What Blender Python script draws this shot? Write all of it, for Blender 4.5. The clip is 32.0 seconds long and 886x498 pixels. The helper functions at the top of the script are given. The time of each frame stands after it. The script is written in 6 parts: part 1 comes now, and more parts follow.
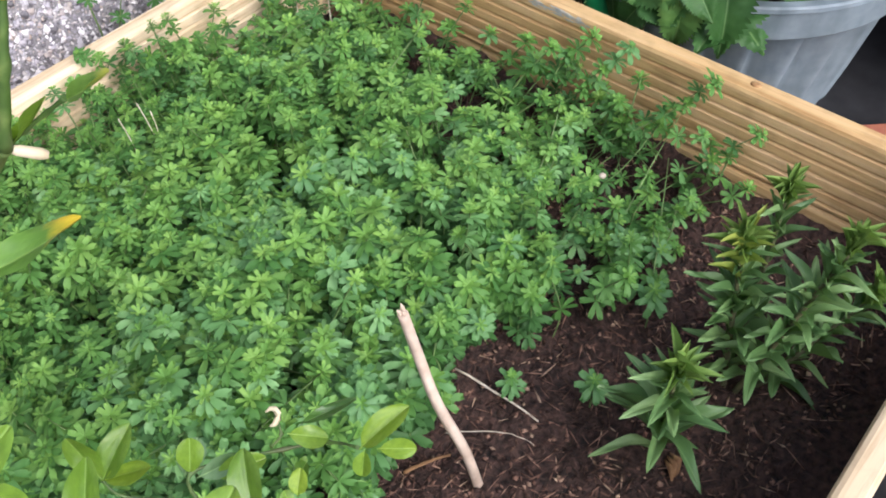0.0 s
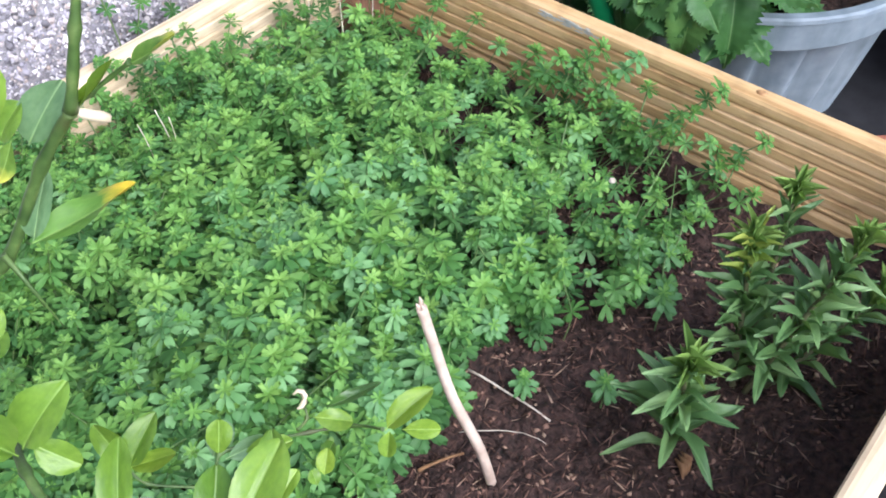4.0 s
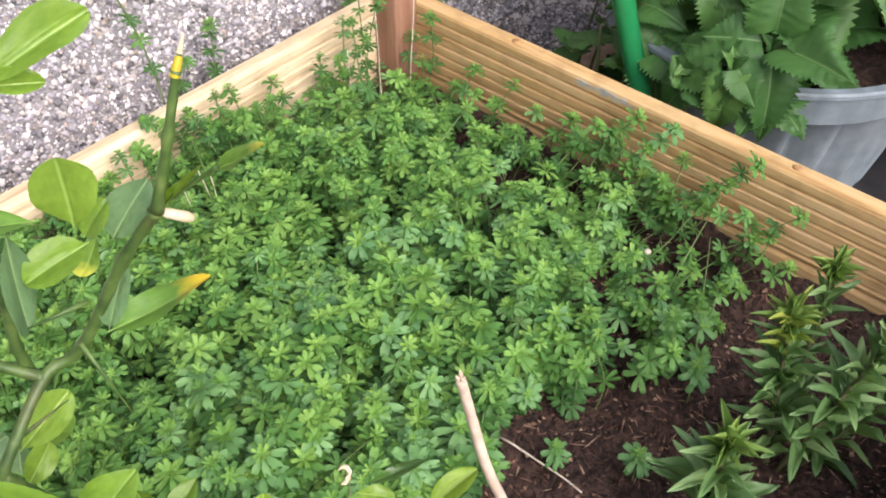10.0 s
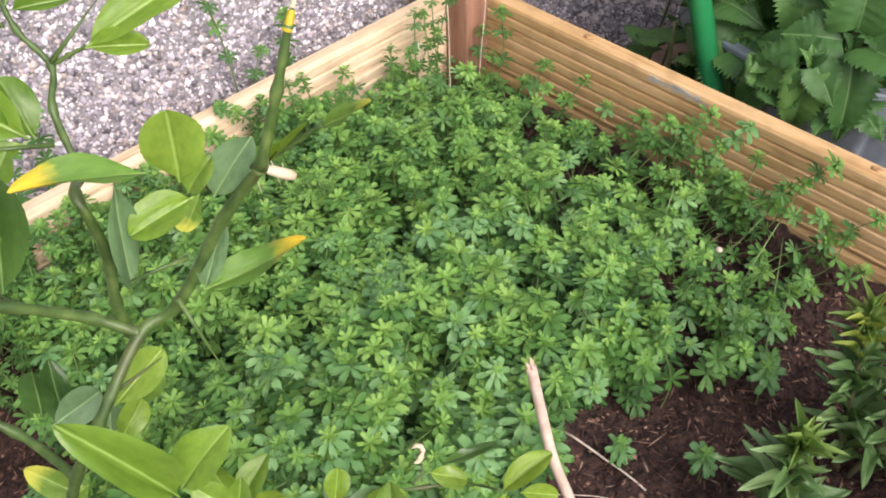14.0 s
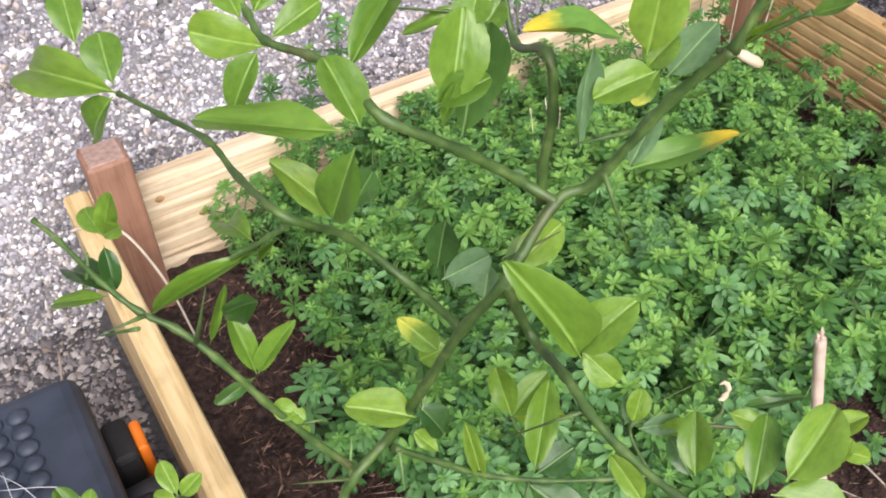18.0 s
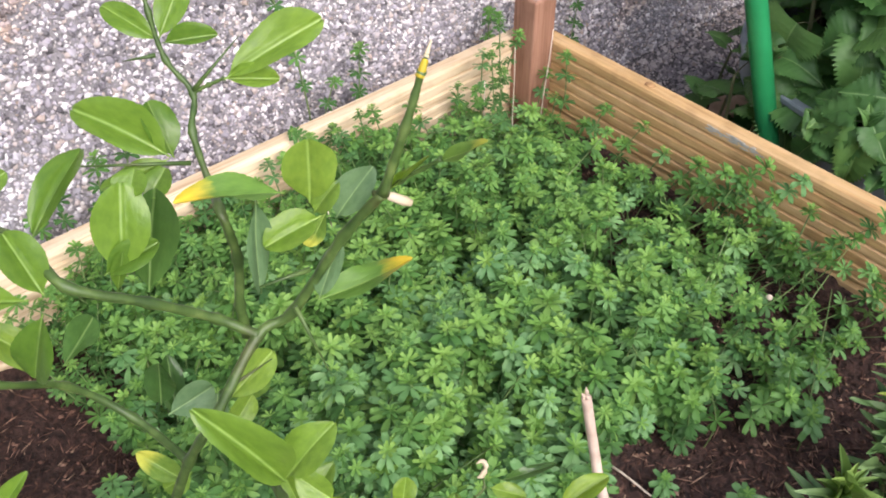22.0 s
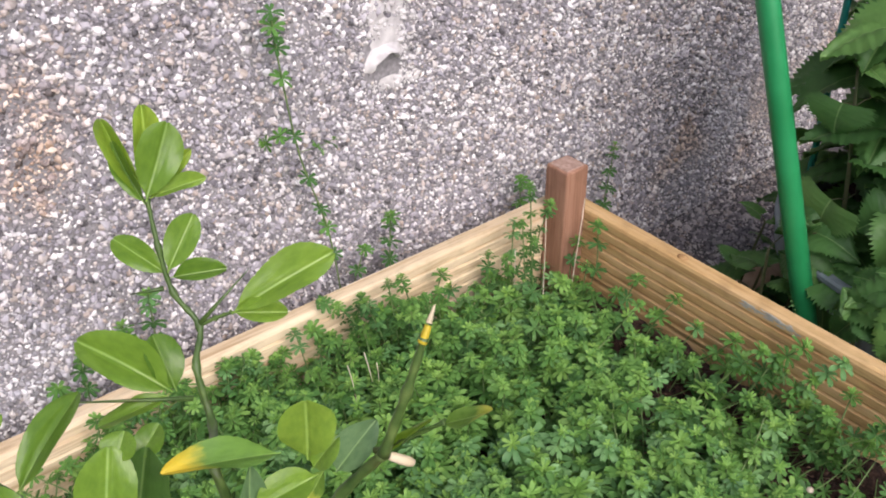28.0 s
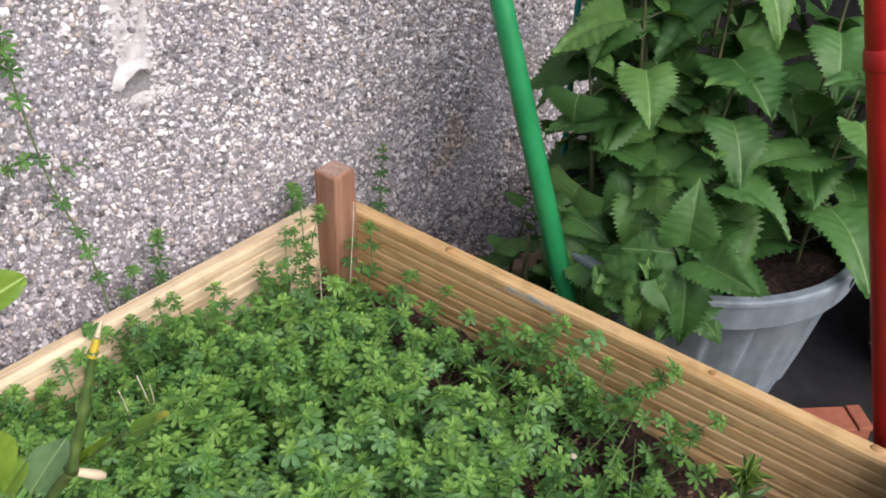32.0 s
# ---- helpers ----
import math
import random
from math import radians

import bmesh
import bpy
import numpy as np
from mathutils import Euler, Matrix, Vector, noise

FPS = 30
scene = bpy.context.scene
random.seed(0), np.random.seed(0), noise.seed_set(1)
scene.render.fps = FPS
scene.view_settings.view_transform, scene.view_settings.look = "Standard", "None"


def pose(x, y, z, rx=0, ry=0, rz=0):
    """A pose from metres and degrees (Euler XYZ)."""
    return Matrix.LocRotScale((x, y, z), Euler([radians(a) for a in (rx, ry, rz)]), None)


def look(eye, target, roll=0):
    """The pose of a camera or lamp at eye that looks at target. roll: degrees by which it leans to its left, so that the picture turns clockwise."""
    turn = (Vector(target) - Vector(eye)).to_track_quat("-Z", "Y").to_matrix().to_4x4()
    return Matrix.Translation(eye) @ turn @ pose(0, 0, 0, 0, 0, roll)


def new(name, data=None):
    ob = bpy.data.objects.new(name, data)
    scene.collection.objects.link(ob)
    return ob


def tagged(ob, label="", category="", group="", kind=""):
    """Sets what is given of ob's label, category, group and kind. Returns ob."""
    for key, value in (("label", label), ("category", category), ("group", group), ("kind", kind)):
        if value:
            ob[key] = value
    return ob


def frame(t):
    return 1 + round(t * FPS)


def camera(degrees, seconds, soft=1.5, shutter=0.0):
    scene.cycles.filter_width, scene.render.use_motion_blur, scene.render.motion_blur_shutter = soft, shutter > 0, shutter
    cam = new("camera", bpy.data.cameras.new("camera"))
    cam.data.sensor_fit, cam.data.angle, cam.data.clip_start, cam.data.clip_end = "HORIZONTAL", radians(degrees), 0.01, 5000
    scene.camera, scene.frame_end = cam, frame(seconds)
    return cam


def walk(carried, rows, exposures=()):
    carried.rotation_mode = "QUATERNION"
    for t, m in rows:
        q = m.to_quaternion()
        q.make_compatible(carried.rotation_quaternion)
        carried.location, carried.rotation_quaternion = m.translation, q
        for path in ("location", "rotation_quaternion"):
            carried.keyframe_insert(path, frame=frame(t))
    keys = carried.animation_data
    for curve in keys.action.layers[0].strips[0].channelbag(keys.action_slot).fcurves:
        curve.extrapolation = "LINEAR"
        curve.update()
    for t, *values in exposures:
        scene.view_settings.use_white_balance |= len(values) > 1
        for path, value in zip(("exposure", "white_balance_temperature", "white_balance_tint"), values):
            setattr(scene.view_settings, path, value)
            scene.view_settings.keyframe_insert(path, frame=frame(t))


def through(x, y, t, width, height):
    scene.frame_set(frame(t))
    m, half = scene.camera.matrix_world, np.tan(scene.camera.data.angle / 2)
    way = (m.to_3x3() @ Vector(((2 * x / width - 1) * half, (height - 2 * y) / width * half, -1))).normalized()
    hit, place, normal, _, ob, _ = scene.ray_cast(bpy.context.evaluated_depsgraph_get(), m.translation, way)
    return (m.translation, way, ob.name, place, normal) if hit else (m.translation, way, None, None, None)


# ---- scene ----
cam = camera(49.7, 32.0, 1.85)
PATH = [
    (0, look((-0.8945, -0.9424, 0.9753), (-0.3900, -0.5137, 0.2258), -1.09)),
    (0.5, look((-0.8965, -0.9471, 0.9713), (-0.3904, -0.5344, 0.2140), -0.25)),
    (1, look((-0.8899, -0.9588, 0.9743), (-0.3515, -0.5647, 0.2294), 1.01)),
    (1.5, look((-0.8915, -0.9646, 0.9740), (-0.3371, -0.5700, 0.2413), 0.83)),
    (2, look((-0.8949, -0.9645, 0.9776), (-0.3398, -0.5567, 0.2526), 0.20)),
    (2.5, look((-0.9008, -0.9650, 0.9785), (-0.3468, -0.5465, 0.2589), -0.04)),
    (3, look((-0.9088, -0.9594, 0.9794), (-0.3580, -0.5371, 0.2596), -0.19)),
    (3.5, look((-0.9259, -0.9499, 0.9723), (-0.4067, -0.5105, 0.2392), -0.85)),
    (5.5, look((-0.9319, -0.9491, 0.9745), (-0.3930, -0.5137, 0.2534), -0.24)),
    (6, look((-0.9350, -0.9481, 0.9793), (-0.3902, -0.5175, 0.2597), 0.09)),
    (6.5, look((-0.9324, -0.9539, 0.9773), (-0.3903, -0.5157, 0.2602), -0.33)),
    (7, look((-0.9391, -0.9423, 0.9818), (-0.3948, -0.5110, 0.2623), 0.47)),
    (7.5, look((-0.9386, -0.9398, 0.9805), (-0.3984, -0.5002, 0.2629), 0.13)),
    (8, look((-0.9389, -0.9388, 0.9816), (-0.4047, -0.4909, 0.2646), -0.09)),
    (8.5, look((-0.9383, -0.9408, 0.9789), (-0.4040, -0.4815, 0.2693), -0.29)),
    (9, look((-0.9369, -0.9322, 0.9859), (-0.4008, -0.4730, 0.2774), 0.03)),
    (9.5, look((-0.9345, -0.9345, 0.9821), (-0.3956, -0.4664, 0.2818), 0.06)),
    (10, look((-0.9341, -0.9266, 0.9948), (-0.3992, -0.4513, 0.2962), -0.24)),
    (10.5, look((-0.9305, -0.9353, 0.9838), (-0.3993, -0.4413, 0.2955), -1.03)),
    (11, look((-0.9300, -0.9284, 0.9900), (-0.4026, -0.4341, 0.2989), -1.16)),
    (11.5, look((-0.9343, -0.9307, 0.9858), (-0.4093, -0.4283, 0.2989), -1.35)),
    (12, look((-0.9402, -0.9258, 0.9918), (-0.4168, -0.4236, 0.3034), -1.27)),
    (12.5, look((-0.9469, -0.9240, 0.9879), (-0.4295, -0.4111, 0.3029), -1.67)),
    (13, look((-0.9481, -0.9207, 0.9848), (-0.4371, -0.4044, 0.2975), -1.61)),
    (13.5, look((-0.9526, -0.9225, 0.9822), (-0.4457, -0.4055, 0.2924), -1.52)),
    (14, look((-0.9545, -0.9197, 0.9821), (-0.4537, -0.4027, 0.2879), -1.50)),
    (14.5, look((-0.9607, -0.9131, 0.9867), (-0.4651, -0.3912, 0.2925), -1.61)),
    (15, look((-0.9794, -0.9112, 0.9827), (-0.4950, -0.3733, 0.2928), -2.12)),
    (15.5, look((-1.0362, -0.8914, 0.9687), (-0.6195, -0.3071, 0.2723), -1.86)),
    (17.5, look((-1.0649, -0.8817, 0.9628), (-0.7002, -0.2754, 0.2561), -1.08)),
    (18, look((-1.0661, -0.8819, 0.9612), (-0.7097, -0.2676, 0.2572), -1.66)),
    (18.5, look((-1.0749, -0.8852, 0.9605), (-0.7177, -0.2710, 0.2568), -1.38)),
    (19, look((-1.0826, -0.8895, 0.9547), (-0.7184, -0.3183, 0.2192), -0.11)),
    (19.5, look((-1.0734, -0.9051, 0.9439), (-0.7220, -0.3721, 0.1741), -0.05)),
    (20, look((-1.0657, -0.9067, 0.9463), (-0.7202, -0.3729, 0.1744), -0.85)),
    (20.3, look((-1.0545, -0.9165, 0.9505), (-0.6846, -0.3889, 0.1858), 0.28)),
    (20.4, look((-1.0455, -0.9204, 0.9525), (-0.6610, -0.3959, 0.1929), 0.54)),
    (20.5, look((-1.0361, -0.9240, 0.9544), (-0.6354, -0.4034, 0.2004), 0.97)),
    (20.6, look((-1.0238, -0.9248, 0.9594), (-0.6072, -0.4074, 0.2119), 1.15)),
    (21, look((-1.0010, -0.9322, 0.9808), (-0.5391, -0.4157, 0.2597), 1.15)),
    (21.5, look((-0.9960, -0.9267, 1.0002), (-0.4995, -0.4011, 0.3094), 1.30)),
    (22, look((-0.9996, -0.9279, 1.0116), (-0.5101, -0.3675, 0.3434), -0.09)),
    (22.5, look((-0.9878, -0.9185, 1.0176), (-0.4991, -0.3542, 0.3521), -0.22)),
    (23, look((-0.9566, -0.9162, 1.0212), (-0.4713, -0.3358, 0.3672), -1.08)),
    (23.5, look((-0.9543, -0.9110, 1.0251), (-0.4600, -0.3203, 0.3873), -0.77)),
    (24, look((-0.9588, -0.8962, 1.0318), (-0.4542, -0.3102, 0.3977), 0.01)),
    (24.5, look((-0.9591, -0.8891, 1.0339), (-0.4533, -0.2981, 0.4054), 0.11)),
    (25, look((-0.9536, -0.8914, 1.0198), (-0.4551, -0.2824, 0.4028), -0.62)),
    (25.5, look((-0.9708, -0.8510, 1.0486), (-0.4651, -0.2663, 0.4143), 0.82)),
    (27.5, look((-0.9647, -0.8726, 1.0451), (-0.4787, -0.2446, 0.4374), -0.64)),
    (28, look((-0.9580, -0.9013, 1.0444), (-0.4451, -0.2512, 0.4838), -0.76)),
    (28.5, look((-0.9653, -0.8869, 1.0545), (-0.4260, -0.2612, 0.4909), 0.54)),
    (29, look((-0.9493, -0.9181, 1.0453), (-0.4006, -0.3048, 0.4772), 0.91)),
    (29.5, look((-0.9554, -0.9115, 1.0516), (-0.3702, -0.3514, 0.4652), 2.48)),
    (30, look((-0.9427, -0.9427, 1.0424), (-0.3438, -0.3907, 0.4621), 1.92)),
    (30.5, look((-0.9546, -0.9203, 1.0559), (-0.3422, -0.3951, 0.4651), 2.55)),
    (31, look((-0.9396, -0.9494, 1.0485), (-0.3281, -0.4081, 0.4714), 1.55)),
    (31.5, look((-0.9333, -0.9467, 1.0598), (-0.3013, -0.4207, 0.4907), 1.62)),
    (32, look((-0.9276, -0.9601, 1.0562), (-0.2763, -0.4425, 0.5013), 1.59)),
]
walk(cam, PATH, ((0.0, 0.44, 5950, 13), (0.8, 0.72, 5350, 11), (2.0, 0.72, 5250, 11), (3.0, 0.75, 5500, 14), (6.0, 0.70, 5600, 14), (9.0, 0.64, 6250, 14), (11.0, 0.49, 6500, 17), (15.0, 0.47, 6450, 20), (18.0, 0.41, 6200, 14), (19.2, 0.28, 5800, 14), (20.0, 0.32, 4700, 16), (21.0, 0.75, 5500, 20), (22.0, 0.40, 6250, 18), (23.0, 0.26, 6550, 18), (24.0, 0.34, 6500, 18), (25.0, 0.05, 6450, 18), (28.0, 0.05, 6350, 17), (32.0, 0.07, 6350, 16)))

# ---- light ----
world = bpy.data.worlds.new("sky")
scene.world = world
world.use_nodes = True
wn = world.node_tree.nodes
sky = wn.new("ShaderNodeTexSky")
sky.sky_type = 'NISHITA'
sky.sun_disc = False
sky.sun_elevation, sky.sun_rotation = radians(44), radians(191)
sky.air_density, sky.dust_density = 1.0, 4.0
wn["Background"].inputs[1].default_value = 0.15
world.node_tree.links.new(sky.outputs[0], wn["Background"].inputs[0])
sun = new("sun", bpy.data.lights.new("sun", 'SUN'))
sun.data.energy, sun.data.angle, sun.data.color = 2.5, radians(60), (1.0, 0.975, 0.94)
sun.matrix_world = look((-0.9, -3.5, 3.5), (0, 0, 0))


# ---- materials ----
def material(name, rough=0.6, metal=0.0):
    m = bpy.data.materials.new(name)
    m.use_nodes = True
    b = m.node_tree.nodes["Principled BSDF"]
    b.inputs["Roughness"].default_value = rough
    b.inputs["Metallic"].default_value = metal
    return m, m.node_tree, b


def ramp(nt, source, stops):
    r = nt.nodes.new("ShaderNodeValToRGB")
    e = r.color_ramp.elements
    e[0].position, e[0].color = stops[0][0], (*stops[0][1], 1)
    e[1].position, e[1].color = stops[-1][0], (*stops[-1][1], 1)
    for p, c in stops[1:-1]:
        e.new(p).color = (*c, 1)
    nt.links.new(source, r.inputs[0])
    return r.outputs[0]


def coords(nt, scale=(1, 1, 1)):
    c = nt.nodes.new("ShaderNodeTexCoord")
    m = nt.nodes.new("ShaderNodeMapping")
    m.inputs["Scale"].default_value = scale
    nt.links.new(c.outputs["Object"], m.inputs[0])
    return m.outputs[0]


def noise_tex(nt, vec, scale, detail=4.0, distort=0.0):
    n = nt.nodes.new("ShaderNodeTexNoise")
    n.inputs["Scale"].default_value, n.inputs["Detail"].default_value = scale, detail
    n.inputs["Distortion"].default_value = distort
    nt.links.new(vec, n.inputs["Vector"])
    return n.outputs["Fac"]


def mixed(nt, kind, fac, a, b):
    m = nt.nodes.new("ShaderNodeMix")
    m.data_type, m.blend_type = 'RGBA', kind
    for sock, v in ((m.inputs[0], fac), (m.inputs[6], a), (m.inputs[7], b)):
        if isinstance(v, (int, float)):
            sock.default_value = v
        elif isinstance(v, tuple):
            sock.default_value = (*v, 1)
        else:
            nt.links.new(v, sock)
    return m.outputs[2]


def bumped(nt, bsdf, height, strength=0.3, dist=0.002):
    b = nt.nodes.new("ShaderNodeBump")
    b.inputs["Strength"].default_value, b.inputs["Distance"].default_value = strength, dist
    nt.links.new(height, b.inputs["Height"])
    nt.links.new(b.outputs[0], bsdf.inputs["Normal"])


def island_random(nt):
    return nt.nodes.new("ShaderNodeNewGeometry").outputs["Random Per Island"]


def object_random(nt):
    return nt.nodes.new("ShaderNodeObjectInfo").outputs["Random"]


def wood_mat(name, light, mid, dark, axis):
    """Sawn softwood with its grain along one axis."""
    m, nt, b = material(name, 0.62)
    sc = [26.0, 26.0, 26.0]
    sc[axis] = 1.6
    v = coords(nt, tuple(sc))
    g = noise_tex(nt, v, 3.0, 6.0, 0.6)
    col = ramp(nt, g, [(0.28, dark), (0.46, mid), (0.7, light)])
    sc2 = [5.0, 5.0, 5.0]
    sc2[axis] = 2.0
    big = noise_tex(nt, coords(nt, tuple(sc2)), 1.0, 3.0)
    col = mixed(nt, 'MULTIPLY', 0.55, col, ramp(nt, big, [(0.3, (0.72, 0.66, 0.58)), (0.65, (1, 1, 1))]))
    nt.links.new(col, b.inputs["Base Color"])
    streak = noise_tex(nt, v, 9.0, 3.0, 0.3)
    col = mixed(nt, 'MULTIPLY', 0.5, col, ramp(nt, streak, [(0.33, (0.66, 0.58, 0.5)), (0.47, (1, 1, 1))]))
    dirt = noise_tex(nt, coords(nt, (1, 1, 1)), 34.0, 5.0)
    col = mixed(nt, 'MULTIPLY', 0.45, col, ramp(nt, dirt, [(0.3, (0.62, 0.6, 0.56)), (0.5, (1, 1, 1))]))
    nt.links.new(col, b.inputs["Base Color"])
    bumped(nt, b, g, 0.35, 0.0012)
    return m


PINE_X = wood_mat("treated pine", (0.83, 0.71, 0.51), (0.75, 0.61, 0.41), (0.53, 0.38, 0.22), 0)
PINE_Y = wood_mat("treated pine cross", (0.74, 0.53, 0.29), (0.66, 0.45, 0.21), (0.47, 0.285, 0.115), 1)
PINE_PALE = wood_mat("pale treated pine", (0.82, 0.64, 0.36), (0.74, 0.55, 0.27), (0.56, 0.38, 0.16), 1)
POST = wood_mat("red brown stained post", (0.44, 0.25, 0.175), (0.36, 0.195, 0.13), (0.26, 0.13, 0.085), 2)



def stone_mat(name="pebbledash stones", darken=(1.0, 1.0, 1.0)):
    m, nt, b = material(name, 0.5)
    r = island_random(nt)
    col = ramp(nt, r, [(0.0, (0.10, 0.095, 0.10)), (0.16, (0.27, 0.26, 0.29)), (0.38, (0.43, 0.415, 0.455)), (0.56, (0.58, 0.565, 0.60)),
                       (0.64, (0.45, 0.37, 0.31)), (0.70, (0.60, 0.55, 0.52)), (0.84, (0.80, 0.79, 0.80)), (1.0, (0.95, 0.94, 0.94))])
    v = coords(nt)
    big = noise_tex(nt, v, 2.2, 4.0)
    col = mixed(nt, 'MULTIPLY', 0.6, col, ramp(nt, big, [(0.35, (0.82, 0.79, 0.82)), (0.65, (1, 1, 1))]))
    stain = noise_tex(nt, v, 5.0, 3.0)
    col = mixed(nt, 'MULTIPLY', 0.7, col, ramp(nt, stain, [(0.6, (1, 1, 1)), (0.72, (0.95, 0.72, 0.5))]))
    col = mixed(nt, 'MULTIPLY', 1.0, col, darken)
    wash = noise_tex(nt, v, 3.4, 5.0)
    col = mixed(nt, 'MIX', ramp(nt, wash, [(0.52, (0, 0, 0)), (0.72, (0.4, 0.4, 0.4))]), col, (0.60 * darken[0], 0.61 * darken[1], 0.66 * darken[2]))
    nt.links.new(col, b.inputs["Base Color"])
    bumped(nt, b, noise_tex(nt, v, 400.0, 2.0), 0.5, 0.001)
    return m


STONES = stone_mat()


def plain_mat(name, a, c, scale, rough=0.7, bump=0.2, dist=0.002, detail=6.0, metal=0.0):
    """Two tones mixed by noise at a fine and a coarse scale, with a fine relief."""
    m, nt, b = material(name, rough, metal)
    v = coords(nt)
    f = noise_tex(nt, v, scale, detail)
    col = ramp(nt, f, [(0.3, a), (0.7, c)])
    big = noise_tex(nt, v, scale / 9.0, 3.0)
    col = mixed(nt, 'MULTIPLY', 0.4, col, ramp(nt, big, [(0.35, (0.7, 0.7, 0.7)), (0.65, (1, 1, 1))]))
    nt.links.new(col, b.inputs["Base Color"])
    bumped(nt, b, f, bump, dist)
    return m


POST_END = plain_mat("sawn post end", (0.30, 0.19, 0.15), (0.48, 0.34, 0.28), 160.0, 0.75, 0.4, 0.001)
MORTAR = plain_mat("grey render", (0.22, 0.21, 0.225), (0.40, 0.385, 0.40), 150.0, 0.9, 0.6, 0.003)
GROUND = plain_mat("dark gritty ground", (0.05, 0.047, 0.05), (0.15, 0.14, 0.14), 130.0, 0.95, 0.8, 0.004)
SOIL = plain_mat("peaty compost", (0.009, 0.0048, 0.0036), (0.088, 0.046, 0.034), 120.0, 0.95, 1.0, 0.010)


# ---- mesh helpers ----
def finish(bm, name, mat, smooth=False):
    me = bpy.data.meshes.new(name)
    bm.to_mesh(me)
    bm.free()
    for mm in (mat if isinstance(mat, (list, tuple)) else [mat]):
        me.materials.append(mm)
    if smooth:
        me.polygons.foreach_set("use_smooth", [True] * len(me.polygons))
    return me


def part(name, bm, mat, parent=None, label="", smooth=False, at=None):
    ob = new(name, finish(bm, name, mat, smooth))
    if at is not None:
        ob.matrix_world = at
    if parent is not None:
        ob.parent = parent
        if at is None:
            ob.matrix_parent_inverse = parent.matrix_basis.inverted()
        else:
            ob.matrix_parent_inverse = Matrix.Identity(4)
    if label:
        ob["label"] = label
    return ob


def thing(name, place, label, category, group="", kind=""):
    e = new(name)
    e.location = place
    e.matrix_basis = Matrix.Translation(place)
    return tagged(e, label, category, group, kind)


def box(bm, lo, hi, bevel=0.0, seg=2):
    r = bmesh.ops.create_cube(bm, size=1.0)
    c, s = [(a + b) / 2 for a, b in zip(lo, hi)], [b - a for a, b in zip(lo, hi)]
    bmesh.ops.transform(bm, matrix=Matrix.LocRotScale(c, None, s), verts=r["verts"])
    if bevel:
        ed = list({e for v in r["verts"] for e in v.link_edges})
        bmesh.ops.bevel(bm, geom=ed, offset=bevel, segments=seg, affect='EDGES', profile=0.5)


def extrude_profile(bm, prof, a, b, n=1, wobble=0.0):
    """Sweep a closed 2D outline (u, v) between two ends, placed by a function of (t, u, v)."""
    rings = []
    for i in range(n + 1):
        t = i / n
        rings.append([bm.verts.new(a(t, u, v)) for u, v in prof])
    k = len(prof)
    for r0, r1 in zip(rings, rings[1:]):
        for j in range(k):
            bm.faces.new((r0[j], r0[(j + 1) % k], r1[(j + 1) % k], r1[j]))
    bm.faces.new(rings[0][::-1])
    bm.faces.new(rings[-1])
    bmesh.ops.recalc_face_normals(bm, faces=bm.faces)


def tube(bm, pts, radii, seg=8, cap=True):
    """A round stem along points with a radius at each."""
    pts = [Vector(p) for p in pts]
    rings, up = [], Vector((0.31, 0.17, 0.93))
    for i, p in enumerate(pts):
        d = (pts[min(i + 1, len(pts) - 1)] - pts[max(i - 1, 0)]).normalized()
        x = d.cross(up)
        if x.length < 0.05:
            x = d.cross(Vector((1, 0, 0)))
        x.normalize()
        y = d.cross(x)
        r = radii[i] if isinstance(radii, (list, tuple)) else radii
        rings.append([bm.verts.new(p + r * (math.cos(2 * math.pi * k / seg) * x + math.sin(2 * math.pi * k / seg) * y)) for k in range(seg)])
    for a, b in zip(rings, rings[1:]):
        for k in range(seg):
            f = bm.faces.new((a[k], a[(k + 1) % seg], b[(k + 1) % seg], b[k]))
            f.smooth = True
    if cap:
        bm.faces.new(rings[0][::-1])
        bm.faces.new(rings[-1])


def spline(pts, n=6):
    """Points along a smooth curve through the given ones."""
    pts = [Vector(p) for p in pts]
    out = []
    for i in range(len(pts) - 1):
        p0, p1, p2, p3 = pts[max(i - 1, 0)], pts[i], pts[i + 1], pts[min(i + 2, len(pts) - 1)]
        for k in range(n):
            t = k / n
            out.append(0.5 * (2 * p1 + (p2 - p0) * t + (2 * p0 - 5 * p1 + 4 * p2 - p3) * t * t + (3 * p1 - p0 - 3 * p2 + p3) * t ** 3))
    out.append(pts[-1])
    return out


# ---- large structure ----
BED_X, BED_Y, TOP = -1.0, -0.945, 0.26      # inner corner opposite the far post, height of the boards
WALL_Y = 0.10
SOIL_Z = 0.095


def soil_height(x, y):
    v = Vector((x, y, 0.0))
    h = SOIL_Z + 0.022 * noise.noise(v * 5.0) + 0.012 * noise.noise(v * 17.0) + 0.007 * noise.noise(v * 48.0) + 0.004 * noise.noise(v * 110.0)
    edge = min(-x, x - BED_X, -y, y - BED_Y)
    return h + 0.03 * max(0.0, 1.0 - edge / 0.12)


# ground
bm = bmesh.new()
vs = [bm.verts.new((x, y, 0.0)) for x, y in ((-400, -400), (400, -400), (400, 400), (-400, 400))]
bm.faces.new(vs)
ground = tagged(part("ground", bm, GROUND), "dark gritty trodden ground round the raised bed", "ground", kind="structure")

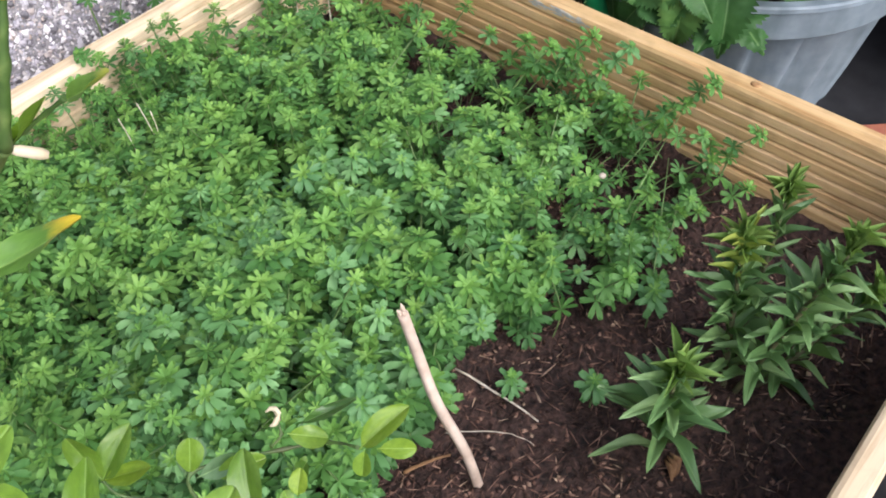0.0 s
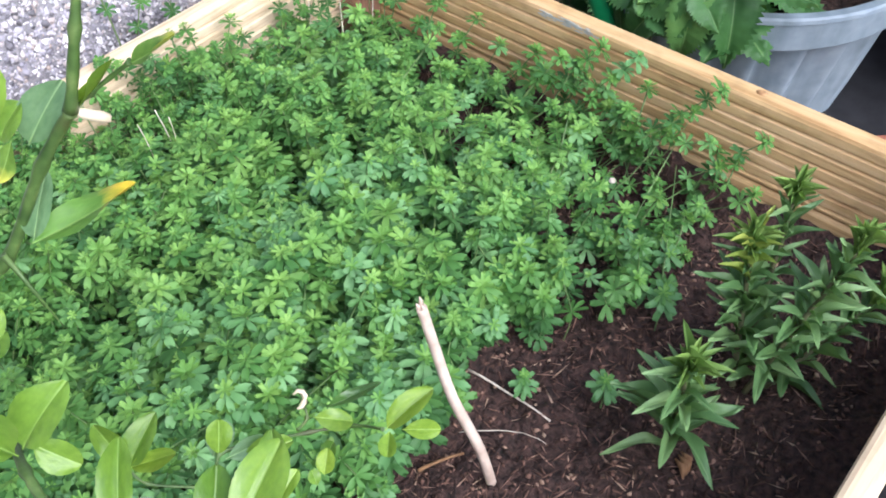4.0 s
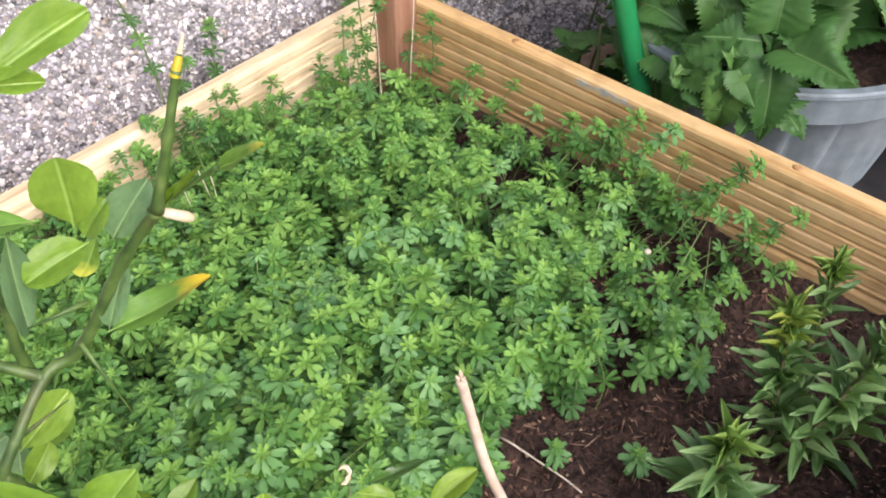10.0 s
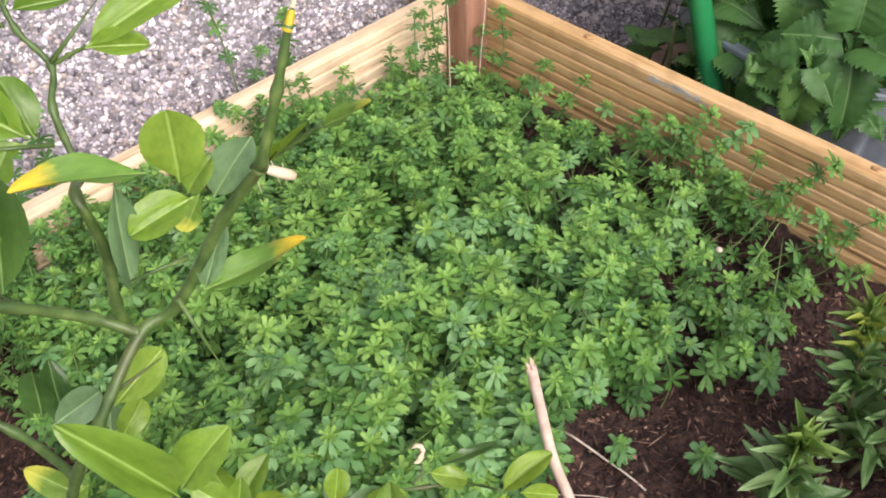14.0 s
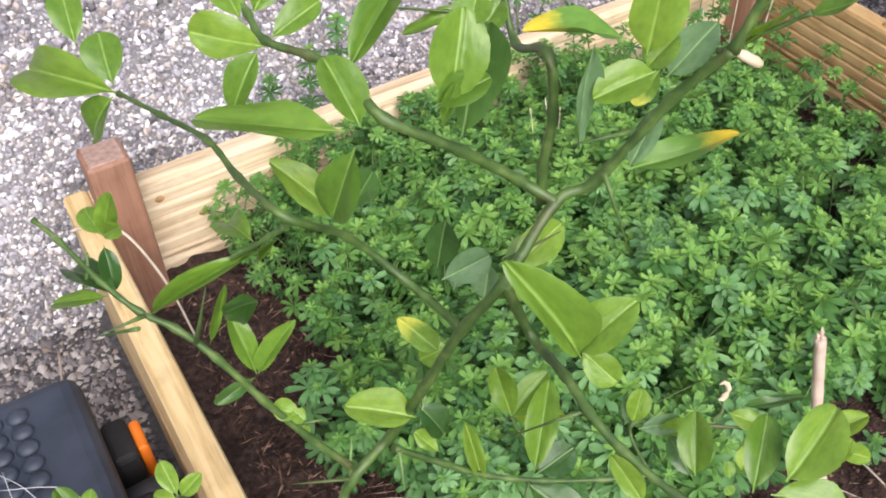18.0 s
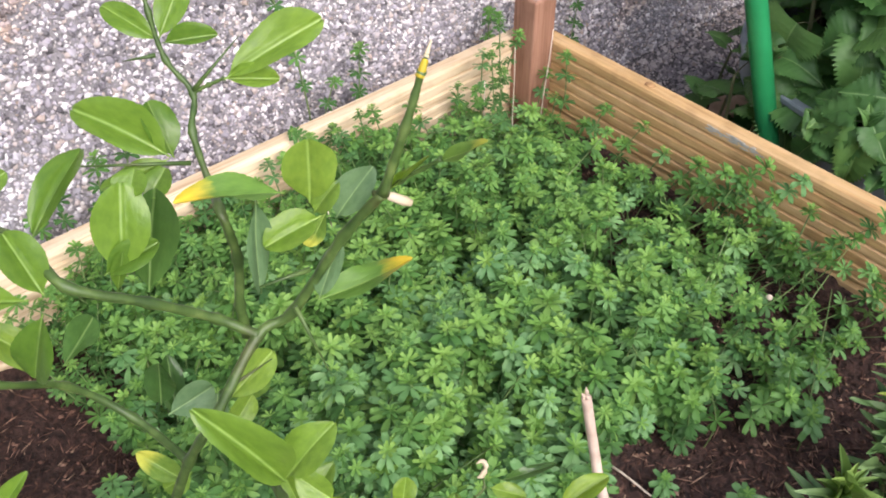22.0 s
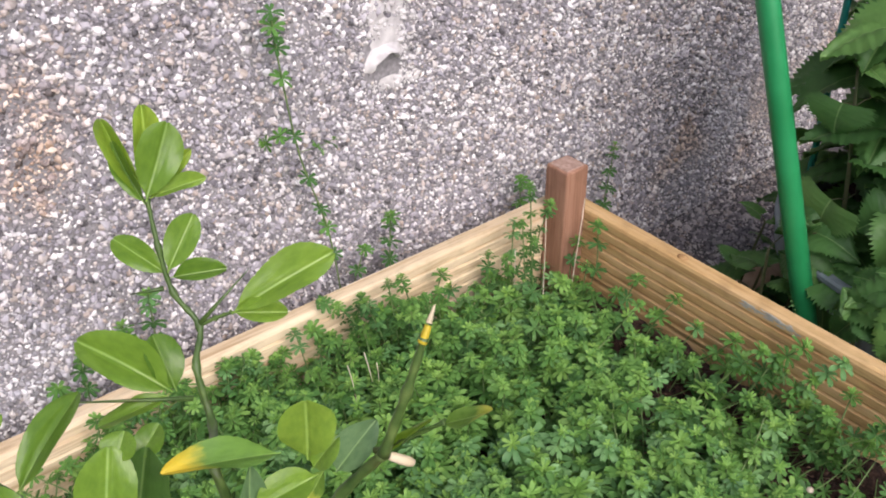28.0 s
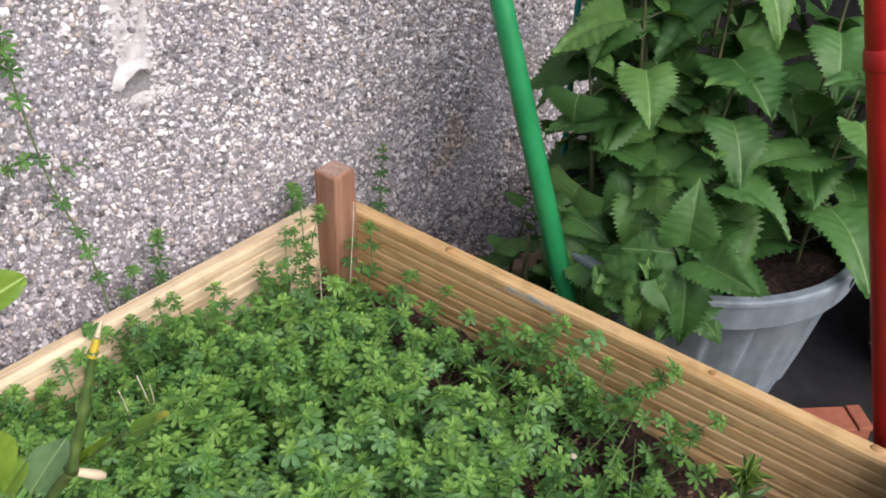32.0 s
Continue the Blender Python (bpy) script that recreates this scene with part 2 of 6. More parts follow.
# pebbledashed wall behind the bed
bm = bmesh.new()
box(bm, (-4.0, WALL_Y, -0.05), (3.2, WALL_Y + 0.22, 2.6))
wall = tagged(part("wall_north", bm, MORTAR), "grey and cream pebbledashed house wall", "wall", kind="structure")
bm = bmesh.new()
box(bm, (-4.0, -5.2, -0.05), (-3.8, WALL_Y, 2.4))
tagged(part("wall_west", bm, MORTAR), "plain grey rendered wall", "wall", kind="structure")


# unseen dark panel, added to cut the light reaching tub and nettles
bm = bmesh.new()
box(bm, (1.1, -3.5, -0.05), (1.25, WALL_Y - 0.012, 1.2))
tagged(part("light_blocker_east", bm, plain_mat("dark light blocker", (0.012, 0.012, 0.013), (0.035, 0.033, 0.034), 40.0, 0.85, 0.4)), "unseen dark panel added to cut light on the tub side", "wall", kind="structure")


def crushed_stones(x0, x1, z0, z1, step, seed):
    rng = np.random.default_rng(seed)
    nx, nz = int((x1 - x0) / step), int((z1 - z0) / step)
    gx, gz = np.meshgrid(np.arange(nx), np.arange(nz))
    n = gx.size
    cx = x0 + (gx.ravel() + 0.5 * (gz.ravel() % 2) + rng.uniform(-0.42, 0.42, n)) * step
    cz = z0 + (gz.ravel() + rng.uniform(-0.42, 0.42, n)) * step
    size = step * np.clip(rng.lognormal(-0.52, 0.45, n), 0.2, 1.45)
    base = np.array([(1, 0, 0), (-1, 0, 0), (0, 0, 1), (0, 0, -1), (0.25, -0.8, 0.15), (0, 0.5, 0), (-0.3, -0.55, 0.4), (0.2, -0.6, -0.5)], float)
    faces = np.array([(0, 4, 2), (2, 4, 6), (2, 6, 1), (1, 6, 3), (6, 7, 3), (4, 7, 6), (0, 7, 4), (0, 3, 7)])
    v = base[None] * (1 + rng.uniform(-0.5, 0.5, (n, 8, 3))) + rng.uniform(-0.12, 0.12, (n, 8, 3))
    a = rng.uniform(0, 2 * np.pi, n)
    ca, sa = np.cos(a)[:, None], np.sin(a)[:, None]
    stretch = rng.uniform(0.45, 1.0, n)[:, None]
    px, pz = v[:, :, 0], v[:, :, 2] * stretch
    out = np.empty((n, 8, 3))
    out[:, :, 0] = cx[:, None] + size[:, None] * (ca * px - sa * pz)
    out[:, :, 2] = cz[:, None] + size[:, None] * (sa * px + ca * pz)
    out[:, :, 1] = WALL_Y + size[:, None] * v[:, :, 1] * 1.15 - rng.uniform(0.0, 0.0015, n)[:, None]
    return out, faces, cx, cz


def numpy_mesh(name, verts, faces, mat, parent=None):
    """One mesh out of many alike pieces: verts (n, k, 3), faces (m, 3)."""
    n, k = verts.shape[:2]
    f = (faces[None] + (np.arange(n) * k)[:, None, None]).reshape(-1, faces.shape[1])
    me = bpy.data.meshes.new(name)
    me.vertices.add(n * k)
    me.vertices.foreach_set("co", verts.astype(np.float32).ravel())
    me.loops.add(f.size)
    me.loops.foreach_set("vertex_index", f.astype(np.int32).ravel())
    me.polygons.add(len(f))
    me.polygons.foreach_set("loop_start", np.arange(0, f.size, f.shape[1], dtype=np.int32))
    me.update(calc_edges=True)
    me.validate()
    me.materials.append(mat)
    ob = new(name, me)
    if parent is not None:
        ob.parent = parent
    return ob


HOLE = (-0.262, 0.533)


def patch_edge(x, z):
    """Stones whitened by lime that has run up and down from the hole in the wall."""
    u = x - HOLE[0] - 0.006 + 0.008 * np.sin(z * 70)
    w = 0.036 + 0.008 * np.sin(z * 130)
    w = w * (1 + 0.45 * np.sin(x * 2311.0 + z * 1733.0))
    fleck = np.sin(x * 911.0) * np.cos(z * 773.0) > -0.5 + 4.5 * np.maximum(0.0, z - HOLE[1] - 0.05)
    return (np.abs(u) < w) & (z > HOLE[1] - 0.045) & (z < HOLE[1] + 0.19) & (fleck | (z < HOLE[1] + 0.05))


sv, sf, sx, sz = crushed_stones(-1.75, 1.0, 0.0, 1.2, 0.0050, 3)
patch = ((np.abs(sx - HOLE[0] + 0.008) < 0.03) & (sz > HOLE[1] - 0.028) & (sz < HOLE[1] + 0.03))
sv = sv[~patch]
whit = patch_edge(sx[~patch], sz[~patch])
white_stones, sv = sv[whit], sv[~whit]
tagged(numpy_mesh("pebbledash", sv, sf, STONES), "cream, grey and tan crushed stones set in the render of the wall", "pebbledash", kind="stuff")

# raised bed of grooved decking boards
bed = thing("raised_bed", (-0.5, -0.47, 0.0), "raised bed of grooved honey-coloured decking boards with brown corner posts", "raised bed")
BT = 0.028


def board_profile(h=0.121, grooves=6):
    """Outline of a grooved decking board: u across (0 at the grooved face, positive outward), v up."""
    pr = [(BT - 0.003, 0.0), (BT, 0.003), (BT, h - 0.005), (BT - 0.005, h)]
    pr += [(0.006, h), (0.0018, h - 0.0018), (0.0, h - 0.006)]
    first, pitch = h - 0.020, (h - 0.028) / (grooves - 1) * 0.97
    for i in range(grooves):
        c = first - i * pitch
        pr += [(0.0, c + 0.0032), (0.0036, c + 0.0012), (0.0036, c - 0.0012), (0.0, c - 0.0032)]
    pr += [(0.0, 0.005), (0.0018, 0.0014), (0.006, 0.0)]
    return pr


def board(p0, p1, outward, z, mat, label=""):
    bm = bmesh.new()
    p0, p1, outward = Vector(p0), Vector(p1), Vector(outward)
    warp = random.uniform(-0.0015, 0.0015)

    def put(t, u, v):
        q = p0.lerp(p1, t) + outward * (u + warp * math.sin(t * 5))
        return (q.x, q.y, z + v)
    extrude_profile(bm, board_profile(), put, None, 10)
    return part("board", bm, mat, bed, label)


for z in (0.0165, 0.139):
    board((BED_X + 0.0, 0.0, 0), (0.0, 0.0, 0), (0, 1, 0), z, PINE_X)
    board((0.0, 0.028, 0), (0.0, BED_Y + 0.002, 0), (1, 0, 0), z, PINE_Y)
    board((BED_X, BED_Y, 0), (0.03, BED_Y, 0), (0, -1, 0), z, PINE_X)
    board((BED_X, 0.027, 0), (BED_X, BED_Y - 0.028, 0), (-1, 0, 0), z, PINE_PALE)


def corner_post(x, y, top):
    bm = bmesh.new()
    box(bm, (x, y, 0.0), (x + 0.046, y + 0.046, top), 0.0035, 2)
    post = part("corner_post", bm, POST, bed, "red-brown stained square corner post")
    bm = bmesh.new()
    box(bm, (x + 0.004, y + 0.004, top - 0.004), (x + 0.042, y + 0.042, top + 0.0012), 0.0008, 1)
    part("end_grain", bm, POST_END, post, "paler sawn end of the post")
    return post


corner_post(-0.0465, -0.0465, 0.338)
corner_post(BED_X + 0.0005, -0.0465, 0.336)
corner_post(-0.0465, BED_Y + 0.0005, 0.30)
corner_post(BED_X + 0.0005, BED_Y + 0.0005, 0.235)

# soil in the bed
bm = bmesh.new()
n = 240
grid = [[bm.verts.new((BED_X + (0 - BED_X) * i / n, BED_Y * (1 - j / n), soil_height(BED_X * (1 - i / n), BED_Y * (1 - j / n)))) for j in range(n + 1)] for i in range(n + 1)]
for i in range(n):
    for j in range(n):
        bm.faces.new((grid[i][j], grid[i + 1][j], grid[i + 1][j + 1], grid[i][j + 1])).smooth = True
tagged(part("soil", bm, SOIL), "dark brown fibrous compost filling the raised bed", "soil", kind="stuff")


# ---- leaf materials ----
def leaf_mat(name, stops, rough=0.5, through=0.28, veins=0.0, ribs=0.035, by_object=True, tip=None, sheen=0.35, bump=0.25, blotch=0.35, deep=0.004, rib=0.0):
    """A thin leaf: colour by chance from leaf to leaf, paler veins along its length, light shining through."""
    m, nt, b = material(name, rough)
    b.inputs["Specular IOR Level"].default_value = sheen
    r = object_random(nt) if by_object else island_random(nt)
    col = ramp(nt, r, stops)
    v = coords(nt)
    blot = noise_tex(nt, v, 7.0 if by_object else 60.0, 4.0)
    col = mixed(nt, 'MULTIPLY', blotch, col, ramp(nt, blot, [(0.3, (0.72, 0.78, 0.7)), (0.7, (1.08, 1.05, 1.0))]))
    if veins:
        sep = nt.nodes.new("ShaderNodeSeparateXYZ")
        nt.links.new(v, sep.inputs[0])
        mid = nt.nodes.new("ShaderNodeMath")
        mid.operation = 'ABSOLUTE'
        nt.links.new(sep.outputs[1], mid.inputs[0])
        slope = nt.nodes.new("ShaderNodeMath")
        slope.operation = 'MULTIPLY_ADD'
        slope.inputs[1].default_value = -0.75
        nt.links.new(mid.outputs[0], slope.inputs[0])
        nt.links.new(sep.outputs[0], slope.inputs[2])
        saw = nt.nodes.new("ShaderNodeMath")
        saw.operation = 'PINGPONG'
        saw.inputs[1].default_value = 0.075
        nt.links.new(slope.outputs[0], saw.inputs[0])
        side = ramp(nt, saw.outputs[0], [(0.0, (0.22, 0.22, 0.22)), (0.022, (0, 0, 0))])
        rib = ramp(nt, mid.outputs[0], [(0.004, (1, 1, 1)), (ribs, (0, 0, 0))])
        both = mixed(nt, 'LIGHTEN', 0.5, rib, side)
        col = mixed(nt, 'MIX', both, col, mixed(nt, 'ADD', veins, col, (0.16, 0.2, 0.06)))
        relief = mixed(nt, 'SUBTRACT', 1.0, mixed(nt, 'MULTIPLY', 1.0, blot, (0.4, 0.4, 0.4)), both)
        bumped(nt, b, relief, bump, deep)
    if rib:
        sep3 = nt.nodes.new("ShaderNodeSeparateXYZ")
        nt.links.new(v, sep3.inputs[0])
        off = nt.nodes.new("ShaderNodeMath")
        off.operation = 'ABSOLUTE'
        nt.links.new(sep3.outputs[1], off.inputs[0])
        line = ramp(nt, off.outputs[0], [(0.015, (1, 1, 1)), (0.07, (0, 0, 0))])
        col = mixed(nt, 'MIX', line, col, mixed(nt, 'ADD', rib, col, (0.10, 0.13, 0.06)))
        bumped(nt, b, mixed(nt, 'SUBTRACT', 1.0, mixed(nt, 'MULTIPLY', 1.0, blot, (0.5, 0.5, 0.5)), line), 0.3, 0.003)
    if tip:
        sep2 = nt.nodes.new("ShaderNodeSeparateXYZ")
        nt.links.new(v, sep2.inputs[0])
        wob = nt.nodes.new("ShaderNodeMath")
        wob.operation = 'MULTIPLY_ADD'
        wob.inputs[1].default_value = 0.25
        nt.links.new(blot, wob.inputs[0])
        nt.links.new(sep2.outputs[0], wob.inputs[2])
        f = ramp(nt, wob.outputs[0], [(tip[0] + 0.0, (0, 0, 0)), (tip[0] + 0.26, (1, 1, 1))])
        col = mixed(nt, 'MIX', f, col, tip[2])
        f2 = ramp(nt, wob.outputs[0], [(tip[1] + 0.11, (0, 0, 0)), (tip[1] + 0.16, (1, 1, 1))])
        col = mixed(nt, 'MIX', f2, col, (0.42, 0.24, 0.12))
    nt.links.new(col, b.inputs["Base Color"])
    tr = nt.nodes.new("ShaderNodeBsdfTranslucent")
    nt.links.new(mixed(nt, 'MULTIPLY', 1.0, col, (0.95, 1.0, 0.5)), tr.inputs[0])
    mx = nt.nodes.new("ShaderNodeMixShader")
    mx.inputs[0].default_value = through
    nt.links.new(b.outputs[0], mx.inputs[1])
    nt.links.new(tr.outputs[0], mx.inputs[2])
    nt.links.new(mx.outputs[0], nt.nodes["Material Output"].inputs[0])
    return m


CLEAVER = leaf_mat("cleavers leaf", [(0.0, (0.07, 0.19, 0.042)), (0.35, (0.112, 0.262, 0.057)), (0.75, (0.16, 0.33, 0.075)), (1.0, (0.22, 0.405, 0.09))], 0.55, 0.2, by_object=False, sheen=0.35)
CLEAVER_TIP = leaf_mat("young cleavers leaf", [(0.0, (0.145, 0.32, 0.06)), (0.5, (0.195, 0.385, 0.078)), (1.0, (0.265, 0.46, 0.10))], 0.55, 0.24, by_object=False, sheen=0.35)
CLEAVER_BLUE = leaf_mat("broad cleavers leaf", [(0.0, (0.088, 0.22, 0.075)), (0.5, (0.155, 0.33, 0.108)), (1.0, (0.23, 0.43, 0.165))], 0.5, 0.19, by_object=False, sheen=0.4)
# older leaves are deeper green; this tone also paints shade low in the mat
CLEAVER_OLD_SHADED = leaf_mat("older cleavers leaf darkened for shade", [(0.0, (0.045, 0.125, 0.032)), (0.5, (0.075, 0.19, 0.05)), (1.0, (0.115, 0.255, 0.066))], 0.55, 0.2, by_object=False, sheen=0.35)
STEM = plain_mat("pale green stem", (0.10, 0.19, 0.05), (0.2, 0.3, 0.1), 60.0, 0.55, 0.1)
LANCE = leaf_mat("lance leaf", [(0.0, (0.085, 0.18, 0.058)), (0.5, (0.14, 0.265, 0.088)), (1.0, (0.235, 0.375, 0.145))], 0.46, 0.28, rib=0.6, sheen=0.5)
LANCE_YOUNG = leaf_mat("young lance leaf", [(0.0, (0.15, 0.265, 0.06)), (1.0, (0.26, 0.39, 0.095))], 0.52, 0.3, rib=0.5)
LANCE_YELLOW = leaf_mat("yellowing lance leaf", [(0.0, (0.2, 0.31, 0.05)), (1.0, (0.36, 0.42, 0.08))], 0.5, 0.25, rib=0.4)
LANCE_STEM = plain_mat("brown-green seedling stem", (0.07, 0.075, 0.03), (0.15, 0.15, 0.07), 60.0, 0.6, 0.2)
STRAW = plain_mat("bleached straw", (0.5, 0.42, 0.32), (0.78, 0.7, 0.58), 90.0, 0.7, 0.2)
CANE = plain_mat("weathered stick", (0.46, 0.34, 0.26), (0.72, 0.60, 0.49), 45.0, 0.75, 0.5, 0.002)
DEAD = plain_mat("dead brown leaf", (0.16, 0.08, 0.035), (0.36, 0.2, 0.09), 60.0, 0.8, 0.4)


# ---- cleavers ----
def whorl_template(k, lift, wide, rng, droop=0.3):
    """Blunt leaves, broadest towards their tips, in one ring round the stem: a unit-radius whorl, leaf by leaf."""
    vs, fs = [], []
    rows = ((0.03, 0.22), (0.27, 0.56), (0.50, 0.86), (0.74, 1.0), (0.96, 0.7), (0.955, 0.0))
    vs.append((0.0, 0.0, 0.0))
    for i in range(k):
        a = 2 * math.pi * (i + rng.uniform(-0.2, 0.2)) / k
        ln = rng.uniform(0.82, 1.08)
        rise = lift + rng.uniform(-0.16, 0.16)
        w = wide * rng.uniform(0.85, 1.15)
        tilt = rng.uniform(-0.35, 0.35)
        o = len(vs)
        for s, ww in rows:
            r = s * ln
            z = rise * s - droop * s * s
            for side in ((-1, 0, 1) if ww else (0,)):
                y = side * ww * w
                zz = z + (0.30 * abs(y) if side else 0.0) + tilt * y
                vs.append((r * math.cos(a) - y * math.sin(a), r * math.sin(a) + y * math.cos(a), zz))
        for q in range(4):
            p = o + 3 * q
            fs += [(p, p + 3, p + 4), (p, p + 4, p + 1), (p + 1, p + 4, p + 5), (p + 1, p + 5, p + 2)]
        p = o + 12
        fs += [(p, o + 15, p + 1), (p + 1, o + 15, p + 2), (0, o, o + 1), (0, o + 1, o + 2)]
    return np.array(vs), np.array(fs)


wrng = random.Random(11)
WHORLS = [whorl_template(8 - i % 2, 0.24, 0.165, wrng) for i in range(7)]
CUPS = [whorl_template(7 - i % 2, 0.62, 0.185, wrng, 0.2) for i in range(5)]
BROAD = [whorl_template(8 - i % 2, 0.18, 0.182, wrng) for i in range(6)]


class Greens:
    """Gathers whorls and stems of cleavers into one mesh with four leaf tones and a stem."""

    def __init__(self):
        self.v, self.f, self.m, self.n = [], [], [], 0

    def add(self, vs, fs, mat):
        self.v.append(vs)
        self.f.append(fs + self.n)
        self.m.append(np.full(len(fs), mat))
        self.n += len(vs)

    def whorl(self, rng, place, axis, radius, kind):
        tv, tf = rng.choice((WHORLS, CUPS, BROAD, WHORLS)[kind])
        q = Vector((0, 0, 1)).rotation_difference(Vector(axis)).to_matrix() @ Matrix.Rotation(rng.uniform(0, 6.3), 3, 'Z')
        self.add(tv @ (np.array(q).T * radius) + np.array(place), tf, kind)

    def stem(self, pts, r):
        pts = np.array(pts)
        ring = np.array([(r, 0, 0), (-r * 0.5, r * 0.87, 0), (-r * 0.5, -r * 0.87, 0)])
        vs = (pts[:, None, :] + ring[None]).reshape(-1, 3)
        fs = []
        for i in range(len(pts) - 1):
            for k in range(3):
                a, b = 3 * i + k, 3 * i + (k + 1) % 3
                fs += [(a, b, b + 3), (a, b + 3, a + 3)]
        self.add(vs, np.array(fs), 4)

    def plant(self, rng, foot, top, radius, step=0.024, broad=0.3, cut=0.0, bend=0.02):
        """One sprawling stem from its foot to its tip: a flat rosette round a small bud at the tip, whorls down its length."""
        foot, top = Vector(foot), Vector(top)
        mid = foot.lerp(top, 0.5) + Vector((rng.uniform(-bend, bend), rng.uniform(-bend, bend), 0.0))
        pts = spline([foot, mid, top], 4)
        self.stem([tuple(p) for p in pts], 0.0011)
        ln = (top - foot).length
        k = max(2, int(ln / step))
        kind = 2 if rng.random() < broad else 0
        for i in range(k):
            s = 1.0 - i / k
            if s < cut:
                break
            x = s * (len(pts) - 1)
            j = min(int(x), len(pts) - 2)
            p = pts[j].lerp(pts[j + 1], x - j)
            axis = ((pts[j + 1] - pts[j]).normalized() * 0.7 + Vector((rng.uniform(-.45, .25), rng.uniform(-.45, .25), 0.5))).normalized()
            if i == 0:
                self.whorl(rng, p + axis * 0.002, axis, radius * rng.uniform(0.26, 0.38), 1)
                self.whorl(rng, p - axis * 0.001, axis, radius * rng.uniform(0.5, 0.66), 1 if rng.random() < 0.5 else kind)
                self.whorl(rng, p - axis * 0.007, axis, radius * rng.uniform(0.92, 1.1), kind)
            else:
                # lower whorls take the dark leaf more often, deepening the mat's shade by colour
                self.whorl(rng, p, axis, radius * rng.uniform(0.9, 1.2), 3 if rng.random() < 0.2 + 0.25 * i else kind)

    def build(self, name):
        v, f, m = np.concatenate(self.v), np.concatenate(self.f), np.concatenate(self.m)
        me = bpy.data.meshes.new(name)
        me.vertices.add(len(v))
        me.vertices.foreach_set("co", v.astype(np.float32).ravel())
        me.loops.add(f.size)
        me.loops.foreach_set("vertex_index", f.astype(np.int32).ravel())
        me.polygons.add(len(f))
        me.polygons.foreach_set("loop_start", np.arange(0, f.size, 3, dtype=np.int32))
        me.polygons.foreach_set("material_index", m.astype(np.int32))
        me.polygons.foreach_set("use_smooth", np.ones(len(f), dtype=bool))
        me.update(calc_edges=True)
        for mm in (CLEAVER, CLEAVER_TIP, CLEAVER_BLUE, CLEAVER_OLD_SHADED, STEM):
            me.materials.append(mm)
        return new(name, me)


class Sprouting(Greens):
    """Builds each whorl and stem at once as a part of one plant."""

    def __init__(self, owner):
        self.owner = owner

    def take(self, piece, name):
        ob = piece.build(name)
        ob.parent = self.owner
        ob.matrix_parent_inverse = self.owner.matrix_basis.inverted()

    def whorl(self, rng, place, axis, radius, kind):
        piece = Greens()
        piece.whorl(rng, place, axis, radius, kind)
        self.take(piece, "leaf_whorl")

    def stem(self, pts, r):
        piece = Greens()
        piece.stem(pts, r)
        self.take(piece, "stem")


PATCH = [(-0.80, -0.045), (-0.81, -0.10), (-0.83, -0.23), (-0.885, -0.35), (-0.85, -0.47), (-0.80, -0.57), (-0.70, -0.62), (-0.54, -0.60), (-0.40, -0.58),
         (-0.33, -0.63), (-0.27, -0.665), (-0.20, -0.665), (-0.13, -0.62), (-0.10, -0.52), (-0.075, -0.34), (-0.05, -0.16), (-0.04, -0.04)]


def inside(x, y, poly):
    hit = False
    for (x0, y0), (x1, y1) in zip(poly, poly[1:] + poly[:1]):
        if (y0 > y) != (y1 > y) and x < (x1 - x0) * (y - y0) / (y1 - y0) + x0:
            hit = not hit
    return hit


def edge_distance(x, y, poly):
    best = 9.0
    for (x0, y0), (x1, y1) in zip(poly, poly[1:] + poly[:1]):
        dx, dy = x1 - x0, y1 - y0
        t = max(0.0, min(1.0, ((x - x0) * dx + (y - y0) * dy) / (dx * dx + dy * dy)))
        best = min(best, math.hypot(x - x0 - t * dx, y - y0 - t * dy))
    return best


def foot_at_soil(x, y):
    return (x, y, soil_height(x, y) - 0.003)


rng = random.Random(5)
mass = Greens()
made = 0
while made < 1040:
    x, y = rng.uniform(-0.89, -0.015), rng.uniform(-0.68, -0.012)
    if not inside(x, y, PATCH):
        continue
    d = edge_distance(x, y, PATCH)
    clump = 0.5 + 0.5 * noise.noise(Vector((x * 9, y * 9, 4.0)))
    gap = noise.noise(Vector((x * 15, y * 15, 9.0)))
    keep = min(1.0, 0.4 + d / 0.06) * min(1.0, 0.95 + 1.3 * gap)
    right = min(1.0, max(0.0, (x + 0.34) / 0.2)) * min(1.0, max(0.0, (-0.12 - y) / 0.1))
    keep *= 1.0 - 0.65 * right
    if rng.random() > keep:
        continue
    h = 0.05 + 0.075 * clump + 0.045 * min(1.0, d / 0.14) + rng.uniform(-0.025, 0.03) - 0.03 * right
    if x > -0.16 and y > -0.16:
        h = min(h, 0.085)
    if x > -0.16:
        h *= 0.6 + 0.4 * (-x / 0.16)
    lean = Vector((rng.uniform(-0.035, 0.035), rng.uniform(-0.035, 0.035), 0))
    front = min(1.0, max(0.0, (-0.15 - y) / 0.35)) * min(1.0, max(0.0, (-0.2 - x) / 0.2))
    radius = rng.uniform(0.014, 0.0205) + 0.0075 * front * rng.random() ** 0.7
    foot = Vector((x, y, soil_height(x, y) - 0.004))
    top = foot + lean + Vector((0, 0, h))
    top.x, top.y = min(-0.008, top.x), min(-0.006, top.y)
    grower = mass
    if d < 0.034 and y < -0.3:
        grower = Sprouting(thing("cleavers_plant", foot, "leafy cleavers plant at the edge of the mat", "weed", "cleavers plants edging the mat"))
    blue = max(0.0, min(1.0, 0.45 + 1.2 * noise.noise(Vector((x * 6, y * 6, 21.0)))))
